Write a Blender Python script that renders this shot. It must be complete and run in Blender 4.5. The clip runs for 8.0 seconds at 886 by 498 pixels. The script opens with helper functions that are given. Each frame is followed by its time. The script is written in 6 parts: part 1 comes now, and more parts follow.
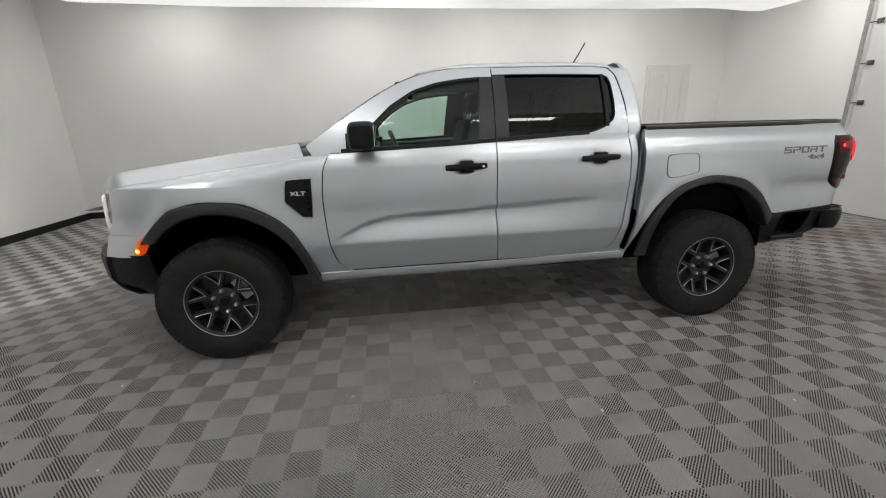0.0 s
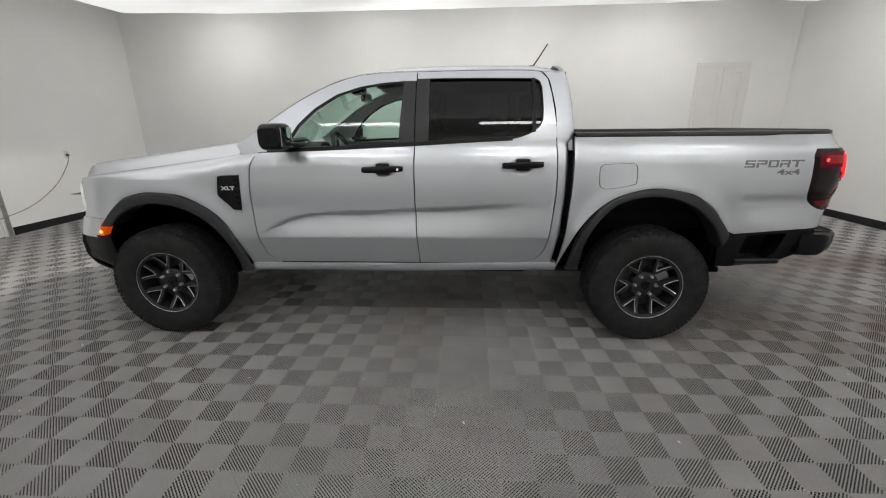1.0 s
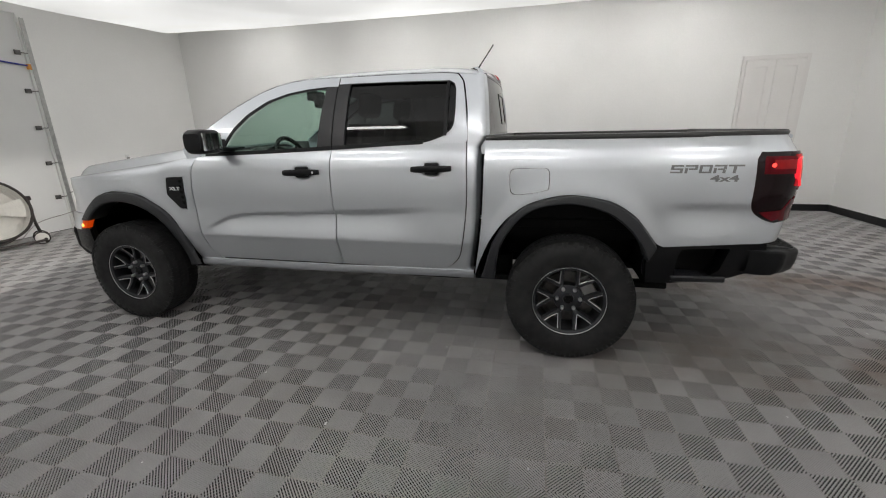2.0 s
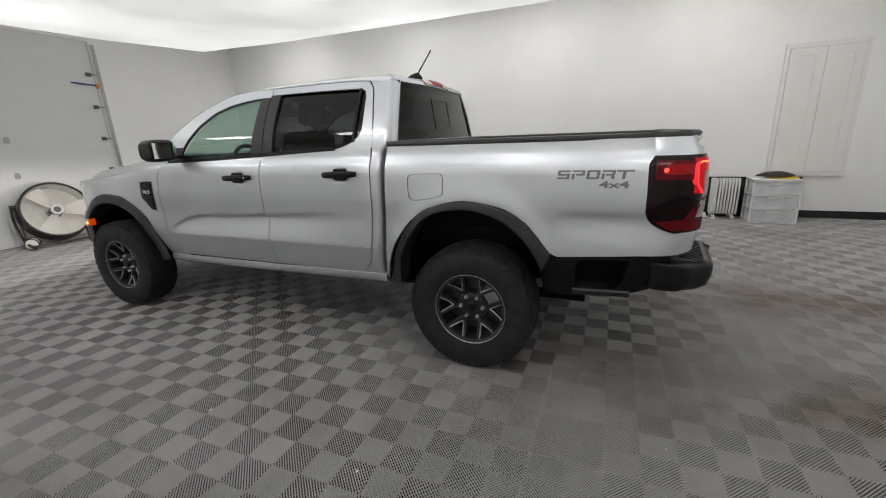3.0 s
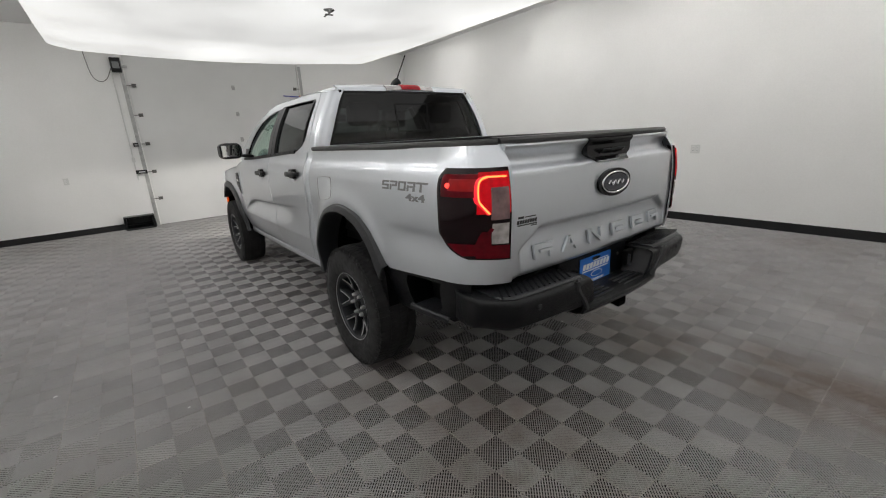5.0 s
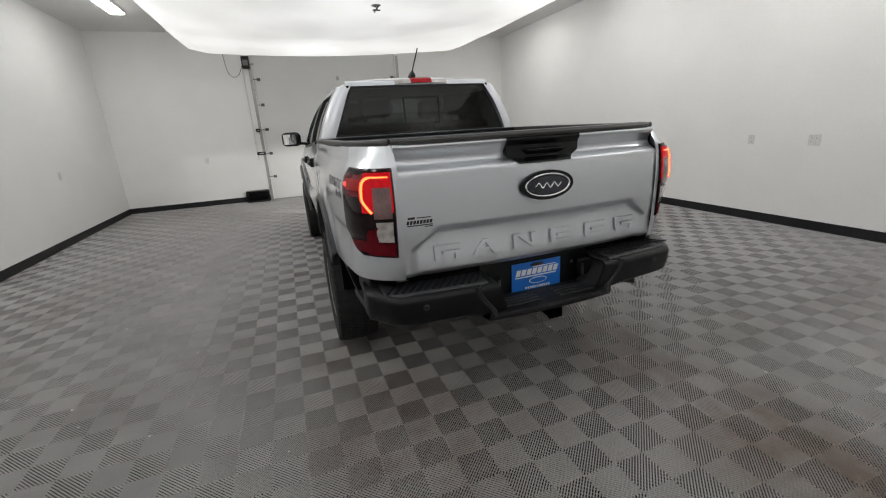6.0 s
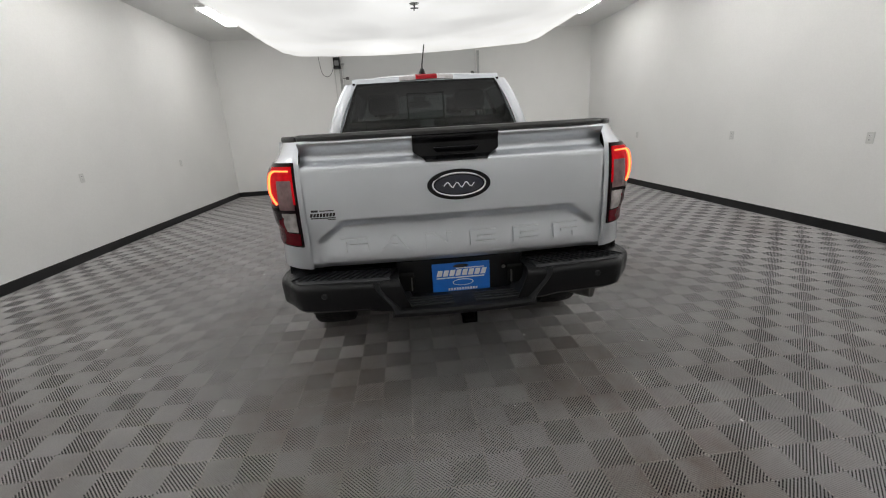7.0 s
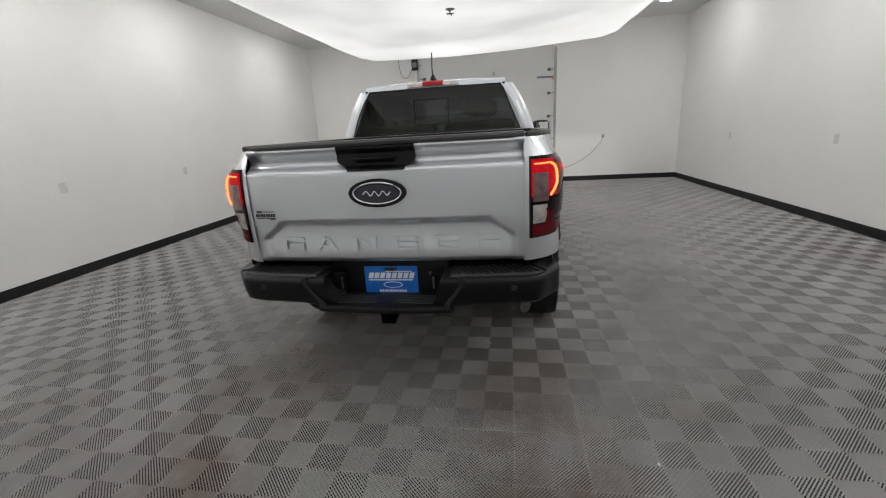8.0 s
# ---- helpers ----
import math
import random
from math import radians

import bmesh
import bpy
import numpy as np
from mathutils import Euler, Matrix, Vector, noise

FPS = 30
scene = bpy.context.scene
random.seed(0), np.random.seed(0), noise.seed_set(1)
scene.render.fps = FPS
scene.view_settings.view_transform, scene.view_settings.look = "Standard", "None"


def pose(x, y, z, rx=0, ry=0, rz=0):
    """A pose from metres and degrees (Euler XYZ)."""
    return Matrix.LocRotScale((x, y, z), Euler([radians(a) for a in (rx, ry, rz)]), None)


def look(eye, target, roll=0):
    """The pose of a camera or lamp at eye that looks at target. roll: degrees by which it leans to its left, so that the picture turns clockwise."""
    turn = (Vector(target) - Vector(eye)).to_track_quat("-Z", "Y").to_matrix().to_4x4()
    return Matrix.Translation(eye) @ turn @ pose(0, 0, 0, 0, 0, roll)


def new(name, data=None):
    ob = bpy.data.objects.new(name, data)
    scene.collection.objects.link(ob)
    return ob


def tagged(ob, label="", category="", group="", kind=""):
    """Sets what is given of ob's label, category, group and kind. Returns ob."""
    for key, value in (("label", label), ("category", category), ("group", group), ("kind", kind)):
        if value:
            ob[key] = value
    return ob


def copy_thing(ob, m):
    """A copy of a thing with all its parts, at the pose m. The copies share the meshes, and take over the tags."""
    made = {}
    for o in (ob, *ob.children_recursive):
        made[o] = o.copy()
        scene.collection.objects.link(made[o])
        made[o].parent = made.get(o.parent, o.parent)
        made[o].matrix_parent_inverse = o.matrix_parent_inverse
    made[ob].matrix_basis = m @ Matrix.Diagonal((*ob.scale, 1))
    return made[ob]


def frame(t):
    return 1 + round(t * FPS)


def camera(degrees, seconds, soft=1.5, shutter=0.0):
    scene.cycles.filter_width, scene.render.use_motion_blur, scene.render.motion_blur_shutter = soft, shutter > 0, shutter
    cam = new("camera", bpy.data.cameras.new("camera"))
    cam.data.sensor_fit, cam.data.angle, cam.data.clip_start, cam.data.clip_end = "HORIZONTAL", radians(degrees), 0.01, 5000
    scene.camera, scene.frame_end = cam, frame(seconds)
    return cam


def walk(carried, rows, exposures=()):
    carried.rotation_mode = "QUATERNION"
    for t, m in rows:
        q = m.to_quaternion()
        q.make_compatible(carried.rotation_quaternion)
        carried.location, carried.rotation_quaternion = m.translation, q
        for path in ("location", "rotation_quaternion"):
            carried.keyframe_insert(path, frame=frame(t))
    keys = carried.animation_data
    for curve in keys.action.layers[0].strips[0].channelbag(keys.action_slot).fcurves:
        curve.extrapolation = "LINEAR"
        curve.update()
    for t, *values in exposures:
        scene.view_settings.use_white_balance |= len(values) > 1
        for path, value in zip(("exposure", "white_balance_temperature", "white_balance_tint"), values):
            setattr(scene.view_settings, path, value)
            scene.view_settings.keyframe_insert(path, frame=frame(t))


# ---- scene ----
cam = camera(94.8, 8.0, soft=1.1)
PATH = [
    (0, (1.075, -3.382, 1.396), (1.313, -1.481, 0.822), -1.7),
    (0.5, (1.541, -3.407, 1.409), (1.603, -1.495, 0.828), -1.0),
    (1, (2.064, -3.451, 1.417), (1.96, -1.54, 0.837), -0.6),
    (1.5, (2.549, -3.376, 1.396), (2.271, -1.48, 0.826), -0.8),
    (2, (3.045, -3.302, 1.401), (2.613, -1.431, 0.843), -1.2),
    (2.2, (3.24, -3.282, 1.402), (2.751, -1.418, 0.867), -1.1),
    (3.3, (4.283, -2.9, 1.393), (3.434, -1.174, 0.845), -2.7),
    (3.5, (4.463, -2.815, 1.419), (3.54, -1.129, 0.867), -2.8),
    (4, (4.837, -2.52, 1.388), (3.709, -0.966, 0.828), -3.1),
    (4.2, (4.977, -2.408, 1.411), (3.77, -0.912, 0.86), -3.1),
    (5.3, (5.714, -1.636, 1.384), (4.071, -0.636, 0.836), -3.3),
    (5.5, (5.81, -1.474, 1.408), (4.11, -0.584, 0.843), -3.3),
    (6, (6.038, -1.064, 1.41), (4.236, -0.417, 0.833), -3.4),
    (6.5, (6.142, -0.638, 1.374), (4.269, -0.24, 0.796), -3.5),
    (7, (6.243, -0.204, 1.371), (4.332, -0.052, 0.799), -3.4),
    (7.5, (6.319, 0.219, 1.394), (4.403, 0.139, 0.824), -3.3),
    (8, (6.295, 0.635, 1.396), (4.403, 0.312, 0.834), -3.4),
]
walk(cam, [(t, look(eye, target, roll)) for t, eye, target, roll in PATH], [(0.0, 1.86), (3.3, 1.84), (5.0, 1.84), (6.5, 1.90), (8.0, 1.88)])

# ---- world and lamps ----
world = bpy.data.worlds.new("world")
scene.world = world
world.use_nodes = True
world.node_tree.nodes["Background"].inputs[0].default_value = (0.02, 0.02, 0.02, 1)
world.node_tree.nodes["Background"].inputs[1].default_value = 0.2
SHEET_GLOW, TUBE_GLOW, HEAD_WATTS = 0.20, 5.6, 28.0


# ---- small tools ----
def clamp(v, a=0.0, b=1.0):
    return max(a, min(b, v))


def step(a, b, v):
    s = clamp((v - a) / (b - a))
    return s * s * (3 - 2 * s)


def crv(*pts):
    """A smooth function through (x, y) pairs."""
    xs, ys = [p[0] for p in pts], [p[1] for p in pts]
    n = len(xs)
    d = [(ys[i + 1] - ys[i]) / (xs[i + 1] - xs[i]) for i in range(n - 1)]
    m = [d[0]] + [0 if d[i - 1] * d[i] <= 0 else 2 * d[i - 1] * d[i] / (d[i - 1] + d[i]) for i in range(1, n - 1)] + [d[-1]]

    def f(x):
        if x <= xs[0]:
            return ys[0]
        if x >= xs[-1]:
            return ys[-1]
        i = max(k for k in range(n - 1) if xs[k] <= x)
        h = xs[i + 1] - xs[i]
        t = (x - xs[i]) / h
        return ((1 + 2 * t) * (1 - t) ** 2 * ys[i] + t * (1 - t) ** 2 * h * m[i]
                + t * t * (3 - 2 * t) * ys[i + 1] + t * t * (t - 1) * h * m[i + 1])
    return f


def spline(pts, n, closed=False):
    """n points along a rounded line through pts, evenly spaced by its corners' distances."""
    pts = [Vector(p) for p in pts]
    k = len(pts)
    if closed:
        seq = [pts[-1]] + pts + [pts[0], pts[1]]
    else:
        seq = [pts[0] * 2 - pts[1]] + pts + [pts[-1] * 2 - pts[-2]]
    fine = []
    for i in range(1, len(seq) - 2):
        a, b, c, d = seq[i - 1:i + 3]
        for j in range(12):
            t = j / 12
            fine.append(0.5 * (2 * b + (c - a) * t + (2 * a - 5 * b + 4 * c - d) * t * t + (3 * b - a - 3 * c + d) * t ** 3))
    fine.append(seq[-2])
    return even(fine, n)


def even(pts, n):
    pts = [Vector(p) for p in pts]
    run = [0.0]
    for a, b in zip(pts, pts[1:]):
        run.append(run[-1] + (b - a).length)
    out, i = [], 0
    for k in range(n):
        s = run[-1] * k / (n - 1)
        while i < len(pts) - 2 and run[i + 1] < s:
            i += 1
        w = (s - run[i]) / max(run[i + 1] - run[i], 1e-9)
        out.append(pts[i].lerp(pts[i + 1], clamp(w)))
    return out


def grid(rows, closed=False):
    """Vertices and faces of a sheet through rows of points."""
    n = len(rows[0])
    verts = [tuple(p) for r in rows for p in r]
    faces = []
    for i in range(len(rows) - 1):
        for j in range(n if closed else n - 1):
            k = (j + 1) % n
            faces.append((i * n + j, i * n + k, (i + 1) * n + k, (i + 1) * n + j))
    return verts, faces


def shell(rows, off, closed=False):
    """A sheet with thickness: off is a vector or a function of the point. closed: each row is a ring."""
    v, f = grid(rows, closed)
    n, m = len(rows[0]), len(v)
    w = [tuple(Vector(p) + (off(Vector(p)) if callable(off) else Vector(off))) for p in v]
    faces = list(f) + [tuple(m + i for i in reversed(q)) for q in f]
    last = (len(rows) - 1) * n
    for j in range(n if closed else n - 1):
        k = (j + 1) % n
        faces += [(j, j + m, k + m, k), (last + j, last + k, last + k + m, last + j + m)]
    if not closed:
        for i in range(len(rows) - 1):
            a, b = i * n, (i + 1) * n
            faces += [(a, b, b + m, a + m), (a + n - 1, a + n - 1 + m, b + n - 1 + m, b + n - 1)]
    return v + w, faces


def box(x0, x1, y0, y1, z0, z1):
    v = [(x, y, z) for x in (x0, x1) for y in (y0, y1) for z in (z0, z1)]
    return v, [(0, 1, 3, 2), (4, 6, 7, 5), (0, 4, 5, 1), (2, 3, 7, 6), (0, 2, 6, 4), (1, 5, 7, 3)]


def moved(vf, m):
    return [tuple(m @ Vector(p)) for p in vf[0]], vf[1]


def joined(*parts):
    v, f = [], []
    for pv, pf in parts:
        k = len(v)
        v += list(pv)
        f += [tuple(i + k for i in q) for q in pf]
    return v, f


def tube(path, r, n=8, caps=True):
    """A round bar along points; r is a radius or a list of them."""
    path = [Vector(p) for p in path]
    rows, up = [], Vector((0.13, 0.21, 0.97))
    for i, p in enumerate(path):
        d = (path[min(i + 1, len(path) - 1)] - path[max(i - 1, 0)]).normalized()
        if abs(d.dot(up)) > 0.95:
            up = Vector((0.97, 0.2, 0.1))
        a = d.cross(up).normalized()
        b = d.cross(a)
        q = r[i] if isinstance(r, (list, tuple)) else r
        rows.append([p + a * (q * math.cos(t)) + b * (q * math.sin(t)) for t in [2 * math.pi * k / n for k in range(n)]])
    v, f = grid(rows, True)
    if caps:
        f.append(tuple(range(n)))
        f.append(tuple(reversed(range(len(v) - n, len(v)))))
    return v, f


def lathe(profile, n=48, axis="y"):
    """Turns (radius, along) pairs about an axis."""
    rows = []
    for r, s in profile:
        ring = []
        for k in range(n):
            a = 2 * math.pi * k / n
            c, d = r * math.cos(a), r * math.sin(a)
            ring.append({"y": (c, s, d), "z": (c, d, s), "x": (s, c, d)}[axis])
        rows.append(ring)
    return grid(rows, True)


def prism(outline, depth, place):
    """A flat plate: outline in (u, v), depth along w; place maps (u, v, w) to the world."""
    n = len(outline)
    v = [tuple(place(u, w, 0)) for u, w in outline] + [tuple(place(u, w, depth)) for u, w in outline]
    f = [tuple(range(n)), tuple(reversed(range(n, 2 * n)))]
    f += [(i, i + n, (i + 1) % n + n, (i + 1) % n) for i in range(n)]
    return v, f


def mesh_of(name, vf, mat, sharp=35):
    me = bpy.data.meshes.new(name)
    me.from_pydata([tuple(p) for p in vf[0]], [], vf[1])
    bm = bmesh.new()
    bm.from_mesh(me)
    bmesh.ops.remove_doubles(bm, verts=bm.verts, dist=1e-5)
    bmesh.ops.recalc_face_normals(bm, faces=bm.faces)
    bm.to_mesh(me)
    bm.free()
    me.materials.append(mat)
    if sharp:
        me.polygons.foreach_set("use_smooth", [True] * len(me.polygons))
        me.set_sharp_from_angle(angle=radians(sharp))
    return me


def part(name, vf, mat, parent=None, label="", sharp=35, bevel=0.0, at=None):
    ob = new(name, vf if isinstance(vf, bpy.types.Mesh) else mesh_of(name, vf, mat, sharp))
    if parent is not None:
        ob.parent = parent
    if at is not None:
        ob.matrix_local = at
    if bevel:
        b = ob.modifiers.new("bevel", "BEVEL")
        b.width, b.segments, b.limit_method, b.angle_limit = bevel, 2, "ANGLE", radians(40)
        b.harden_normals = True
    if label:
        ob["label"] = label
    return ob


def thing(name, m, label, category, group="", kind=""):
    ob = new(name)
    ob.empty_display_size = 0.2
    ob.matrix_world = m
    return tagged(ob, label, category, group, kind)


# ---- materials ----
def material(name, color, rough=0.5, metal=0.0, vary=0.0, scale=8.0, fine=0.0, fine_scale=200.0, bump=0.0, bump_scale=120.0,
             coat=0.0, glow=0.0, glow_color=None, tint=None, random_tint=0.0, rough_vary=0.0, spec=0.5):
    """A surface with blotches (vary, scale per metre), fine grain and relief, placed by the world's metres."""
    mat = bpy.data.materials.new(name)
    mat.use_nodes = True
    nt = mat.node_tree
    b = nt.nodes["Principled BSDF"]
    b.inputs["Base Color"].default_value = (*color, 1)
    b.inputs["Roughness"].default_value = rough
    b.inputs["Metallic"].default_value = metal
    b.inputs["Specular IOR Level"].default_value = spec
    b.inputs["Coat Weight"].default_value = coat
    b.inputs["Coat Roughness"].default_value = 0.04
    if glow:
        b.inputs["Emission Color"].default_value = (*(glow_color or color), 1)
        b.inputs["Emission Strength"].default_value = glow
    pos = nt.nodes.new("ShaderNodeNewGeometry").outputs["Position"]

    def noise_at(s, detail=4.0):
        n = nt.nodes.new("ShaderNodeTexNoise")
        n.inputs["Scale"].default_value, n.inputs["Detail"].default_value = s, detail
        nt.links.new(pos, n.inputs["Vector"])
        return n.outputs["Fac"]

    def mapped(src, lo, hi, a=0.3, c=0.7):
        r = nt.nodes.new("ShaderNodeMapRange")
        r.inputs["From Min"].default_value, r.inputs["From Max"].default_value = a, c
        r.inputs["To Min"].default_value, r.inputs["To Max"].default_value = lo, hi
        nt.links.new(src, r.inputs["Value"])
        return r.outputs["Result"]

    def times(a, c):
        m = nt.nodes.new("ShaderNodeMath")
        m.operation = "MULTIPLY"
        nt.links.new(a, m.inputs[0])
        nt.links.new(c, m.inputs[1])
        return m.outputs[0]

    fac = None
    if vary:
        fac = mapped(noise_at(scale), 1 - vary, 1 + vary)
    if fine:
        g = mapped(noise_at(fine_scale, 2.0), 1 - fine, 1 + fine)
        fac = times(fac, g) if fac else g
    if random_tint:
        info = nt.nodes.new("ShaderNodeObjectInfo")
        g = mapped(info.outputs["Random"], 1 - random_tint, 1 + random_tint, 0, 1)
        fac = times(fac, g) if fac else g
    if fac:
        mix = nt.nodes.new("ShaderNodeVectorMath")
        mix.operation = "SCALE"
        mix.inputs[0].default_value = color
        nt.links.new(fac, mix.inputs["Scale"])
        out = mix.outputs[0]
        if tint:
            tc, amount, tscale = tint
            mx = nt.nodes.new("ShaderNodeMix")
            mx.data_type = "RGBA"
            nt.links.new(mapped(noise_at(tscale, 6.0), 0, amount, 0.52, 0.74), mx.inputs["Factor"])
            nt.links.new(out, mx.inputs["A"])
            mx.inputs["B"].default_value = (*tc, 1)
            out = mx.outputs["Result"]
        nt.links.new(out, b.inputs["Base Color"])
    if rough_vary:
        nt.links.new(mapped(noise_at(scale * 2.3), rough - rough_vary, rough + rough_vary), b.inputs["Roughness"])
    if bump:
        bp = nt.nodes.new("ShaderNodeBump")
        bp.inputs["Strength"].default_value, bp.inputs["Distance"].default_value = bump, 0.002
        nt.links.new(noise_at(bump_scale), bp.inputs["Height"])
        nt.links.new(bp.outputs["Normal"], b.inputs["Normal"])
    return mat


def glass(name, color, ior=1.5, rough=0.0):
    """A thin pane: tinted see-through with a mirror gloss that grows at grazing sight."""
    mat = bpy.data.materials.new(name)
    mat.use_nodes = True
    nt = mat.node_tree
    nt.nodes.remove(nt.nodes["Principled BSDF"])
    tr = nt.nodes.new("ShaderNodeBsdfTransparent")
    gl = nt.nodes.new("ShaderNodeBsdfGlossy")
    lw = nt.nodes.new("ShaderNodeLayerWeight")
    lw.inputs["Blend"].default_value = 0.5
    pw = nt.nodes.new("ShaderNodeMath")
    pw.operation = "POWER"
    pw.inputs[1].default_value = 5.0
    ad = nt.nodes.new("ShaderNodeMapRange")
    base = ((ior - 1) / (ior + 1)) ** 2 * 1.15
    ad.inputs["To Min"].default_value, ad.inputs["To Max"].default_value = base, 1.0
    mx = nt.nodes.new("ShaderNodeMixShader")
    tr.inputs["Color"].default_value = (*color, 1)
    gl.inputs["Roughness"].default_value = rough
    nt.links.new(lw.outputs["Facing"], pw.inputs[0])
    nt.links.new(pw.outputs[0], ad.inputs["Value"])
    nt.links.new(ad.outputs[0], mx.inputs[0])
    nt.links.new(tr.outputs[0], mx.inputs[1])
    nt.links.new(gl.outputs[0], mx.inputs[2])
    nt.links.new(mx.outputs[0], nt.nodes["Material Output"].inputs["Surface"])
    return mat


PAINT = material("silver_paint", (0.655, 0.682, 0.722), 0.34, 0.78, vary=0.015, scale=3, fine=0.06, fine_scale=900, coat=1.0)
PAINT_EMBOSS = material("silver_paint_letters", (0.655, 0.682, 0.722), 0.34, 0.78, fine=0.05, fine_scale=900, coat=0.8)
PLASTIC = material("black_plastic", (0.0042, 0.0045, 0.0055), 0.36, 0, spec=0.28, vary=0.2, scale=12, bump=0.35, bump_scale=700, rough_vary=0.08)
FLARE = material("dark_grey_plastic", (0.020, 0.021, 0.024), 0.36, 0, spec=0.45, vary=0.15, scale=9, bump=0.3, bump_scale=800, rough_vary=0.06)
GLOSS_BLACK = material("gloss_black_trim", (0.005, 0.005, 0.006), 0.2, 0, spec=0.3, vary=0.1, scale=10)
PILLAR = material("black_pillar_film", (0.022, 0.022, 0.024), 0.4, 0, vary=0.1, scale=10)
LINER = material("wheel_well_felt", (0.003, 0.003, 0.003), 0.95, 0, spec=0.05, vary=0.3, scale=20)
RUBBER = material("tyre_rubber", (0.021, 0.021, 0.0215), 0.6, 0, spec=0.25, vary=0.25, scale=14, bump=0.3, bump_scale=300, rough_vary=0.1)
CAP = material("grey_cap_plastic", (0.050, 0.049, 0.049), 0.45, 0, spec=0.4, vary=0.12, scale=12, bump=0.3, bump_scale=700)
RIM = material("dark_alloy", (0.045, 0.047, 0.052), 0.28, 0.6, spec=0.5, vary=0.1, scale=20)
BRIGHT = material("machined_alloy", (0.75, 0.75, 0.76), 0.3, 1.0, fine=0.1, fine_scale=500)
CHROME = material("chrome", (0.75, 0.75, 0.76), 0.08, 1.0, vary=0.03, scale=20)
STEEL = material("dull_steel", (0.13, 0.125, 0.12), 0.5, 0.8, vary=0.3, scale=25)
UNDER = material("underbody_black", (0.005, 0.005, 0.005), 0.8, 0, spec=0.15, vary=0.3, scale=15)
SEAT = material("dark_seat_cloth", (0.025, 0.025, 0.028), 0.9, 0, vary=0.2, scale=30, bump=0.5, bump_scale=600)
DASH = material("dashboard_vinyl", (0.02, 0.02, 0.022), 0.6, 0, vary=0.2, scale=20, bump=0.4, bump_scale=500)
HEADLINER = material("grey_headliner", (0.35, 0.35, 0.34), 0.95, 0, vary=0.1, scale=20)
SCREEN = material("dark_screen", (0.01, 0.012, 0.014), 0.1, 0, vary=0.1, scale=5)
CLEAR_GLASS = glass("green_tinted_glass", (0.69, 0.84, 0.77), 1.5)
DARK_GLASS = glass("privacy_glass", (0.065, 0.068, 0.072), 1.45)
MIRROR_GLASS = material("mirror_glass", (0.8, 0.8, 0.8), 0.02, 1.0)
LENS_RED = material("red_lens", (0.115, 0.002, 0.007), 0.15, 0, spec=0.2, vary=0.2, scale=30)
LENS_SMOKE = material("smoked_lens", (0.010, 0.003, 0.004), 0.12, 0, spec=0.25, vary=0.2, scale=30)
LENS_CLEAR = material("clear_lamp_lens", (0.58, 0.54, 0.53), 0.22, 0.5, vary=0.35, scale=16, fine=0.12, fine_scale=60, coat=1.0)
LENS_GREY = material("grey_lamp_lens", (0.20, 0.12, 0.12), 0.2, 0.4, vary=0.35, scale=16, fine=0.12, fine_scale=60, coat=1.0)
LIT_RED = material("lit_red_lamp", (0.5, 0.01, 0.01), 0.3, 0, glow=0.30, glow_color=(1.0, 0.008, 0.03), vary=0.05)
LIT_BAR = material("lit_tail_bar", (0.9, 0.05, 0.02), 0.3, 0, glow=1.35, glow_color=(1.0, 0.12, 0.028), vary=0.05)
LIT_AMBER = material("lit_amber_lamp", (0.6, 0.09, 0.006), 0.3, 0, glow=0.11, glow_color=(1.0, 0.085, 0.003), vary=0.05)
LIT_YELLOW = material("lit_bulb", (0.9, 0.5, 0.1), 0.3, 0, glow=0.8, glow_color=(1.0, 0.42, 0.06), vary=0.05)
LIT_WHITE = material("daytime_lamp", (0.9, 0.9, 0.9), 0.3, 0, glow=0.05, glow_color=(1, 0.98, 0.95), vary=0.05)
DECAL = material("dark_grey_decal", (0.19, 0.19, 0.195), 0.45, 0, vary=0.1, scale=40)
WHITE_MARK = material("white_mark", (0.82, 0.82, 0.82), 0.4, 0, vary=0.05, scale=50)
BLACK_MARK = material("black_mark", (0.01, 0.01, 0.011), 0.45, 0, vary=0.1, scale=50)
BLUE_PLATE = material("blue_plate", (0.012, 0.16, 0.62), 0.35, 0, vary=0.06, scale=20)
NAVY = material("navy_enamel", (0.006, 0.010, 0.030), 0.25, 0, vary=0.2, scale=40, coat=0.8)

WALL = material("white_wall_paint", (0.89, 0.885, 0.87), 0.62, 0, vary=0.02, scale=1.3, fine=0.015, fine_scale=60, bump=0.12, bump_scale=90)
CEILING = material("ceiling_paint", (0.80, 0.80, 0.79), 0.8, 0, vary=0.03, scale=1.0, bump=0.2, bump_scale=80)
BASE = material("black_baseboard_rubber", (0.008, 0.008, 0.009), 0.5, 0, vary=0.25, scale=6, fine=0.1, fine_scale=80)
DOOR_WHITE = material("white_door_steel", (0.74, 0.74, 0.73), 0.4, 0, vary=0.025, scale=2.0, bump=0.25, bump_scale=240)
GALV = material("galvanised_steel", (0.46, 0.46, 0.45), 0.45, 0.7, vary=0.15, scale=18)
OUTLET_WHITE = material("white_outlet_plastic", (0.72, 0.72, 0.70), 0.35, 0, vary=0.03, scale=30)
CAB_WHITE = material("white_lacquered_wood", (0.82, 0.80, 0.785), 0.42, 0, vary=0.02, scale=3, fine=0.02, fine_scale=100)
HEATER = material("cream_enamel", (0.72, 0.71, 0.68), 0.35, 0, vary=0.04, scale=12)
TRANSLUCENT = material("frosted_plastic", (0.60, 0.62, 0.635), 0.3, 0, vary=0.16, scale=7, fine=0.05, fine_scale=60)
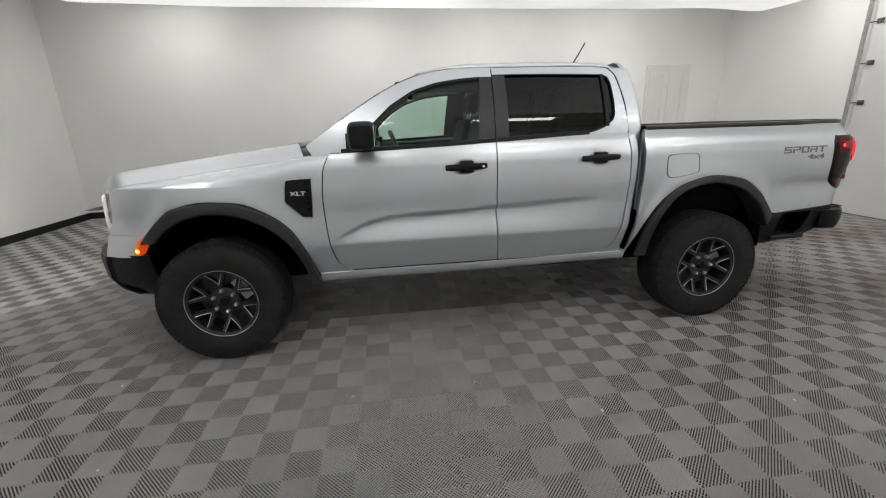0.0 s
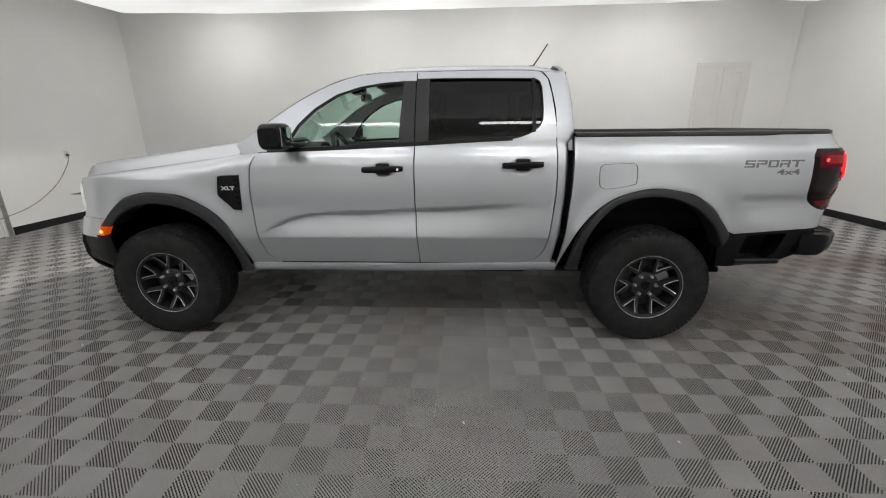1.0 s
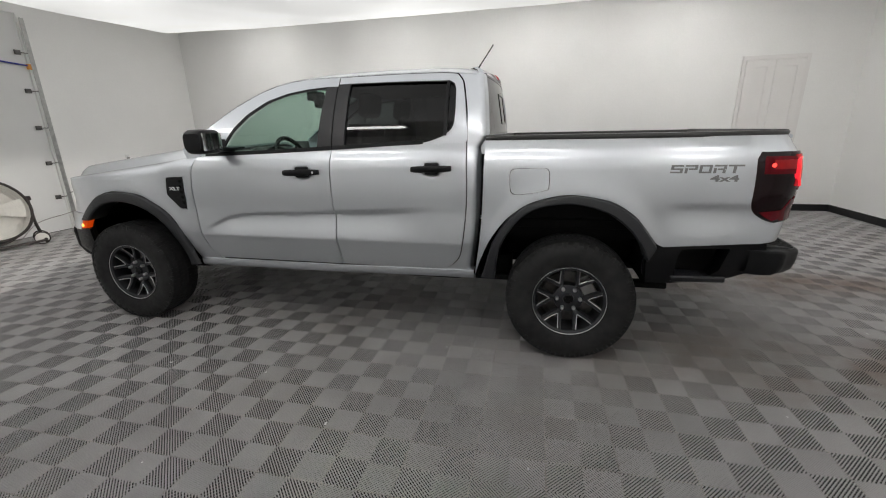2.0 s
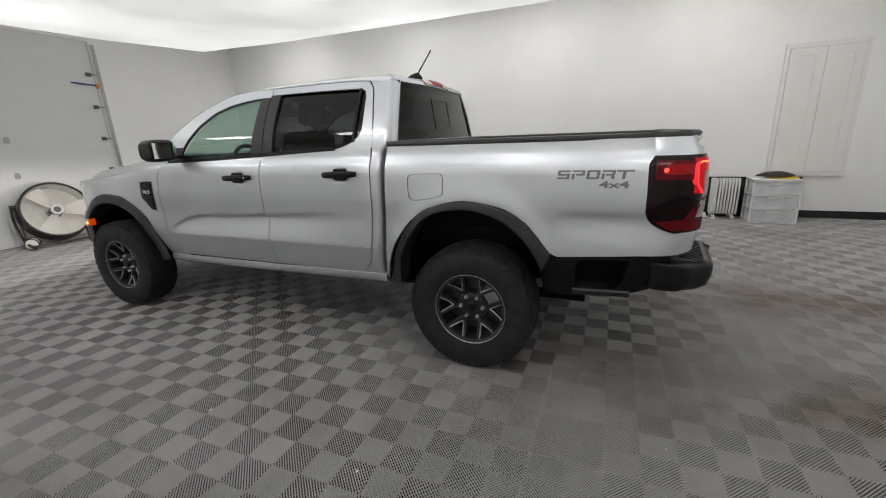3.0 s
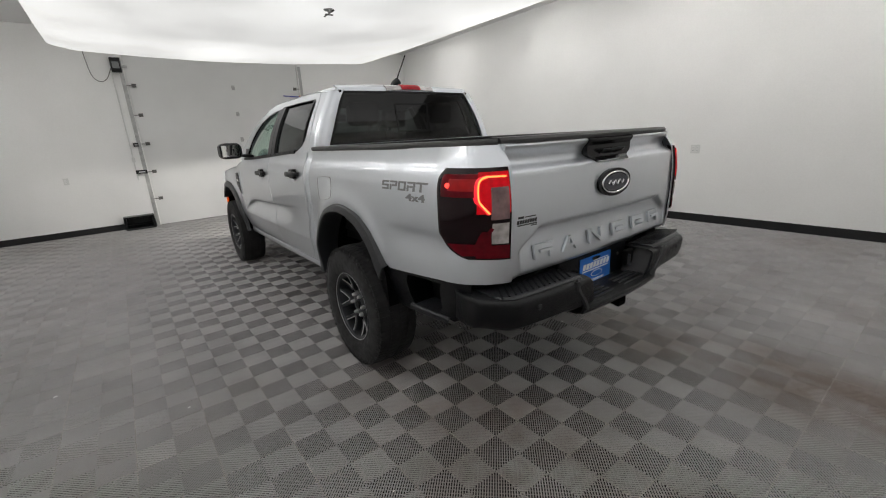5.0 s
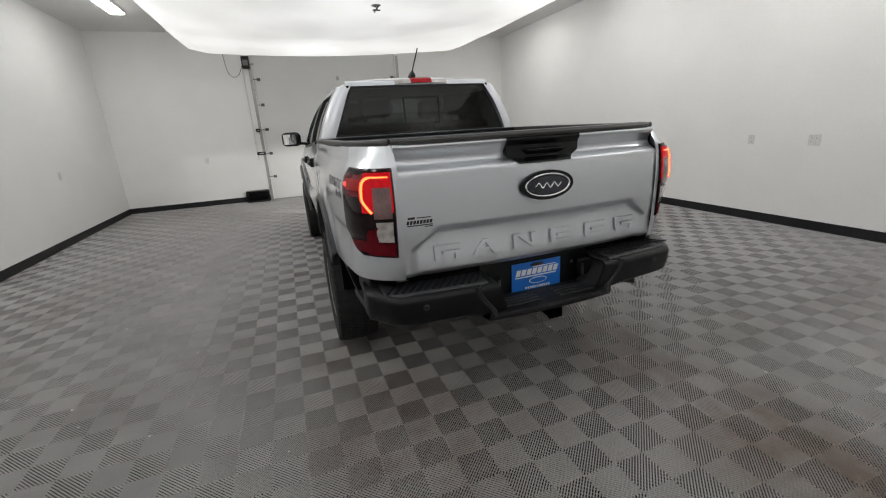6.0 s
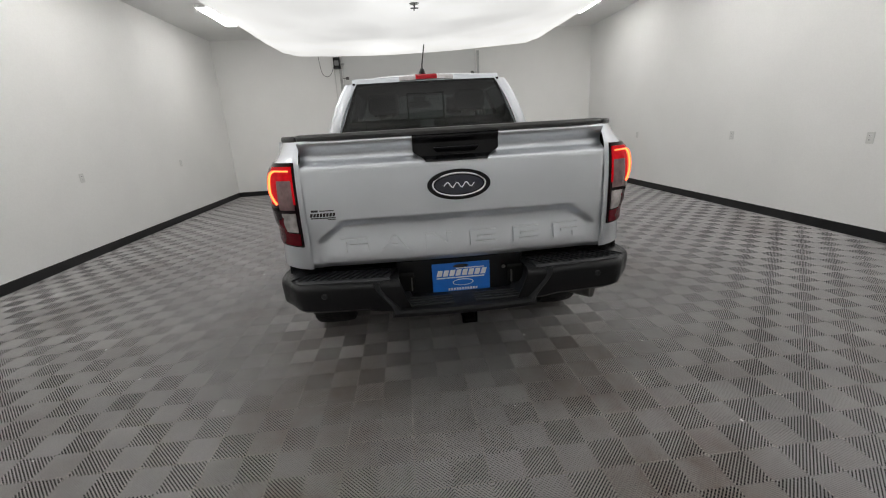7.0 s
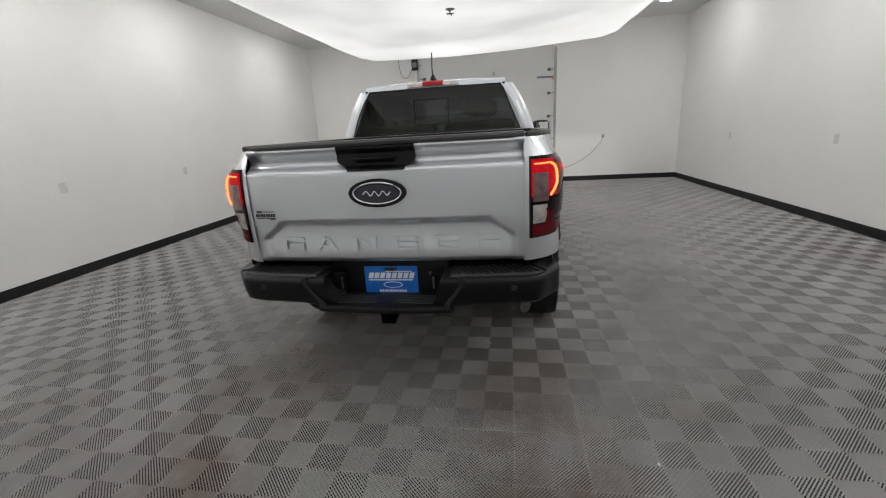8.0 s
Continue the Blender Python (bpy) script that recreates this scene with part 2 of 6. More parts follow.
WHITE_PLASTIC = material("white_plastic", (0.78, 0.78, 0.77), 0.35, 0, vary=0.03, scale=20)
BLACK_BOARD = material("black_board", (0.012, 0.012, 0.013), 0.6, 0, vary=0.3, scale=8)
CLOTH_DARK = material("dark_cloth", (0.035, 0.03, 0.028), 0.95, 0, vary=0.35, scale=40, bump=0.6, bump_scale=300)
YELLOW = material("yellow_cloth", (0.72, 0.52, 0.03), 0.8, 0, vary=0.1, scale=30)
BLUE_ROD = material("blue_plastic", (0.03, 0.04, 0.32), 0.4, 0, vary=0.1, scale=20)
ORANGE = material("orange_plastic", (0.75, 0.32, 0.05), 0.4, 0, vary=0.1, scale=20)
FAN_DARK = material("dark_brown_steel", (0.035, 0.028, 0.025), 0.45, 0.3, vary=0.3, scale=20)
FAN_WHITE = material("off_white_enamel", (0.68, 0.66, 0.62), 0.4, 0, vary=0.06, scale=12)
CABLE = material("cable_grey", (0.12, 0.11, 0.11), 0.6, 0, vary=0.1, scale=30)
CABLE_RED = material("red_cable", (0.36, 0.33, 0.32), 0.6, 0, vary=0.1, scale=30)
TUBE_LIGHT = material("lit_tube_diffuser", (0.9, 0.9, 0.9), 0.5, 0, glow=TUBE_GLOW, glow_color=(1, 0.99, 0.97), vary=0.01)
SHEET = material("lit_fabric", (0.8, 0.8, 0.79), 0.9, 0, glow=SHEET_GLOW, glow_color=(1, 0.995, 0.975), vary=0.03, scale=1.1)
# the lamps above the cloth make it brighter in some places than in others
nt = SHEET.node_tree
spots = nt.nodes.new("ShaderNodeTexNoise")
spots.inputs["Scale"].default_value, spots.inputs["Detail"].default_value = 0.55, 2.0
level = nt.nodes.new("ShaderNodeMapRange")
level.inputs["From Min"].default_value, level.inputs["From Max"].default_value = 0.3, 0.7
level.inputs["To Min"].default_value, level.inputs["To Max"].default_value = SHEET_GLOW * 0.68, SHEET_GLOW * 1.3
nt.links.new(nt.nodes.new("ShaderNodeNewGeometry").outputs["Position"], spots.inputs["Vector"])
nt.links.new(spots.outputs["Fac"], level.inputs["Value"])
nt.links.new(level.outputs[0], nt.nodes["Principled BSDF"].inputs["Emission Strength"])
# near-black, so that the slots between the tile ribs look deep in shade
SUBFLOOR = material("dark_subfloor", (0.008, 0.008, 0.008), 0.95, 0, spec=0.1, vary=0.3, scale=8)
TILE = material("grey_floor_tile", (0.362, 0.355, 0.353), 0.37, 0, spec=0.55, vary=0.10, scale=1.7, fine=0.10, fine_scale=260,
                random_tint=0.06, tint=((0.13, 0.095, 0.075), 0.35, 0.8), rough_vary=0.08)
JOINT_DUST = material("dusty_tile_joint", (0.37, 0.345, 0.315), 0.8, 0, vary=0.45, scale=3.0, fine=0.35, fine_scale=90)

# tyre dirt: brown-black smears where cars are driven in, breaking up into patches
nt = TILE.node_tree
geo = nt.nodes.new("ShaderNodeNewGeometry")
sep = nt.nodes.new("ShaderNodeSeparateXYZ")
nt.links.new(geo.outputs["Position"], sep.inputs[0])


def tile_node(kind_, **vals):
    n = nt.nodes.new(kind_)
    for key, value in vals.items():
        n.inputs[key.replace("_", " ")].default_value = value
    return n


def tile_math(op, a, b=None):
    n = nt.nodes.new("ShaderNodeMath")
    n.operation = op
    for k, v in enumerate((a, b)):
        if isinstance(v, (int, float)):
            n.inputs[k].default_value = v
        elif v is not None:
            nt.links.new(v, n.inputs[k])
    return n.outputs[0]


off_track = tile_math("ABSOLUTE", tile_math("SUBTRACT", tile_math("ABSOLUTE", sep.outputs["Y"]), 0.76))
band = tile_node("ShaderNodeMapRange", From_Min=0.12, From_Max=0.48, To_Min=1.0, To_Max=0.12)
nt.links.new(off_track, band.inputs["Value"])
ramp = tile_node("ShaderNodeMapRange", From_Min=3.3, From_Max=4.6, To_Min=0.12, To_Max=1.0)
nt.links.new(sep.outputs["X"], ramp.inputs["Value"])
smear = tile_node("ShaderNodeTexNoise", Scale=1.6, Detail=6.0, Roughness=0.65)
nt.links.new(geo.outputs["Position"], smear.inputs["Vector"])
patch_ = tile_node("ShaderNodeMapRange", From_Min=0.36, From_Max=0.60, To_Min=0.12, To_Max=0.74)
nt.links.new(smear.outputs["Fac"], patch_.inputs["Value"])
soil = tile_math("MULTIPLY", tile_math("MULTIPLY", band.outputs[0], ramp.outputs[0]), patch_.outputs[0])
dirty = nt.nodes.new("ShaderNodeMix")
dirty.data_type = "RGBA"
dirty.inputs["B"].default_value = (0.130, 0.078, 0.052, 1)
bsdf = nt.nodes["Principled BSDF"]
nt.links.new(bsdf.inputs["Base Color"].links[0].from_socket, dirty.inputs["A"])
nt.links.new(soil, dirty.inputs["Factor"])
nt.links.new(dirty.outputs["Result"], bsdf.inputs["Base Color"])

# ---- the room ----
X0, X1, Y0, Y1, H = -4.255, 7.75, -4.325, 4.545, 3.5
T = 0.15


def structure(name, vf, mat, label, bevel=0.0, sharp=30):
    return tagged(part(name, vf, mat, None, label, sharp, bevel), kind="structure")


structure("floor", box(X0 - T, X1 + T, Y0 - T, Y1 + T, -0.12, -0.018), SUBFLOOR, "slab under grey plastic floor tiles, near-black to shade their slots")
structure("wall_north", box(X0, X1, Y1, Y1 + T, -0.012, H), WALL, "smooth white painted wall with black baseboard")
structure("wall_south", box(X0, X1, Y0 - T, Y0, -0.012, H), WALL, "smooth white painted wall with black baseboard")
WD0, WD1, WDH = -1.47, 1.68, 3.12
structure("wall_west", joined(box(X0 - T, X0, Y0 - T, WD0, -0.012, H), box(X0 - T, X0, WD1, Y1 + T, -0.012, H), box(X0 - T, X0, WD0, WD1, WDH, H)),
          WALL, "white painted wall round a garage door opening")
ED0, ED1 = -1.9, 2.0
structure("wall_east", joined(box(X1, X1 + T, Y0 - T, ED0, -0.012, H), box(X1, X1 + T, ED1, Y1 + T, -0.012, H), box(X1, X1 + T, ED0, ED1, WDH, H)),
          WALL, "white painted wall round a second garage door opening")
structure("ceiling", box(X0 - T, X1 + T, Y0 - T, Y1 + T, H, H + 0.12), CEILING, "plain white painted ceiling above the light sheet")
for nm, b in (("baseboard", box(X0, X1, Y1 - 0.012, Y1, -0.01, 0.11)), ("baseboard", box(X0, X1, Y0, Y0 + 0.012, -0.01, 0.11)),
              ("baseboard", box(X0, X0 + 0.012, Y0 + 0.012, WD0 - 0.08, -0.01, 0.11)), ("baseboard", box(X0, X0 + 0.012, WD1 + 0.1, Y1 - 0.012, -0.01, 0.11)),
              ("baseboard", box(X1 - 0.012, X1, ED1 + 0.1, Y1 - 0.012, -0.01, 0.11)), ("baseboard", box(X1 - 0.012, X1, Y0 + 0.012, ED0 - 0.1, -0.01, 0.11))):
    structure(nm, b, BASE, "black rubber baseboard along the white wall", bevel=0.004)


def garage_door(name, x, y0, y1, inward, label):
    """A sectional steel door in its opening, with tracks and hinges on the room's side."""
    door = thing(name, pose(x, (y0 + y1) / 2, 0), label, "garage door", kind="structure")
    half, n = (y1 - y0) / 2, 6
    h = WDH / n
    for i in range(n):
        part("door_section", box(-0.045 if inward > 0 else 0.0, 0.0 if inward > 0 else 0.045, -half + 0.003, half - 0.003, i * h + 0.0002, (i + 1) * h - 0.0002),
             DOOR_WHITE, door)
    part("bottom_seal", box(-0.045, 0.012, -half + 0.003, half - 0.003, -0.011, 0.0015), BASE, door)
    for s in (-1, 1):
        y = s * (half + 0.05)
        rail = joined(box(0.012 * inward, 0.05 * inward, y - 0.004, y + 0.004, -0.005, WDH - 0.05),
                      box(0.045 * inward, 0.05 * inward, y - 0.03, y + 0.03, -0.005, WDH - 0.05),
                      box(0.002 * inward, 0.012 * inward, y - 0.035, y + 0.035, -0.005, WDH - 0.05))
        part("track", rail, GALV, door, "grey galvanised roller track", sharp=30)
        for i in range(1, n):
            z = i * h
            part("roller_bracket", joined(box(0.004 * inward, 0.03 * inward, s * (half - 0.09) - 0.035, s * (half - 0.09) + 0.035, z - 0.03, z + 0.03),
                                          tube([(0.028 * inward, s * (half - 0.10), z), (0.028 * inward, s * (half + 0.03), z)], 0.007)), STEEL, door, bevel=0.002)
    for yy in (0.2,):
        for i in range(1, n):
            z = i * h
            part("hinge", joined(box(0.001 * inward, 0.006 * inward, yy - 0.03, yy + 0.03, z - 0.045, z + 0.045),
                                 tube([(0.012 * inward, yy - 0.035, z), (0.012 * inward, yy + 0.035, z)], 0.011)), GALV, door, bevel=0.002)
    return door


garage_door("door_1", X0 - 0.03, WD0, WD1, 1, "closed white sectional garage door with grey tracks")
garage_door("door_2", X1 + 0.03, ED0, ED1, -1, "closed white sectional garage door with grey tracks")

# Hung fabric that spreads the light of the lamps above it.
SX0, SX1, SY0, SY1 = -2.68, 6.6, -2.32, 2.62


def sheet_z(x, y):
    u, v = (x - SX0) / (SX1 - SX0), (y - SY0) / (SY1 - SY0)
    sag = 0.22 * (math.sin(math.pi * clamp(u)) ** 0.6) * (math.sin(math.pi * clamp(v)) ** 0.8)
    rise = 0.05 * step(0.0, 0.12, 1 - u) + 0.075 * v + 0.02 * math.sin(7 * v + 1.3) * (1 - step(0, 0.2, u))
    roll = 0.10 * (1 - step(0.0, 0.06, min(u * 2.0, v, (1 - v), (1 - u) * 2.0)))
    return 2.745 + rise - sag * 0.85 + roll * 0.6 + 0.012 * noise.noise((x * 0.9, y * 1.1, 0.3))


rows = []
for i in range(73):
    x = SX0 + (SX1 - SX0) * i / 72
    row = []
    for j in range(45):
        v = j / 44
        r = 0.35
        inset = 0.0
        for d in (x - SX0, SX1 - x):
            if d < r:
                inset = max(inset, r - math.sqrt(max(r * r - (r - d) ** 2, 0)))
        y = SY0 + inset + (SY1 - SY0 - 2 * inset) * v
        row.append((x, y, sheet_z(x, SY0 + (SY1 - SY0) * v)))
    rows.append(row)
light_sheet = thing("light_sheet", pose(0, 0, 0), "large white glowing fabric sheet hung under the ceiling", "light diffuser")
part("fabric", shell(rows, (0, 0, 0.004)), SHEET, light_sheet, sharp=60)
for x in (SX0 + 0.4, SX1 - 0.4, (SX0 + SX1) / 2):
    for y in (SY0 + 0.25, SY1 - 0.25):
        part("hanger_wire", tube([(x, y, sheet_z(x, y)), (x, y, H)], 0.003, 5), STEEL, light_sheet)
sprinkler = thing("sprinkler_pipe", pose(1.4, 0.03, sheet_z(1.4, 0.03)), "small metal sprinkler head poking through the fabric", "sprinkler")
part("pipe", tube([(0, 0, -0.03), (0, 0, H - sheet_z(1.4, 0.03))], 0.012), GALV, sprinkler)
part("plate", lathe([(0.0, -0.012), (0.045, -0.012), (0.05, -0.005), (0.012, 0.0)], 20, "z"), GALV, sprinkler)
part("deflector", joined(box(-0.12, 0.12, -0.006, 0.006, -0.045, -0.035), box(-0.01, 0.01, -0.04, 0.04, -0.055, -0.045)), STEEL, sprinkler, bevel=0.002)


def tube_lamp(x, y):
    lamp = thing("ceiling_lamp", pose(x, y, H), "long white tube lamp fixed under the ceiling", "ceiling lamp", "tube lamps under the ceiling")
    part("housing", box(-0.62, 0.62, -0.11, 0.11, -0.045, 0), WHITE_PLASTIC, lamp, bevel=0.008)
    part("diffuser", box(-0.6, 0.6, -0.095, 0.095, -0.062, -0.0455), TUBE_LIGHT, lamp, "glowing white diffuser", bevel=0.006)
    return lamp


first_lamp = tube_lamp(-2.15, -3.27)
for x, y in ((0.59, -3.35), (2.87, -3.35), (5.15, -3.35), (-2.15, 3.53), (0.59, 3.45), (2.87, 3.45), (5.15, 3.45)):
    copy_thing(first_lamp, pose(x, y, H))
# two unseen lamps added crosswise to brighten the room's east end and the tailgate
for y in (-2.0, 2.0):
    copy_thing(first_lamp, pose(6.95, y, H, 0, 0, 90))

# ---- the pickup ----
truck = thing("pickup_truck", pose(0, 0.022, 0), "silver four-door pickup truck with black trim and lit lamps", "pickup truck")


def P(s, x, y, z):
    return Vector((x, s * y, z))


side_w = crv((0.44, 0.80), (0.50, 0.838), (0.56, 0.860), (0.695, 0.8935), (0.711, 0.8985), (0.727, 0.8985), (0.90, 0.894), (1.05, 0.899), (1.17, 0.894),
             (1.235, 0.878), (1.29, 0.853), (1.37, 0.840))
crease_z = crv((0.70, 0.74), (0.78, 0.78), (0.94, 0.85), (1.10, 0.88), (1.435, 0.894), (1.75, 0.909), (2.0, 0.92), (2.4, 0.946))


def S(x, z):
    """Half width of the body at a place along it and a height."""
    w = side_w(z)
    a = 0.030 * step(0.70, 1.05, x) * (1 - step(1.95, 2.5, x))
    zc = crease_z(x)
    if a > 0 and 0.70 < z < zc:
        s = (zc - z) / (zc - 0.70)
        w -= a * (step(0, 0.15, s) * (1 - step(0.18, 1.0, s)))
    b = 0.012 * step(3.72, 3.9, x) * (1 - step(4.1, 4.25, x))
    if b > 0 and z < 0.99:
        w -= b * step(0.99, 0.96, z) * step(0.80, 0.95, z)
    if x < 0.1:
        w -= 0.10 * ((0.1 - x) / 0.75) ** 2.2 + 0.03 * clamp((-0.38 - x) / 0.2) ** 2
    if x > 3.6:
        w -= 0.030 * ((x - 3.6) / 0.6) ** 2
    return w


def win_y(z):
    """Half width of the upper cab at a height."""
    return 0.845 - (z - 1.29) * 0.20 - 0.51 * max(z - 1.29, 0) ** 2


belt = crv((0.60, 1.258), (0.907, 1.264), (1.273, 1.275), (1.757, 1.296), (2.332, 1.322), (2.7, 1.33))
roof_line = crv((0.56, 1.285), (0.813, 1.454), (1.029, 1.593), (1.138, 1.648), (1.247, 1.696), (1.357, 1.726), (1.468, 1.744), (1.762, 1.752), (2.161, 1.755),
                (2.411, 1.752), (2.553, 1.742), (2.70, 1.72))
door_front = crv((0.50, 0.80), (0.53, 0.787), (0.594, 0.717), (0.791, 0.676), (0.98, 0.669), (1.162, 0.686), (1.27, 0.735), (1.336, 0.77))
door_split = crv((0.50, 1.767), (0.537, 1.764), (0.868, 1.747), (1.157, 1.745), (1.294, 1.750), (1.748, 1.758))
door_rear = crv((0.52, 2.44), (0.543, 2.507), (0.60, 2.572), (0.641, 2.593), (0.793, 2.62), (1.047, 2.638), (1.287, 2.632), (1.486, 2.625), (1.606, 2.607), (1.692, 2.588), (1.734, 2.553))
cab_back = crv((0.49, 2.645), (0.793, 2.688), (1.082, 2.703), (1.30, 2.705), (1.335, 2.735), (1.367, 2.743), (1.485, 2.736), (1.621, 2.722), (1.725, 2.703))
bed_front = crv((0.49, 2.68), (0.793, 2.722), (1.082, 2.738), (1.335, 2.742))
GAP = 0.0035
SILL = 0.528


def inward(s, d):
    return Vector((0, -s * d, 0))


HANDLES = ((1.548, 1.150), (2.421, 1.172))


def door_panel(s, left, right, z0):
    """The lower skin of a door, between two edge lines, up to the belt."""
    rows = []
    for i in range(71):
        t = i / 70
        row = []
        for j in range(81):
            u = j / 80
            x = (1 - u) * left(0.9) + u * right(0.9)
            for _ in range(2):
                z = z0 + t * (belt(x) - z0)
                x = left(z) + GAP + u * (right(z) - left(z) - 2 * GAP)
            dish = 0.0
            for hx, hz in HANDLES:
                dish += max(0, 1 - ((x - hx) / 0.070) ** 2 - ((z - hz) / 0.046) ** 2)
            row.append(P(s, x, S(x, z) - 0.016 * dish, z))
        rows.append(row)
    return shell(rows, inward(s, 0.03))


def ribbon(s, outer, inner, n, wy=win_y, depth=0.02, lift=0.0, closed=False):
    """A band between two lines in (x, z), lying on the upper cab's side."""
    a = even([(x, z, 0) for x, z in outer], n)
    b = even([(x, z, 0) for x, z in inner], n)
    rows = []
    for k in range(4):
        rows.append([P(s, p.x, wy(p.y) + lift, p.y) for p in [q.lerp(r, k / 3) for q, r in zip(a, b)]])
    return shell(rows, inward(s, depth), closed)


def door_handle(s, x0, x1, z, parent):
    y = S((x0 + x1) / 2, z)
    xc, half = (x0 + x1) / 2, (x1 - x0) / 2
    rows = []
    for i in range(17):
        u = -1 + 2 * i / 16
        out = 0.042 - 0.016 * abs(u) ** 6
        hz = 0.020 * (1 - 0.25 * abs(u) ** 5)
        ring = [P(s, xc + u * half, y + out - 0.009 + 0.009 * math.cos(a), z + 0.06 * u * 0.05 + hz * math.sin(a)) for a in [2 * math.pi * k / 12 for k in range(12)]]
        rows.append(ring)
    v, f = grid(rows, True)
    f += [tuple(range(12)), tuple(reversed(range(len(v) - 12, len(v))))]
    legs = []
    for u in (-0.8, 0.8):
        legs.append(box(xc + u * half - 0.016, xc + u * half + 0.016, *sorted((s * (y - 0.02), s * (y + 0.03))), z - 0.014, z + 0.014))
    part("door_handle", joined((v, f), *legs), PLASTIC, parent, "black plastic door handle")
    part("handle_lug", box(xc - 0.040, xc + 0.045, *sorted((s * (y - 0.02), s * (y + 0.024))), z - 0.034, z + 0.036), PLASTIC, parent, bevel=0.009)


ARCH_R = crv((2.70, 0.50), (2.745, 0.553), (2.799, 0.74), (2.904, 0.902), (3.046, 0.996), (3.239, 1.035), (3.442, 1.006), (3.586, 0.927), (3.67, 0.833), (3.723, 0.762), (3.76, 0.745))


def bed_y(x, z, x0=None):
    """Half width of the bed's skin, swelling a little towards the wheel arch."""
    x0 = x if x0 is None else x0
    return S(x, z) + 0.016 * math.exp(-((z - ARCH_R(x0)) / 0.09) ** 2) * step(2.72, 2.9, x0) * step(3.76, 3.6, x0)


def build_side(s):
    left = s < 0
    # front fender with its top edge rolled towards the hood
    arch = crv((-0.50, 0.70), (-0.388, 0.805), (-0.304, 0.90), (-0.187, 0.982), (-0.007, 1.018), (0.178, 1.004), (0.35, 0.927), (0.464, 0.826),
               (0.536, 0.693), (0.575, 0.576), (0.605, 0.49), (0.62, 0.46))
    cols = []
    for i in range(73):
        u = i / 72
        x0 = -0.56 + 1.16 * i / 60 if i <= 60 else 0.60 + 0.09 * (i - 60) / 12
        w = clamp((x0 - 0.60) / 0.09)
        zb = max(0.455, arch(x0)) if x0 > -0.40 else 0.80 + (-0.40 - x0) * -0.55
        if x0 > 0.60:
            zb = 0.46
        zt = 1.10
        col = []
        for j in range(31):
            z = zb + (zt - zb) * j / 30
            x = x0 + w * (door_front(z) - GAP - 0.69)
            front = -0.560 - 0.09 * step(1.0, 0.72, z) + 0.025 * clamp((z - 0.98) / 0.12) ** 2
            x = max(x, front) if u > 0.02 else front
            col.append(P(s, x, S(x, z) + 0.018 * math.exp(-((z - arch(x0)) / 0.10) ** 2) * step(-0.5, -0.2, x0) * step(0.62, 0.3, x0), z))
        for k in range(1, 11):
            a = k / 10 * math.pi / 2
            zz = zt + (hood_z(x0, 0.75) - zt) * math.sin(a) ** 0.9
            x = x0 + w * (door_front(min(zz, 1.30)) - GAP - 0.69)
            x = max(x, -0.535 + 0.09 * (1 - math.cos(a)))
            y1 = S(x, zt)
            yi = 0.752 + 0.080 * step(0.30, 0.58, x0)
            col.append(P(s, x, y1 - (y1 - yi) * (1 - math.cos(a)) ** 1.15, zz))
        col.append(P(s, x, (yi + 0.752) / 2, zz + 0.004 * step(0.3, 0.58, x0)))
        col.append(P(s, x, 0.750, zz))
        cols.append(col)
    part("front_fender", shell(cols, inward(s, 0.02)), PAINT, truck, sharp=50)
    # doors
    fd = part("front_door", door_panel(s, door_front, door_split, SILL), PAINT, truck, sharp=40)
    rd = part("rear_door", door_panel(s, door_split, door_rear, SILL), PAINT, truck, sharp=40)
    # window frames
    line_f = [(0.735, 1.266)] + [(x, roof_line(x) - 0.0025) for x in (0.80, 0.90, 1.0, 1.1, 1.2, 1.3, 1.4, 1.5, 1.6, 1.70, 1.755)]
    glass_f = [(0.925, 1.268)] + [(0.93, 1.33), (1.0, 1.432), (1.106, 1.529), (1.25, 1.615), (1.396, 1.659), (1.543, 1.681), (1.64, 1.688), (1.682, 1.690), (1.70, 1.691), (1.73, 1.692), (1.755, 1.692)]
    part("window_frame", ribbon(s, line_f, glass_f, 40), PAINT, fd)
    edge_f = [(x + 0.012, z - 0.012) for x, z in glass_f[1:9]]
    part("window_seal", ribbon(s, [(x, z + 0.002) for x, z in glass_f[1:9]], edge_f, 30, depth=0.012, lift=0.002), PLASTIC, fd, "black rubber window seal")
    line_r = [(1.762, 1.748), (1.9, 1.749), (2.16, 1.751), (2.41, 1.748), (2.51, 1.741), (2.55, 1.73), (2.583, 1.692), (2.602, 1.606), (2.62, 1.486), (2.632, 1.38), (2.63, 1.325), (2.50, 1.3225), (2.34, 1.318)]
    glass_r = [(1.762, 1.705), (1.9, 1.706), (2.16, 1.705), (2.41, 1.700), (2.50, 1.697), (2.530, 1.685), (2.546, 1.648), (2.552, 1.521), (2.548, 1.44), (2.53, 1.405), (2.476, 1.366), (2.406, 1.342), (2.336, 1.328)]
    part("window_frame", ribbon(s, line_r, glass_r, 60), PAINT, rd)
    seal_r = [(x - 0.007 * step(1.9, 2.5, x), z - 0.005 * (1 if z > 1.66 else -1 if z < 1.42 else 0.2)) for x, z in glass_r]
    part("window_seal", ribbon(s, [(x, z) for x, z in glass_r], seal_r, 60, depth=0.012, lift=0.002), PLASTIC, rd, "black rubber window seal")
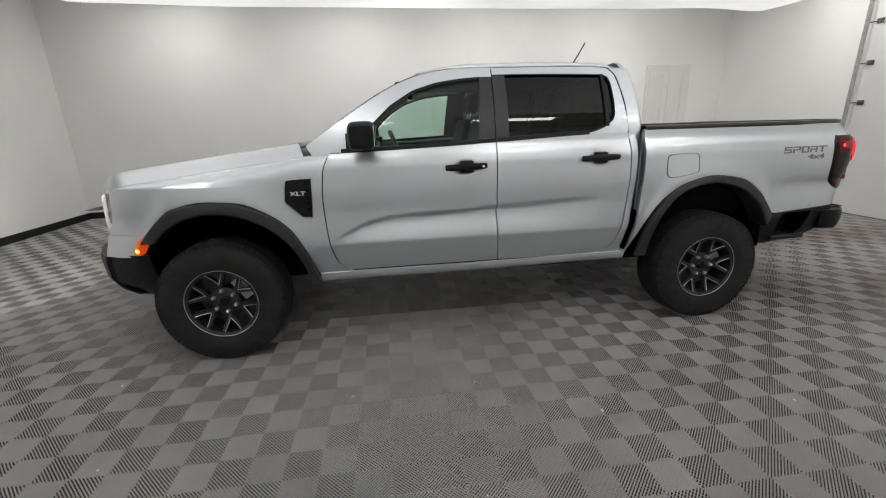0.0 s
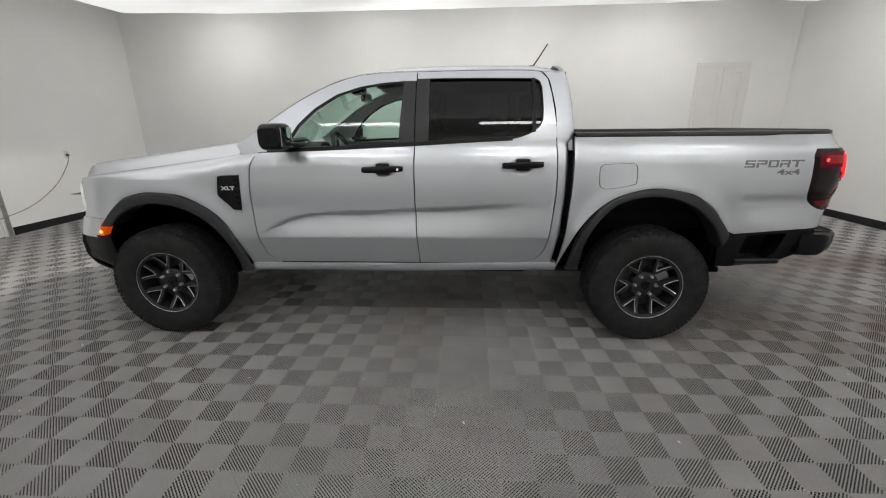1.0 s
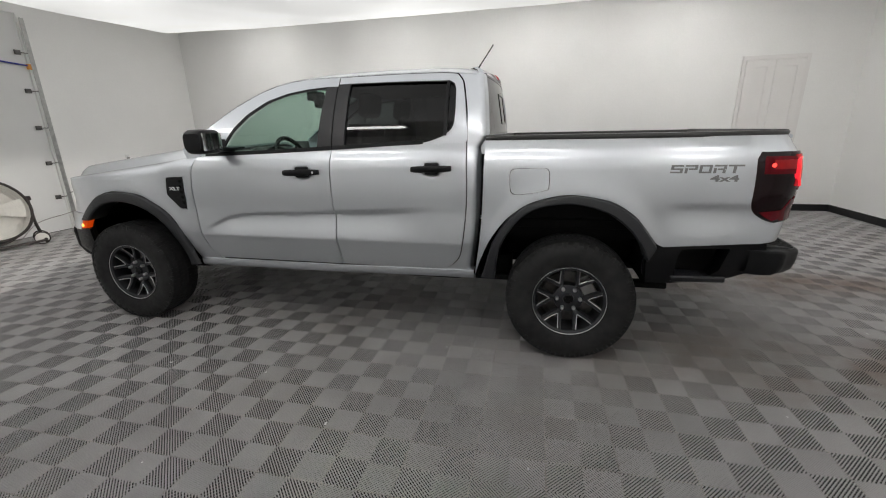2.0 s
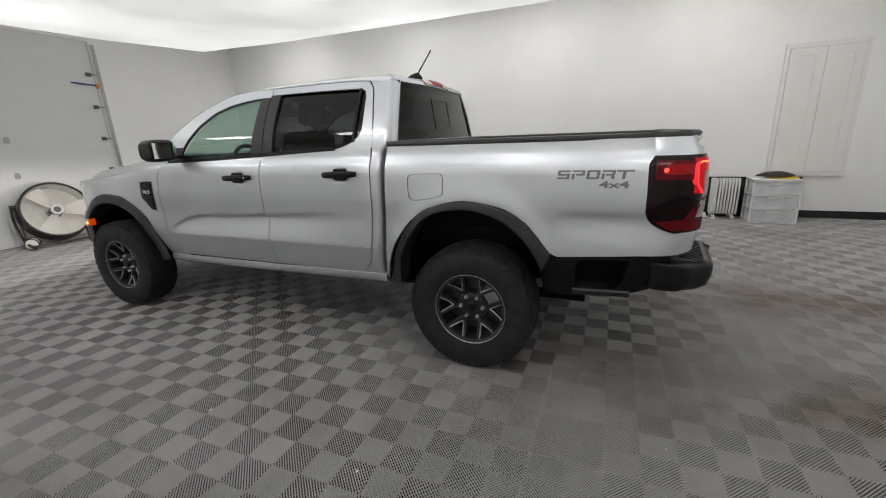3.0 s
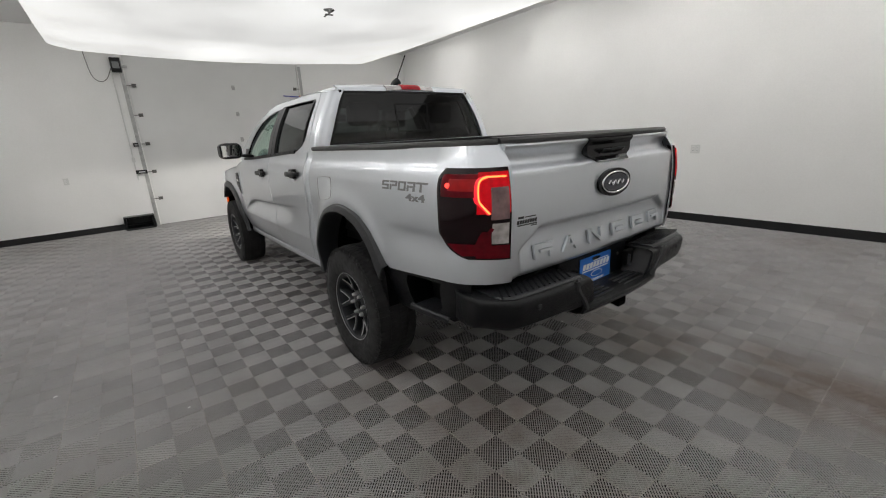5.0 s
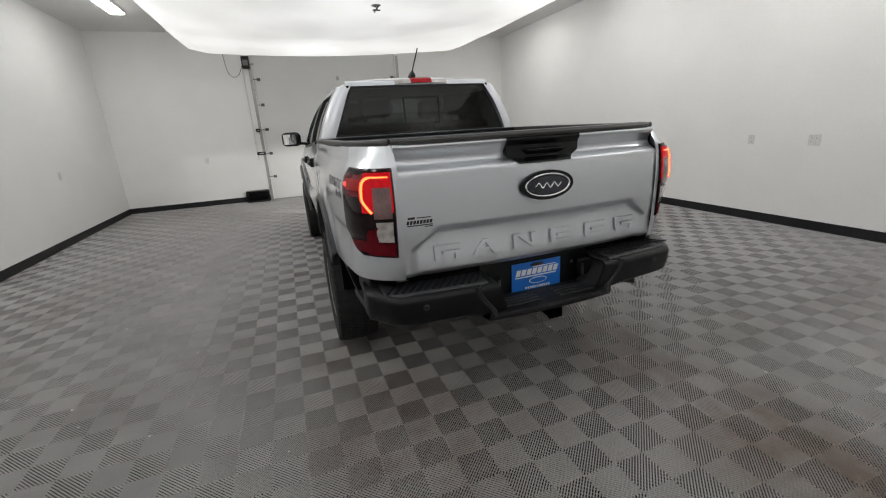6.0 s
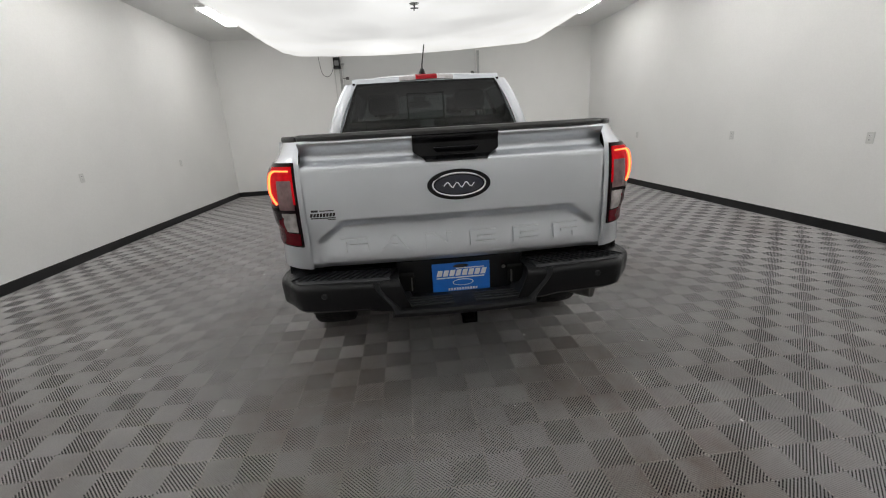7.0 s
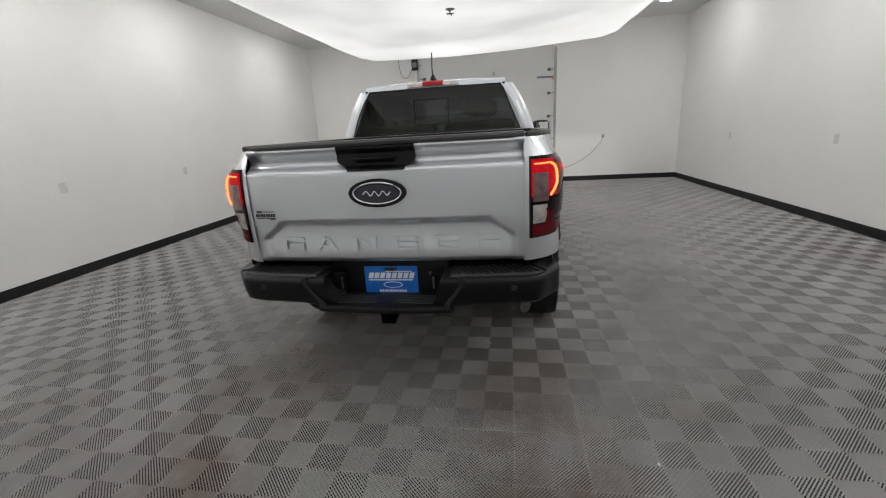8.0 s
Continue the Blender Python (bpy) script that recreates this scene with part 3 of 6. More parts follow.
    for nm, own, x0, x1 in (("front", fd, 0.80, 1.748), ("rear", rd, 1.756, 2.36)):
        xs = [x0 + (x1 - x0) * k / 24 for k in range(25)]
        rows = [[P(s, x, win_y(belt(x)) + 0.012 - 0.006 * k / 3, belt(x) + 0.001 + 0.024 * k / 3) for x in xs] for k in range(4)]
        part("belt_trim", shell(rows, inward(s, 0.03)), PLASTIC, own, "black belt trim under the window")
    # dark shut lines over the doors
    up = [(x, roof_line(x)) for x in [0.80 + (2.50 - 0.80) * k / 30 for k in range(31)]] + [(2.548, 1.742), (2.592, 1.692), (2.612, 1.606), (2.629, 1.486), (2.637, 1.36), (2.636, 1.29)]
    part("door_seal", ribbon(s, [(x + 0.007 * step(2.5, 2.6, x), z + 0.004 * step(2.6, 2.5, x)) for x, z in up], [(x - 0.007 * step(2.5, 2.6, x), z - 0.004 * step(2.6, 2.5, x)) for x, z in up], 90, depth=0.006, lift=-0.002),
         LINER, truck, "dark door shut line")
    # black pillar covers between the doors
    fp = [(1.676, 1.692), (1.643, 1.292), (1.744, 1.298), (1.752, 1.693)]
    rp = [(1.758, 1.703), (1.752, 1.298), (1.834, 1.301), (1.842, 1.706)]
    for own, q in ((fd, fp), (rd, rp)):
        rows = [[P(s, q[0][0] * (1 - t) * (1 - k) + q[1][0] * t * (1 - k) + q[3][0] * (1 - t) * k + q[2][0] * t * k,
                   win_y(z) + 0.004, z) for k in (0, 0.5, 1)
                 for z in [q[0][1] * (1 - t) + q[1][1] * t]] for t in [i / 12 for i in range(13)]]
        part("pillar_cover", shell(rows, inward(s, 0.02)), PILLAR, own, "satin black pillar cover")
    part("pillar_joint", shell([[P(s, door_split(z) + dx + 0.003, win_y(z) - 0.004, z) for dx in (-0.012, 0.0, 0.012)] for z in [1.295 + 0.445 * k / 16 for k in range(17)]], inward(s, 0.004)), LINER, truck)
    rows = [[P(s, 2.484 + 0.02 * k, win_y(z) + 0.002, z) for k in (0, 1)] for z in [1.372 + (1.70 - 1.372) * i / 8 for i in range(9)]]
    part("divider_bar", shell(rows, inward(s, 0.02)), PLASTIC, rd)
    # mirror sail
    rows = [[P(s, x, win_y(z) + 0.003, z) for x in [0.83 + (0.935 - 0.83 + 0.015 * k / 6) * i / 6 for i in range(7)] for z in [1.27 + (min(roof_line(x) - 0.06, 1.375) - 1.27) * k / 6]] for k in range(7)]
    part("mirror_sail", shell(rows, inward(s, 0.02)), PLASTIC, fd, "black triangle at the mirror's foot")
    # panes
    pane_f = [[P(s, x, win_y(z) - 0.014, z) for x in [xa + (1.70 - xa) * i / 20 for i in range(21)]]
              for z, xa in [(1.27 + 0.43 * k / 16, [0.90, 0.93, 0.955, 0.975, 0.995, 1.02, 1.045, 1.07, 1.10, 1.135, 1.17, 1.205, 1.25, 1.30, 1.38, 1.47, 1.60][k]) for k in range(17)]]
    part("window_pane", grid(pane_f), CLEAR_GLASS, fd, "lightly tinted clear side window", sharp=60)
    pane_r = [[P(s, x, win_y(z) - 0.014, z) for x in [1.80 + (2.60 - 1.80) * i / 16 for i in range(17)]] for z in [1.30 + 0.415 * k / 12 for k in range(13)]]
    part("window_pane", grid(pane_r), DARK_GLASS, rd, "dark privacy window", sharp=60)
    door_handle(s, 1.418, 1.677, 1.158, fd)
    door_handle(s, 2.295, 2.547, 1.180, rd)
    if left:
        part("lock_cap", moved(lathe([(0.0, 0.0), (0.007, 0.0), (0.008, -0.003)], 12), pose(1.648, s * (S(1.65, 1.158) + 0.043), 1.160)), CHROME, fd)
    # rear corner of the cab, from the door's edge round to the back
    rows = []
    for i in range(61):
        z = 0.49 + (1.735 - 0.49) * i / 60
        xd, xb = door_rear(max(z, 0.52)) + GAP, cab_back(z)
        w0 = S(xd, z) if z < 1.29 else win_y(z)
        row = []
        for k in range(8):
            u = k / 7
            row.append(P(s, xd + (xb - 0.035 - xd) * u, (S(xd, z) if z < 1.29 else win_y(z)) - 0.003 * u, z))
        for k in range(1, 8):
            a = k / 7 * math.pi / 2
            row.append(P(s, xb - 0.035 + 0.035 * math.sin(a), w0 - 0.003 - 0.045 * (1 - math.cos(a)), z))
        row.append(P(s, xb + 0.008, w0 - 0.062, z))
        row.append(P(s, xb + 0.012, w0 - 0.08, z))
        rows.append(row)
    part("cab_corner", shell(rows, inward(s, 0.02)), PAINT, truck, sharp=50)
    # sill under the doors
    rows = []
    for y, z in ((0.790, 0.517), (0.842, 0.515), (0.852, 0.508), (0.853, 0.494), (0.846, 0.470), (0.835, 0.458), (0.79, 0.450), (0.70, 0.452)):
        rows.append([P(s, x, y, z + 0.012 * step(1.6, 2.6, x)) for x in [0.60 + (2.675 - 0.60) * i / 40 for i in range(41)]])
    part("rocker_panel", shell(rows, (0, 0, 0.006)), PAINT, truck, sharp=50)
    part("sill_seal", shell([[P(s, x, y, z + 0.010 * step(1.6, 2.6, x)) for x in [0.80 + 1.66 * k / 20 for k in range(21)]] for y, z in ((0.838, 0.5165), (0.8435, 0.518), (0.8435, 0.534), (0.80, 0.536))], inward(s, 0.004)), LINER, truck, "black seal under the doors")
    # A pillar
    edge = [(x, roof_line(x) + 0.0015) for x in [0.64 + (1.42 - 0.64) * i / 20 for i in range(21)]]
    rows = []
    for k in range(6):
        t = k / 5
        rows.append([P(s, x, win_y(z) - 0.075 * t, z + 0.005 * math.sin(t * math.pi * 0.62)) for x, z in edge])
    part("windscreen_pillar", shell(rows, (0.01, -s * 0.012, -0.012)), PAINT, truck, sharp=50)
    foot_o = [(x, roof_line(x) + 0.0015) for x in (0.60, 0.64, 0.68, 0.73, 0.77, 0.815)]
    foot_i = [(0.60, 1.302), (0.625, 1.26), (0.66, 1.22), (0.725, 1.24), (0.755, 1.31), (0.79, 1.42)]
    part("pillar_foot", ribbon(s, foot_o, foot_i, 24, depth=0.03, lift=-0.001), PAINT, truck, sharp=50)
    # bed side with its rolled rear corner
    arch_r = ARCH_R
    cols = []
    stations = [2.742 + (3.76 - 2.742) * i / 56 for i in range(57)] + [3.78 + (4.15 - 3.78) * i / 14 for i in range(15)]
    top = 1.345

    def bed_column(zb, at):
        col = []
        for j in range(41):
            z = zb + (top - zb) * j / 40
            col.append(at(z))
        return col
    for i, x0 in enumerate(stations):
        zb = 0.492 if x0 < 2.744 else arch_r(x0) if x0 < 3.76 else 0.745 + 0.026 * (x0 - 3.76) / 0.4
        def at(z, x0=x0, i=i):
            w = step(0.25, 0.0, i / len(stations))
            x = x0 + w * (bed_front(z) - 2.742)
            return P(s, x, bed_y(x, z, x0), z)
        cols.append(bed_column(zb, at))
    for k in range(1, 15):
        zb = 0.771 + 0.004 * k / 14
        cols.append(bed_column(zb, lambda z, k=k: P(s, *rear_corner(k / 14, z), z)))
    part("bed_side", shell(cols, inward(s, 0.02)), PAINT, truck, sharp=50)
    # bed rail cap
    rows = []
    edge = [Vector((x, S(x, 1.345) - 0.018 * step(3.8, 4.15, x))) for x in [2.745 + (4.14 - 2.745) * i / 36 for i in range(37)]] + [Vector(rear_corner(k / 12, 1.345)) for k in range(1, 13)]
    for o, z in ((0.007, -0.016), (0.010, -0.005), (0.004, 0.006), (-0.02, 0.009), (-0.05, 0.006), (-0.055, -0.03)):
        row = []
        for i, p in enumerate(edge):
            d = (edge[min(i + 1, 48)] - edge[max(i - 1, 0)]).normalized()
            k = step(4.0, 4.2, p.x)
            q = o * (1 - 0.6 * k) if o > 0 else o * (1 - 0.85 * k)
            row.append(P(s, p.x - d.y * q, p.y + d.x * q, 1.360 + (max(z, -0.012) if p.x > 4.05 else z)))
        rows.append(row)
    part("bed_rail_cap", shell(rows, (0, -s * 0.004, -0.004)), CAP, truck, "dark grey plastic bed rail cap", sharp=50)
    part("bed_wall", box(2.76, 4.20, *sorted((s * 0.70, s * 0.76)), 0.86, 1.335), UNDER, truck, bevel=0.02)
    # flares
    fo = [(-0.40, 0.79), (-0.388, 0.805), (-0.304, 0.90), (-0.187, 0.982), (-0.007, 1.018), (0.178, 1.004), (0.35, 0.927), (0.464, 0.826), (0.536, 0.693), (0.575, 0.576), (0.612, 0.475)]
    fi = [(-0.30, 0.79), (-0.290, 0.805), (-0.215, 0.870), (-0.107, 0.922), (0.019, 0.940), (0.160, 0.922), (0.30, 0.863), (0.416, 0.769), (0.491, 0.654), (0.530, 0.536), (0.54, 0.475)]
    ro = [(2.728, 0.50), (2.745, 0.553), (2.799, 0.74), (2.904, 0.902), (3.046, 0.996), (3.239, 1.035), (3.442, 1.006), (3.586, 0.927), (3.67, 0.833), (3.723, 0.762), (3.725, 0.75)]
    ri = [(2.812, 0.50), (2.816, 0.554), (2.844, 0.704), (2.933, 0.856), (3.051, 0.948), (3.247, 0.982), (3.436, 0.937), (3.56, 0.85), (3.633, 0.762), (3.665, 0.70), (3.68, 0.66)]
    for o, i_, n in ((fo, fi, 44), (ro, ri, 44)):
        a = spline([(x, z, 0) for x, z in o], n)
        b = spline([(x, z, 0) for x, z in i_], n)
        rows = []
        for t, lift in ((0.0, 0.012), (0.05, 0.030), (0.16, 0.046), (0.5, 0.054), (0.85, 0.056), (0.97, 0.050), (1.0, 0.036)):
            rows.append([P(s, p.x, S(clamp(p.x, -0.3, 4.0), max(p.y, 0.75)) * 0.35 + 0.893 * 0.65 - 0.012 + lift * (1 - 0.6 * step(0.74, 0.50, p.y)), p.y) for p in [q.lerp(r, t) for q, r in zip(a, b)]])
        rows.append([P(s, q.x, 0.80, q.y + 0.006) for q in b])
        part("fender_flare", shell(rows, inward(s, 0.012)), FLARE, truck, "dark grey plastic wheel arch flare", sharp=30)
        # liner
        c = [Vector((p.x, p.y, 0)) for p in b]
        c = [Vector((c[0].x, 0.49, 0))] + c + [Vector((c[-1].x + 0.01, 0.49, 0))]
        rows = [[P(s, p.x, y, p.y + 0.012) for p in c] for y in (0.885, 0.70, 0.42)]
        part("wheel_liner", shell(rows, (0, 0, 0.01)), LINER, truck, "black felt wheel arch liner", sharp=50)
        cx = (c[0].x + c[-1].x) / 2
        part("wheel_liner", shell([[P(s, p.x, 0.43, p.y + 0.012) for p in c], [P(s, cx + (p.x - cx) * 0.4, 0.43, 0.42 + (p.y - 0.42) * 0.4) for p in c]], inward(s, 0.01)), LINER, truck)
    # lower black side of the bed, with a step pocket
    def low(x, z):
        return P(s, x, 0.872 - 0.05 * step(0.70, 0.50, z) - 0.05 * ((x - 3.6) / 0.7) ** 2, z)
    ring_o = [(3.70, 0.752), (3.9, 0.756), (4.15, 0.768), (4.30, 0.772), (4.31, 0.70), (4.28, 0.60), (4.15, 0.545), (3.95, 0.515), (3.80, 0.500), (3.70, 0.508), (3.672, 0.60), (3.672, 0.70)]
    ring_i = [(3.87, 0.725), (3.93, 0.73), (4.06, 0.735), (4.12, 0.735), (4.11, 0.70), (4.09, 0.60), (4.05, 0.558), (3.96, 0.548), (3.90, 0.545), (3.86, 0.556), (3.85, 0.62), (3.855, 0.69)]
    rows = [[low(a[0] + (b[0] - a[0]) * t, a[1] + (b[1] - a[1]) * t) for a, b in zip(ring_o, ring_i)] for t in (0, 0.5, 1.0)]
    rows.append([low(x, z) - Vector((0, s * 0.14, 0)) for x, z in ring_i])
    part("bed_valance", shell(rows, inward(s, 0.008), True), PLASTIC, truck, "black plastic lower panel with a step pocket", sharp=35)
    part("pocket_back", box(3.80, 4.16, *sorted((s * 0.69, s * 0.70)), 0.55, 0.75), UNDER, truck)
    part("side_step", shell([[low(x, 0.555) + Vector((0, s * y, z)) for x in [3.84 + 0.29 * k / 8 for k in range(9)]] for y, z in ((-0.12, 0.0), (0.010, 0.0), (0.016, -0.008), (0.016, -0.024), (0.0, -0.032))], (0, 0, -0.006)),
         FLARE, truck, "black corner step tread", sharp=35)


def hood_crest(x):
    return 1.18 + (x + 0.74) * 0.122 - 0.008 * step(-0.45, -0.85, x)


def hood_z(x, y):
    y = abs(y)
    return hood_crest(x) - 0.016 * (1 - step(0.0, 0.40, y)) * step(-0.8, -0.4, x) - 0.085 * step(0.56, 0.80, y) - 0.02 * (y / 0.75) ** 2


def rear_corner(t, z):
    """The bed's rear corner in plan, from the side (0) to the tailgate's edge (1)."""
    w = S(4.15, z) - 0.020 * step(1.20, 1.37, z)
    back = rear_x(z)
    k = step(1.24, 1.36, z)
    low = step(1.12, 0.90, z)
    a, d = Vector((4.15, w)), Vector((back, 0.700))
    b = Vector((4.318 - 0.085 * k - 0.055 * low, w - 0.012 + 0.004 * low))
    c = Vector((back - 0.024 - 0.024 * k - 0.034 * low, w - 0.040 - 0.010 * low))
    q = (1 - t) ** 3 * a + 3 * (1 - t) ** 2 * t * b + 3 * (1 - t) * t * t * c + t ** 3 * d
    return q.x, q.y


rear_x = crv((0.76, 4.405), (0.90, 4.425), (1.10, 4.43), (1.25, 4.415), (1.32, 4.375), (1.36, 4.345))

for side in (-1, 1):
    build_side(side)

# hood, roof, windscreen
hood_rows = []
for i in range(41):
    row = []
    for j in range(41):
        y = -0.748 + 1.496 * j / 40
        xf = -0.87 + 0.29 * (abs(y) / 0.75) ** 2.4
        x = xf + (0.56 - 0.13 * (1 - (abs(y) / 0.75) ** 2) - xf) * i / 40
        z = hood_z(x, y) - 0.085 * (1 - clamp(i / 40 / 0.10)) ** 3
        row.append((x, y, z))
    hood_rows.append(row)
part("hood", shell(hood_rows, (0, 0, -0.02)), PAINT, truck, sharp=50)
part("cowl", shell([[(0.44 + 0.10 * (abs(y) / 0.75) ** 2 + 0.16 * k / 3, y, hood_z(0.5, y) - 0.045 - 0.004 * k) for y in [-0.75 + 1.5 * j / 24 for j in range(25)]] for k in range(4)], (0, 0, -0.03)), PLASTIC, truck, "black plastic cowl below the windscreen")
for y0, y1 in ((-0.62, -0.05), (0.05, 0.62)):
    part("wiper", tube([(0.46, y0, 1.272), (0.47, (y0 + y1) / 2, 1.285), (0.48, y1, 1.292)], 0.009), PLASTIC, truck)


def roof_z(x, y):
    """Height of the roof at a share y (-1 to 1) of its width."""
    zl = roof_line(x)
    mid = crv((1.30, 1.752), (1.45, 1.787), (1.70, 1.814), (2.1, 1.820), (2.45, 1.814), (2.60, 1.796), (2.69, 1.772))(x)
    return zl + 0.002 + (mid - zl) * (1 - abs(y) ** 4.0)


rows = []
for i in range(41):
    x = 1.30 + (2.665 - 1.30) * i / 40
    w = win_y(roof_line(x)) - 0.001
    rows.append([(x + 0.03 * (1 - (j / 20 - 1) ** 2) * (1 if i == 40 else 0), w * (j / 20 - 1), roof_z(x, j / 20 - 1)) for j in range(41)])
part("roof", shell(rows, (0, 0, -0.015)), PAINT, truck, sharp=50)
part("headliner", shell([[(x, w, 1.70 + 0.03 * (1 - (w / 0.6) ** 2)) for w in [-0.6 + 1.2 * j / 8 for j in range(9)]] for x in (1.35, 1.8, 2.2, 2.62)], (0, 0, 0.01)), HEADLINER, truck, "pale grey cloth headliner")
rows = []
for i in range(17):
    t = i / 16
    row = []
    for j in range(25):
        u = -1 + j / 12
        xb, zb = 0.515 + 0.075 * u * u, 1.285 + 0.005 * u * u
        xt, zt = 1.30 + 0.02 * u * u, 1.762 - 0.055 * abs(u) ** 3
        row.append((xb + (xt - xb) * t, u * (0.765 + (0.60 - 0.765) * t), zb + (zt - zb) * t + 0.016 * math.sin(math.pi * t) * (1 - 0.4 * u * u)))
    rows.append(row)
part("windscreen", grid(rows), CLEAR_GLASS, truck, "clear windscreen", sharp=60)

# back of the cab
def back_x(y, z):
    return 2.795 - 0.05 * (abs(y) / 0.72) ** 2 - (z - 1.37) * 0.15


rows = [[(back_x(y, z), y, z) for y in [-(0.715 - (z - 1.37) * 0.42) + 2 * (0.715 - (z - 1.37) * 0.42) * j / 24 for j in range(25)]] for z in [1.372 + 0.362 * k / 10 for k in range(11)]]
rear_window = part("rear_window", grid(rows), DARK_GLASS, truck, "dark privacy rear window with a sliding centre pane", sharp=60)
o = [(-0.715, 1.372), (0.715, 1.372), (0.563, 1.736), (-0.563, 1.736)]
i_ = [(-0.695, 1.386), (0.695, 1.386), (0.55, 1.722), (-0.55, 1.722)]


def ring4(o, i_, lift, depth):
    rows = []
    for pts in (o, i_):
        line = []
        for a, b in zip(pts, pts[1:] + pts[:1]):
            line += [(a[0] + (b[0] - a[0]) * k / 8, a[1] + (b[1] - a[1]) * k / 8) for k in range(8)]
        rows.append([(back_x(y, z) + lift, y, z) for y, z in line])
    return shell(rows, (depth, 0, 0), True)


part("window_frame", ring4(o, i_, 0.003, -0.012), GLOSS_BLACK, rear_window, "black frit border")
part("sliding_pane_frame", ring4([(-0.170, 1.440), (0.130, 1.440), (0.130, 1.648), (-0.170, 1.648)], [(-0.158, 1.450), (0.118, 1.450), (0.118, 1.638), (-0.158, 1.638)], 0.004, -0.01), GLOSS_BLACK, rear_window)
panel = joined(
    shell([[(back_x(y, z) - 0.004, y, z) for y in [-0.80 + 1.6 * j / 20 for j in range(21)]] for z in (1.26, 1.30, 1.34, 1.374)], (-0.03, 0, 0)),
    shell([[(back_x(y, z) - 0.004 - 0.01 * k, y, z) for y in [-0.59 + 1.18 * j / 20 for j in range(21)]] for k, z in ((0, 1.732), (0.2, 1.745), (1, 1.762), (4, 1.778))], (-0.03, 0, 0)))
part("cab_back_panel", panel, PAINT, truck, sharp=50)
for s in (-1, 1):
    rows = [[P(s, back_x(y, z) - 0.006, y, z) for y in [0.708 - (z - 1.37) * 0.42 + (win_y(z) - 0.10 - (0.708 - (z - 1.37) * 0.42)) * k / 3 for k in range(4)]] for z in [1.34 + 0.41 * i / 12 for i in range(13)]]
    part("roof_gutter_end", box(2.675, 2.716, *sorted((s * 0.566, s * 0.590)), 1.690, 1.742), LINER, truck, "black end of the roof channel", bevel=0.006)
    part("rear_pillar", shell(rows, (-0.03, 0, 0)), PAINT, truck, sharp=50)
BRAKE_LINE = ((2.690, 1.787), (2.716, 1.778), (2.731, 1.765), (2.741, 1.746))


def brake_lens(half, out):
    return shell([[(x + out - 0.10 * y * y, y, z + out * 0.5 - 0.12 * y * y) for y in [-half + 2 * half * j / 16 for j in range(17)]] for x, z in BRAKE_LINE], (-0.03, 0, -0.01))


chm = part("high_brake_lamp", brake_lens(0.215, 0.004), LENS_CLEAR, truck, "clear and red high brake lamp", sharp=50)
part("red_lens", brake_lens(0.085, 0.009), material("red_brake_lens", (0.42, 0.004, 0.012), 0.25, 0, vary=0.1, scale=40, spec=0.2), chm)
ant = part("antenna", tube([(2.585, -0.02, 1.845), (2.605, -0.02, 1.875), (2.65, -0.01, 1.94), (2.692, 0.0, 2.005)], [0.006, 0.005, 0.0045, 0.005]), PLASTIC, truck, "black roof aerial")
part("aerial_foot", shell([[(2.555 + 0.07 * math.cos(a) * q + 0.02 * (1 - q), -0.02 + 0.026 * math.sin(a) * q, 1.818 + 0.038 * (1 - q * q)) for a in [2 * math.pi * k / 16 for k in range(16)]] for q in (1, 0.8, 0.5, 0.15)], (0, 0, -0.01), True), PLASTIC, ant, sharp=60)

# cargo bed
part("bed_floor", box(2.78, 4.36, -0.74, 0.74, 0.80, 0.86), UNDER, truck, bevel=0.01)
part("bed_front_wall", box(2.755, 2.80, -0.80, 0.80, 0.80, 1.345), PAINT, truck, bevel=0.01)
part("bed_front_cap", box(2.75, 2.815, -0.80, 0.80, 1.346, 1.368), PLASTIC, truck, bevel=0.006)

# tailgate
tg_prof = crv((0.775, 4.418), (0.80, 4.437), (0.90, 4.443), (1.0, 4.450), (1.10, 4.450), (1.212, 4.446), (1.232, 4.442), (1.248, 4.424), (1.262, 4.402), (1.280, 4.396), (1.305, 4.408), (1.326, 4.427), (1.338, 4.432), (1.347, 4.420))


def tg_x(y, z):
    edge = 0.635 - 0.105 * step(0.89, 0.995, z) + 0.02
    m = step(edge, edge - 0.045, abs(y)) * step(1.005, 0.965, z)
    inset = 0.036 * m * (0.35 + 0.65 * step(0.80, 0.97, z))
    return tg_prof(z) - inset - 0.028 * (abs(y) / 0.68) ** 2.5 - 0.016 * step(0.58, 0.69, abs(y)) * step(1.22, 1.33, z)


rows = [[(tg_x(y, z), y, z) for y in [-0.684 + 1.368 * j / 170 for j in range(171)]] for z in [0.775 + (1.347 - 0.775) * i / 130 for i in range(131)]]
tailgate = part("tailgate", shell(rows, (-0.045, 0, 0)), PAINT, truck, sharp=70)
rows = [[(4.415 - 0.028 * (abs(y) / 0.68) ** 2.5 - 0.040 * step(0.60, 0.69, abs(y)) + dx, y, z) for y in [-0.684 + 1.368 * j / 24 for j in range(25)]] for dx, z in ((0.014, 1.348), (0.016, 1.360), (0.006, 1.371), (-0.05, 1.373), (-0.06, 1.35))]
part("tailgate_cap", shell(rows, (-0.004, 0, -0.003)), CAP, tailgate, "dark grey plastic tailgate cap")


for s in (-1, 1):
    part("gate_seal", shell([[P(s, min(rear_x(z), tg_x(0.684, z)) - 0.006, y, z) for y in (0.680, 0.692, 0.704)] for z in [0.78 + 0.565 * k / 40 for k in range(41)]], (-0.005, 0, 0)), LINER, truck, "dark joint beside the tailgate")


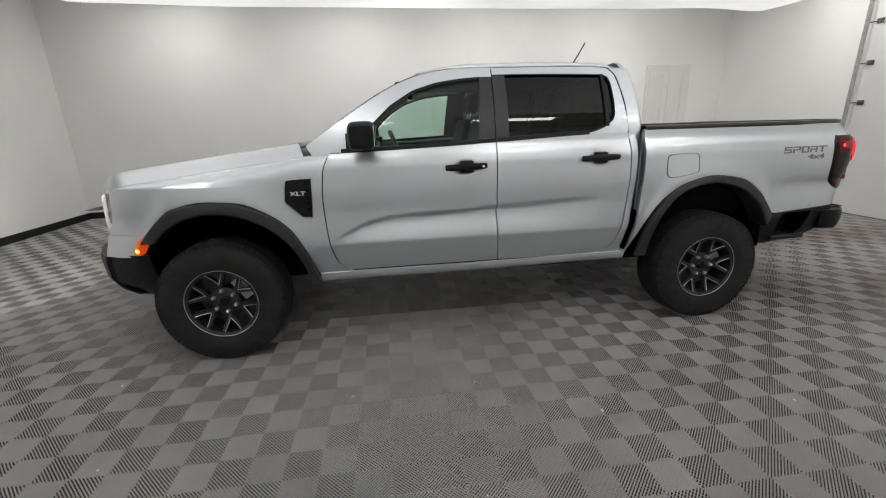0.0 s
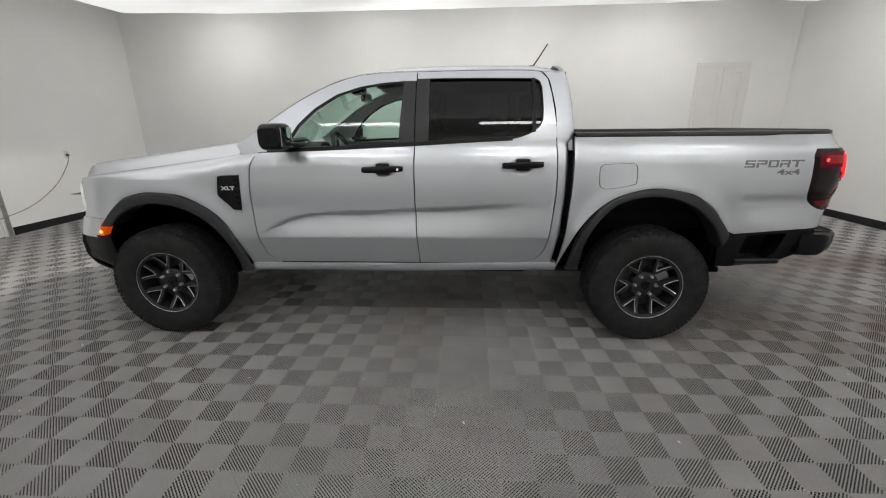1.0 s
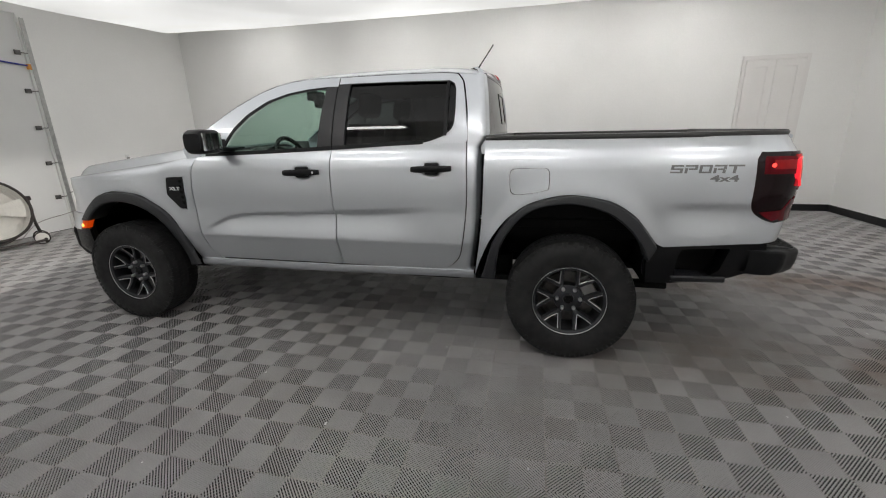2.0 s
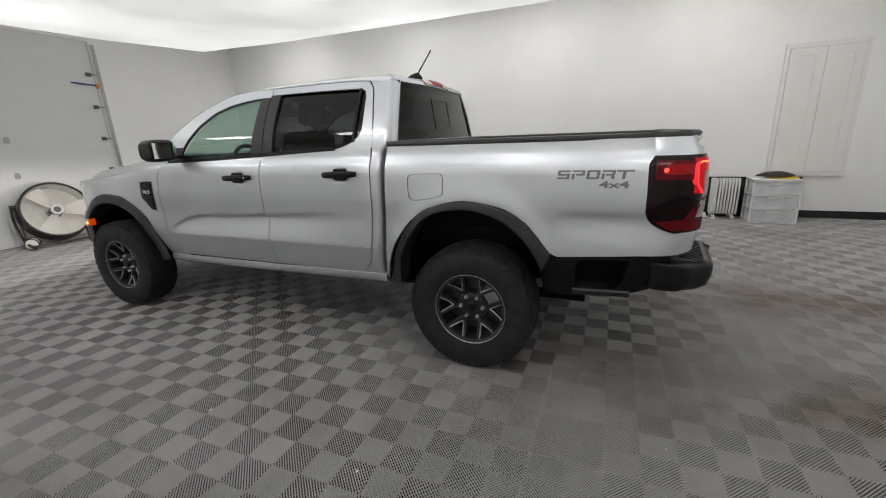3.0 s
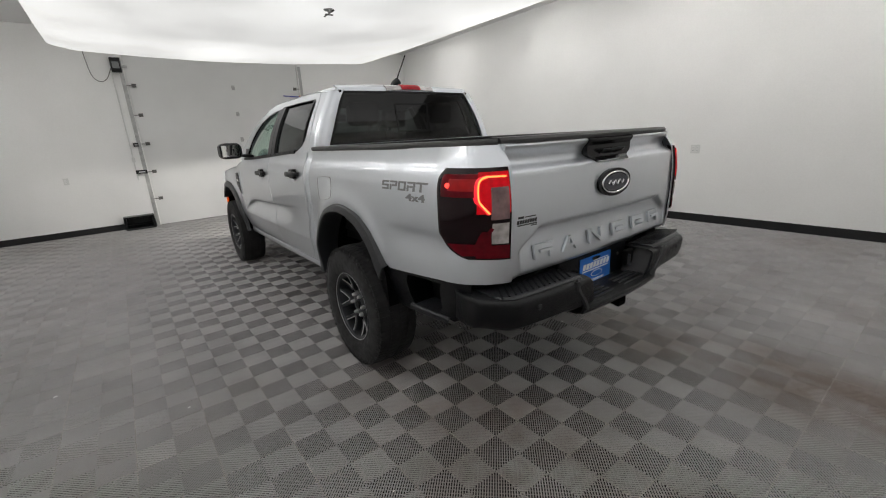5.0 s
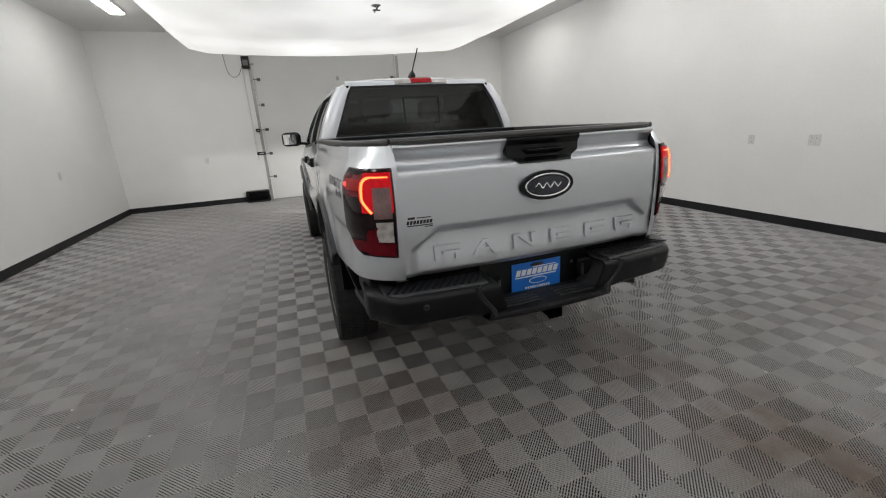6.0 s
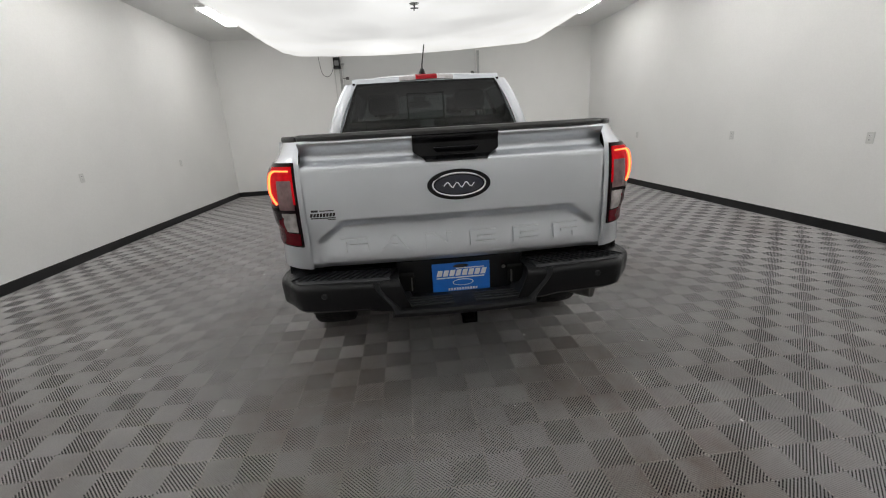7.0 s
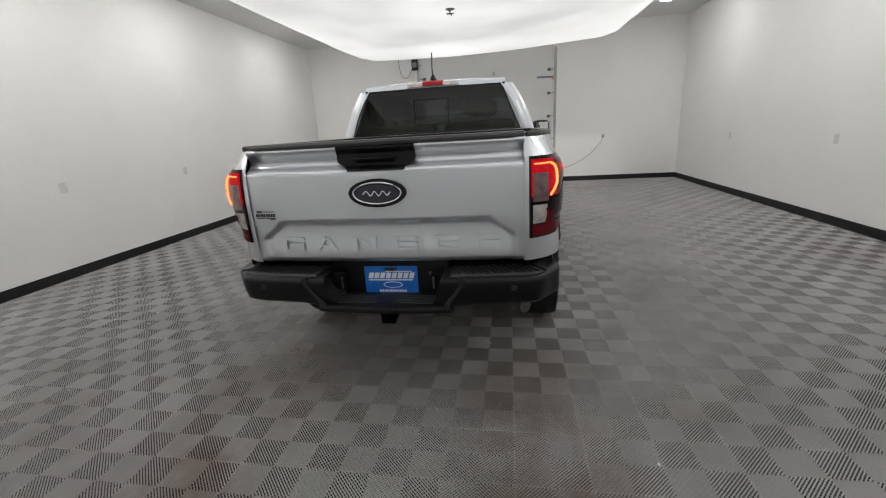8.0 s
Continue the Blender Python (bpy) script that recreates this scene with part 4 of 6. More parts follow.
def on_gate(out=0.0):
    return lambda u, v, w: Vector((tg_x(u, v) + out + w, u, v))


def plate_on(fx, outline, n, out, depth=0.004):
    """A thin plate that follows a surface x = fx(y, z): outline gives for a height share t the two side limits."""
    rows = []
    for i in range(n + 1):
        t = i / n
        y0, y1, z = outline(t)
        rows.append([(fx(y0 + (y1 - y0) * j / 24, z) + out, y0 + (y1 - y0) * j / 24, z) for j in range(25)])
    return shell(rows, (-depth, 0, 0))


def trap(t):
    z = 1.232 + (1.346 - 1.232) * t
    half = 0.188 - 0.052 * (1 - step(0.0, 0.42, t))
    return -half, half, z


bez = part("handle_bezel", plate_on(lambda y, z: max(tg_x(y, z), 4.416), trap, 20, 0.010, 0.03), GLOSS_BLACK, tailgate, "gloss black handle bezel", sharp=40)
part("gate_handle", shell([[(4.452 - 0.02 * k, y * (1 - 0.12 * k), 1.287 - 0.014 * k) for y in [-0.098 + 0.196 * j / 10 for j in range(11)]] for k in range(4)], (-0.006, 0, -0.006)), PLASTIC, bez, "black pull handle", bevel=0.003)
part("keyhole_line", box(4.449, 4.4535, -0.10, 0.10, 1.2875, 1.2905), RIM, bez)

# oval badge: chrome ring on a black base, dark enamel and a plain pale stroke
def oval(rx, rz, cx, cz, out, n=48):
    return [[(tg_x(cx, cz) + out - 0.05 * (q * math.cos(a) * rx) ** 2, cx + q * rx * math.cos(a), cz + q * rz * math.sin(a)) for a in [2 * math.pi * k / n for k in range(n)]] for q in (1, 0.75, 0.4, 0.02)]


emb = part("oval_badge", shell(oval(0.140, 0.067, 0.003, 1.128, 0.016), (-0.02, 0, 0), True), GLOSS_BLACK, tailgate, "black oval badge with chrome ring", sharp=40)
ring = []
for q, dx in ((0.915, 0.0172), (0.895, 0.0215), (0.865, 0.0215), (0.835, 0.0172)):
    ring.append([(tg_x(0, 1.128) + dx, 0.003 + q * 0.132 * math.cos(a), 1.128 + (q * 0.132 - 0.066) * math.sin(a)) for a in [2 * math.pi * k / 64 for k in range(64)]])
part("chrome_ring", shell(ring, (-0.004, 0, 0), True), CHROME, emb, sharp=60)
part("enamel", shell(oval(0.106, 0.041, 0.003, 1.128, 0.0175), (-0.006, 0, 0), True), NAVY, emb, sharp=40)
pts = [(-0.068, -0.004), (-0.05, 0.010), (-0.03, -0.012), (-0.01, 0.009), (0.01, -0.012), (0.03, 0.009), (0.05, -0.010), (0.068, 0.006)]
part("pale_stroke", tube([(tg_x(0, 1.128) + 0.0185, 0.003 + y, 1.128 + z) for y, z in [(p.x, p.y) for p in spline([(a, b, 0) for a, b in pts], 70)]], 0.0042, 6), CHROME, emb)

# raised plain letter-like bars across the swage
for y0, kind_ in ((-0.545, "r"), (-0.362, "a"), (-0.158, "n"), (0.048, "b"), (0.252, "b"), (0.448, "r")):
    bars = []
    w, h, z0 = 0.122, 0.066, 0.842

    def plate_from(q):
        rows = [[(tg_x(y, z) + 0.0165, y, z) for (y, z) in [((a[0] + (b[0] - a[0]) * k / 6) * w + y0, (a[1] + (b[1] - a[1]) * k / 6) * h + z0) for k in range(7)]] for a, b in q]
        return shell(rows, (-0.012, 0, 0))
    th = 0.2
    if kind_ == "a":
        bars += [plate_from([((0, 0), (0.42, 1)), ((0.2, 0), (0.56, 1))]), plate_from([((0.44, 1), (0.8, 0)), ((0.58, 1), (1, 0))]), plate_from([((0.28, 0.30), (0.72, 0.30)), ((0.3, 0.46), (0.7, 0.46))])]
    elif kind_ == "n":
        bars += [plate_from([((0, 0), (0, 1)), ((th, 0), (th, 1))]), plate_from([((1 - th, 0), (1 - th, 1)), ((1, 0), (1, 1))]), plate_from([((0.1, 1), (0.78, 0)), ((0.3, 1), (0.98, 0))])]
    else:
        bars += [plate_from([((0, 0.8), (1, 0.8)), ((0, 1), (1, 1))]), plate_from([((0.3, 0.40), (1, 0.40)), ((0.3, 0.58), (1, 0.58))]), plate_from([((0.0, 0.0), (0.0, 0.8)), ((th, 0.0), (th, 0.8))])]
        bars += [plate_from([((0.2, 0.0), (1, 0.0)), ((0.2, 0.19), (1, 0.19))])] if kind_ == "b" else [plate_from([((0.78, 0.0), (0.78, 0.4)), ((1.0, 0.0), (1.0, 0.4))])]
    part("raised_mark", joined(*bars), PAINT_EMBOSS, tailgate, "raised silver mark pressed into the tailgate", sharp=30)

for y0, y1, z0, z1 in ((-0.655, -0.625, 1.043, 1.052), (-0.618, -0.555, 1.0455, 1.0495), (-0.66, -0.55, 1.013, 1.0175), (-0.585, -0.55, 1.006, 1.010)):
    part("decal_bar", plate_on(tg_x, lambda t: (y0, y1, z0 + (z1 - z0) * t), 3, 0.0015, 0.003), BLACK_MARK, tailgate)
for k in range(8):
    yy = -0.663 + 0.0142 * k
    part("decal_bar", plate_on(tg_x, lambda t: (yy + 0.004 * t, yy + 0.0105 + 0.004 * t, 1.0215 + 0.0155 * t), 3, 0.0015, 0.003), BLACK_MARK, tailgate)


# tail lamps
GLOW_RED = material("glowing_red_lens", (0.18, 0.001, 0.004), 0.2, 0, glow=0.09, glow_color=(1, 0.006, 0.015), vary=0.3, scale=40, spec=0.2)


def tail_lamp(s):
    def lp(t, z, out):
        x, y = rear_corner(t, z)
        x2, y2 = rear_corner(min(t + 0.02, 1), z)
        x1, y1 = rear_corner(max(t - 0.02, 0), z)
        d = Vector((x2 - x1, y2 - y1))
        nrm = Vector((-d.y, d.x)).normalized() * -1
        if nrm.x + nrm.y < 0:
            nrm = -nrm
        return P(s, x + nrm.x * out, y + nrm.y * out, z)

    def t_front(z):
        return crv((0.885, 0.50), (0.905, 0.36), (0.965, 0.11), (1.0, 0.07), (1.22, 0.055), (1.262, 0.11))(z)

    def patch(za, zb, ta, tb, out, depth=0.012, n=14, m=26):
        rows = []
        for i in range(n + 1):
            z = za + (zb - za) * i / n
            a = ta(z) if callable(ta) else ta
            b = tb(z) if callable(tb) else tb
            rows.append([lp(a + (b - a) * j / m, z - 0.02 * step(0.6, 0.0, a + (b - a) * j / m) * step(1.0, 0.90, z), out) for j in range(m + 1)])
        return shell(rows, (-depth * 0.8, -s * depth * 0.5, 0))

    lamp = part("tail_lamp", patch(0.888, 1.262, t_front, 0.985, 0.010, 0.03, 30), LENS_SMOKE, truck, "smoked red tail lamp, its bar lit", sharp=50)
    part("red_lens", patch(1.150, 1.240, lambda z: t_front(z) + 0.05, 0.62, 0.014), LENS_RED, lamp, "red side lens", sharp=50)
    part("red_lens", patch(0.905, 0.955, lambda z: t_front(z) + 0.05, 0.62, 0.014), LENS_RED, lamp, sharp=50)

    def stroke(name, path, half, out, mat, label="", n=60):
        """A band of one width along a line on the lamp's face."""
        pts = [Vector(p) for p in even([(a, b, 0) for a, b in path], n)]
        rows = []
        for k, p in enumerate(pts):
            q = pts[min(k + 1, n - 1)] - pts[max(k - 1, 0)]
            sp = (Vector(rear_corner(min(p.x + 0.01, 1), 1.2)) - Vector(rear_corner(p.x - 0.01, 1.2))).length / 0.02
            d = Vector((q.x * sp, q.y))
            nn = Vector((-d.y, d.x)).normalized() * half
            rows.append([lp(p.x + nn.x * w / sp, p.y + nn.y * w, out) for w in (-1, -0.3, 0.3, 1)])
        part(name, shell(rows, (-0.006, 0, 0)), mat, lamp, label, sharp=50)
    stroke("red_strip", [(0.62, 0.960), (0.70, 0.985), (0.775, 1.025)], 0.005, 0.0152, LENS_RED)
    part("red_lens", patch(0.896, 0.952, 0.58, 0.97, 0.0145), LENS_RED, lamp, sharp=50)
    part("red_lens", patch(0.952, 1.012, lambda z: 0.56 + (z - 0.952) * 1.5, 0.762, 0.0146), LENS_RED, lamp, sharp=50)
    part("clear_lens", patch(0.958, 1.045, 0.765, 0.955, 0.015), LENS_CLEAR, lamp, "clear reversing lens", sharp=50)
    part("clear_lens", patch(1.060, 1.188, 0.745, 0.955, 0.0154), LENS_GREY, lamp, "greyish clear lens", sharp=50)
    # the lit bar: along the top, down the corner, then in towards the gate; its glow faces backwards
    line = even([(a, b, 0) for a, b in ((0.935, 1.218), (0.68, 1.220), (0.63, 1.216), (0.605, 1.205), (0.597, 1.190), (0.597, 1.152), (0.607, 1.136), (0.68, 1.108), (0.735, 1.090))], 48)
    mids = [lp(p.x, p.y, 0.012) for p in line]
    front, outer_wall, inner_wall = [], [], []
    for k, p in enumerate(mids):
        d = mids[min(k + 1, 47)] - mids[max(k - 1, 0)]
        w = Vector((0, -d.z, d.y)).normalized() * 0.0130
        x = max(p.x, lp(0.60, p.z, 0.012).x) + 0.004
        a, b = Vector((x, p.y + w.y, p.z + w.z)), Vector((x, p.y - w.y, p.z - w.z))
        front.append([a - Vector((0.0022, 0, 0)), b - Vector((0.0022, 0, 0))])
        outer_wall.append([a, a + Vector((-0.036, 0, 0))])
        inner_wall.append([b, b + Vector((-0.036, 0, 0))])
    part("lit_bar", shell(front, (-0.0008, 0, 0)), LIT_BAR, lamp, "glowing orange-red light bar", sharp=60)
    for wall in (outer_wall, inner_wall):
        part("bar_housing", shell(wall, (0, 0.0006, 0.0006)), LIT_RED, lamp, "lit red side of the light bar", sharp=60)
    c = lp(0.19, 1.195, 0.0165)
    part("lit_spot", shell([[c + Vector((0.011 * q * math.cos(a), -s * 0.003 * q * math.cos(a) + s * 0.003 * (1 - q), 0.011 * q * math.sin(a))) for a in [2 * math.pi * k / 14 for k in range(14)]] for q in (1, 0.6, 0.05)], inward(s, 0.004), True), material("lit_red_spot", (0.8, 0.02, 0.01), 0.3, 0, glow=0.9, glow_color=(1.0, 0.04, 0.03), vary=0.05), lamp)
    part("red_glow", patch(1.085, 1.247, 0.57, 0.97, 0.0148), GLOW_RED, lamp, sharp=50)
    part("lit_side", patch(1.175, 1.222, 0.20, 0.60, 0.0150), material("faintly_lit_red", (0.16, 0.002, 0.004), 0.3, 0, spec=0.2, glow=0.03, glow_color=(1, 0.02, 0.02), vary=0.2, scale=30), lamp, sharp=50)


tail_lamp(-1)
tail_lamp(1)

# rear bumper
bumper = part("rear_bumper", box(4.22, 4.34, -0.62, 0.62, 0.60, 0.74), UNDER, truck, "black rear step bumper", bevel=0.01)


def bx(y):
    return 4.552 - 0.05 * (abs(y) / 0.78) ** 2 - 0.11 * step(0.73, 0.86, abs(y))


for s in (-1, 1):
    rows = []
    ys = [0.30 + (0.845 - 0.30) * i / 24 for i in range(25)]
    for k, (dx, z) in enumerate(((-0.20, 0.728), (-0.035, 0.730), (-0.010, 0.722), (-0.001, 0.712), (0.001, 0.700), (-0.004, 0.650), (-0.018, 0.600), (-0.05, 0.578), (-0.20, 0.582))):
        row = []
        for y in ys:
            lean = 0.06 * (0.745 - z) / 0.14
            yy = y + (0.0 if y > 0.40 else lean * (0.40 - y) / 0.10 * -0.9)
            low = 0.012 * step(0.45, 0.36, y) * (1 if k >= 5 else 0)
            up = 0.012 * step(0.66, 0.845, y) * (1 if k >= 6 else 0)
            row.append(P(s, max(bx(y) + dx, 4.23), yy, z - low + up))
        # the end wraps forward along the side
        for e, wide in ((0.035, 0.853), (0.075, 0.855), (0.12, 0.850), (0.155, 0.838)):
            row.append(P(s, bx(0.845) - e + max(dx, -0.06) * 0.4, wide - 0.25 * max(0.0, -dx - 0.015) * (1 if abs(dx) < 0.1 else 0.6), z + (0.012 if k >= 6 else 0.0)))
        rows.append(row)
    part("bumper_corner", shell(rows, (-0.012, 0, 0)), PLASTIC, bumper, sharp=35)
    rows = [[P(s, bx(y) + dx, y, 0.731 + h) for y in [0.335 + 0.45 * i / 20 for i in range(21)]] for dx, h in ((-0.17, 0.0), (-0.165, 0.008), (-0.035, 0.008), (-0.025, 0.0))]
    pad = part("step_pad", shell(rows, (0, 0, -0.01)), FLARE, bumper, "ribbed black step pad", sharp=30)
    for i in range(13):
        y = 0.35 + 0.033 * i
        part("pad_rib", moved(box(-0.06, 0.06, -0.005, 0.005, 0, 0.007), Matrix.Translation((bx(y) - 0.10, s * y, 0.737)) @ pose(0, 0, 0, 0, 0, s * 35)), PLASTIC, pad, bevel=0.002)
    # the sloping inner end, stepping down to the centre
    rows = []
    for dy, dx in ((0.006, 0.0), (0.0, 0.007), (-0.018, 0.006), (-0.024, -0.010), (-0.050, -0.020), (-0.056, -0.040), (-0.085, -0.14)):
        rows.append([P(s, bx(0.4) + dx, 0.402 - 0.082 * step(0.05, 1.0, t) + dy, 0.731 - 0.160 * t) for t in [k / 14 for k in range(15)]])
    part("bumper_return", shell(rows, (-0.008, 0, 0)), FLARE, bumper, "bevelled inner end of the bumper", sharp=30)
    part("parking_sensor", moved(lathe([(0.0, 0.004), (0.010, 0.004), (0.013, 0.001), (0.014, -0.004)], 16, "x"), pose(bx(0.63) + 0.001, s * 0.63, 0.678)), FLARE, bumper, sharp=40)
    part("tow_recess", box(4.40, 4.43, *sorted((s * 0.225, s * 0.30)), 0.63, 0.72), UNDER, bumper, bevel=0.01)
    part("recess_rim", box(4.43, 4.445, *sorted((s * 0.235, s * 0.242)), 0.64, 0.70), STEEL, bumper)
rows = []
for dx, z in ((-0.17, 0.594), (-0.03, 0.592), (-0.010, 0.586), (-0.003, 0.574), (-0.014, 0.552), (-0.06, 0.540), (-0.15, 0.542)):
    rows.append([(4.565 - 0.02 * (y / 0.34) ** 2 + dx, y, z) for y in [-0.335 + 0.67 * i / 20 for i in range(21)]])
part("centre_step", shell(rows, (-0.012, 0, 0)), PLASTIC, bumper, "black centre step", sharp=35)
for k in range(4):
    for y0, y1 in ((-0.29, -0.05), (0.05, 0.29)):
        part("step_rib", box(4.425 + 0.028 * k, 4.436 + 0.028 * k, y0, y1, 0.590, 0.600), FLARE, bumper, bevel=0.003)
part("plate_recess", box(4.345, 4.372, -0.31, 0.31, 0.585, 0.765), PLASTIC, bumper, bevel=0.01)
plate = part("licence_plate", box(4.374, 4.379, -0.138, 0.146, 0.588, 0.738), BLUE_PLATE, bumper, "bright blue dealer plate with white bars", bevel=0.002)
part("plate_bolt", moved(lathe([(0.0, 0.006), (0.008, 0.005), (0.010, 0.0)], 10, "x"), pose(4.379, 0.215, 0.70)), STEEL, bumper)


def plate_bar(y0, y1, z0, z1, mat=WHITE_MARK, lean=0.0):
    v, f = box(4.3792, 4.3802, y0, y1, z0, z1)
    part("plate_bar", ([(x, y + lean * (z - z0), z) for x, y, z in v], f), mat, plate, sharp=0)


for k in range(8):
    plate_bar(-0.118 + 0.031 * k, -0.094 + 0.031 * k, 0.672, 0.703, lean=0.3)
plate_bar(-0.118, 0.118, 0.660, 0.666)
plate_bar(-0.02, 0.118, 0.708, 0.712)
part("plate_mark", moved(lathe([(0.0, 0.0012), (1.0, 0.001), (1.0, -0.001)], 28, "x"), Matrix.Translation((4.3795, 0.004, 0.722)) @ Matrix.Diagonal((1, 0.038, 0.009, 1))), NAVY, plate)
part("plate_mark", moved(lathe([(0.0, 0.0012), (1.0, 0.001), (1.0, -0.001)], 28, "x"), Matrix.Translation((4.3795, 0.012, 0.637)) @ Matrix.Diagonal((1, 0.052, 0.017, 1))), WHITE_MARK, plate)
part("plate_mark", moved(lathe([(0.0, 0.0022), (1.0, 0.002), (1.0, -0.001)], 28, "x"), Matrix.Translation((4.3795, 0.012, 0.637)) @ Matrix.Diagonal((1, 0.047, 0.0135, 1))), BLUE_PLATE, plate)
for k in range(3):
    plate_bar(-0.02 + 0.022 * k, -0.004 + 0.022 * k, 0.632, 0.643)
for k in range(11):
    plate_bar(-0.062 + 0.0135 * k, -0.053 + 0.0135 * k, 0.597, 0.609)
hitch = part("tow_receiver", shell([[(x, 0.018 + q * math.copysign(1, c) * 0.031, 0.522 + q * math.copysign(1, d) * 0.029) for c, d in ((1, 1), (-1, 1), (-1, -1), (1, -1))] for x, q in ((4.20, 1), (4.50, 1), (4.515, 1.12), (4.53, 1.12), (4.53, 0.80), (4.25, 0.78))], (0, 0, 0.0005), True), UNDER, truck, "black square tow receiver", sharp=30, bevel=0.003)
part("tow_frame", box(4.10, 4.30, -0.36, 0.36, 0.49, 0.56), UNDER, truck, bevel=0.01)

# vent badge, fuel flap, side lettering
def lettering(name, word, width, height, x, z, y, mat, parent, label, shear=0.0, weight=0.03):
    cu = bpy.data.curves.new(name, "FONT")
    cu.body, cu.size, cu.extrude, cu.shear, cu.offset = word, 1.0, 0.02, shear, weight
    tmp = bpy.data.objects.new(name, cu)
    scene.collection.objects.link(tmp)
    bpy.context.view_layer.update()
    me = bpy.data.meshes.new_from_object(tmp.evaluated_get(bpy.context.evaluated_depsgraph_get()))
    bpy.data.objects.remove(tmp)
    xs, ys = [v.co.x for v in me.vertices], [v.co.y for v in me.vertices]
    for v in me.vertices:
        u = (v.co.x - min(xs)) / (max(xs) - min(xs))
        w = (v.co.y - min(ys)) / (max(ys) - min(ys))
        px, pz = x + u * width, z + w * height
        v.co = Vector((px, -(y(px, pz) + 0.0012 + (0.0012 if v.co.z > 0 else -0.001)), pz))
    me.materials.clear()
    me.materials.append(mat)
    return part(name, me, mat, parent, label)


left_bed = [o for o in truck.children if o.name.startswith("bed_side")][0]
left_fender = [o for o in truck.children if o.name.startswith("front_fender")][0]
STROKES = {"S": [(0, .8, 1, 1), (0, .4, .22, .8), (0, .4, 1, .6), (.78, .2, 1, .4), (0, 0, 1, .2)], "P": [(0, .8, 1, 1), (.78, .4, 1, .8), (.3, .4, .78, .6), (0, 0, .22, .62)],
           "O": [(0, .8, 1, 1), (0, .2, .22, .8), (.78, .2, 1, .8), (0, 0, 1, .2)], "R": [(0, .8, 1, 1), (.78, .45, 1, .8), (.3, .38, .9, .57), (0, 0, .22, .62), (.74, 0, .98, .38)],
           "T": [(-.05, .8, 1.25, 1), (.4, 0, .64, .8)]}
bars = []
for k, ch in enumerate("SPORT"):
    for a0, b0, a1, b1 in STROKES[ch]:
        rows = []
        for b in (b0, b1):
            z = 1.156 + 0.043 * b
            rows.append([P(-1, x, bed_y(x, z) + 0.0022, z) for x in [3.745 + 0.070 * k + 0.006 * b + 0.060 * (a0 + (a1 - a0) * j / 4) for j in range(5)]])
        bars.append(shell(rows, inward(-1, 0.003)))
part("side_lettering", joined(*bars), DECAL, left_bed, "dark grey block letters on the bed side")
lettering("side_lettering", "4x4", 0.140, 0.034, 3.945, 1.112, bed_y, DECAL, left_bed, "dark grey drive mark on the bed side")
flap = [(2.894, 1.150), (2.905, 1.172), (2.936, 1.180), (3.080, 1.184), (3.108, 1.176), (3.118, 1.149), (3.117, 1.073), (3.105, 1.060), (3.052, 1.046), (2.95, 1.031), (2.915, 1.036), (2.898, 1.06)]
ro_, ri_ = spline([(x, z, 0) for x, z in flap], 60, True), None
c = Vector((3.005, 1.108, 0))
rows = [[P(-1, p.x, bed_y(p.x, p.y) + 0.0012 + bump_(t), p.y) for p in [c.lerp(q, t) for q in ro_]] for t, bump_ in ((1.012, lambda t: 0.0), (0.985, lambda t: 0.0))]
part("fuel_flap_joint", shell(rows, inward(-1, 0.004), True), GLOSS_BLACK, left_bed, "thin dark joint round the fuel flap")
vent_o = [(0.468, 1.104), (0.484, 1.120), (0.600, 1.124), (0.612, 1.112), (0.600, 0.912), (0.588, 0.898), (0.545, 0.900), (0.52, 0.925), (0.458, 0.990), (0.455, 1.01)]
for s in (-1, 1):
    ring = spline([(x, z, 0) for x, z in vent_o], 60, True)
    c = Vector((0.54, 1.03, 0))
    rows = [[P(s, p.x, S(p.x, p.y) + o, p.y) for p in [c.lerp(q, t) for q in ring]] for t, o in ((1.0, -0.004), (0.99, 0.006), (0.93, 0.007), (0.5, 0.006), (0.02, 0.006))]
    vent = part("vent_badge", shell(rows, inward(s, 0.02), True), PLASTIC, truck, "black fender vent badge", sharp=40)
    for k in range(5):
        z = 1.095 - 0.038 * k
        part("vent_slot", shell([[P(s, 0.585 - 0.015 * a, S(0.585, z) + 0.008 + 0.002 * b, z - 0.010 + 0.02 * b + 0.004 * a) for a in (-0.7, 0.7)] for b in (0, 1)], inward(s, 0.004)), UNDER, vent)
    part("vent_rim", shell([[P(s, p.x, S(p.x, p.y) + o, p.y) for p in [c.lerp(q, t) for q in ring]] for t, o in ((1.05, 0.001), (1.03, 0.006), (1.0, 0.002))], inward(s, 0.006), True), PAINT, vent, sharp=50)
    if s < 0:
        lettering("badge_lettering", "XLT", 0.092, 0.024, 0.484, 1.030, lambda x, z: S(x, z) + 0.007, WHITE_MARK, vent, "white trim letters")

# front end
rows = []
for z, dx in ((1.085, 0.02), (1.06, 0.0), (0.98, -0.012), (0.86, -0.03), (0.756, -0.055), (0.66, -0.075)):
    rows.append([(-0.85 + 0.275 * (abs(y) / 0.75) ** 2.4 + dx + 0.02, y, z) for y in [-0.70 + 1.4 * j / 24 for j in range(25)]])
part("grille", shell(rows, (0.03, 0, 0)), PLASTIC, truck, "black front grille")
for z in (0.82, 0.98):
    part("grille_bar", shell([[(-0.875 + 0.275 * (abs(y) / 0.75) ** 2.4, y, z + 0.02 * k) for y in [-0.55 + 1.1 * j / 16 for j in range(17)]] for k in (0, 1)], (0.02, 0, 0)), PAINT, truck)
rows = []
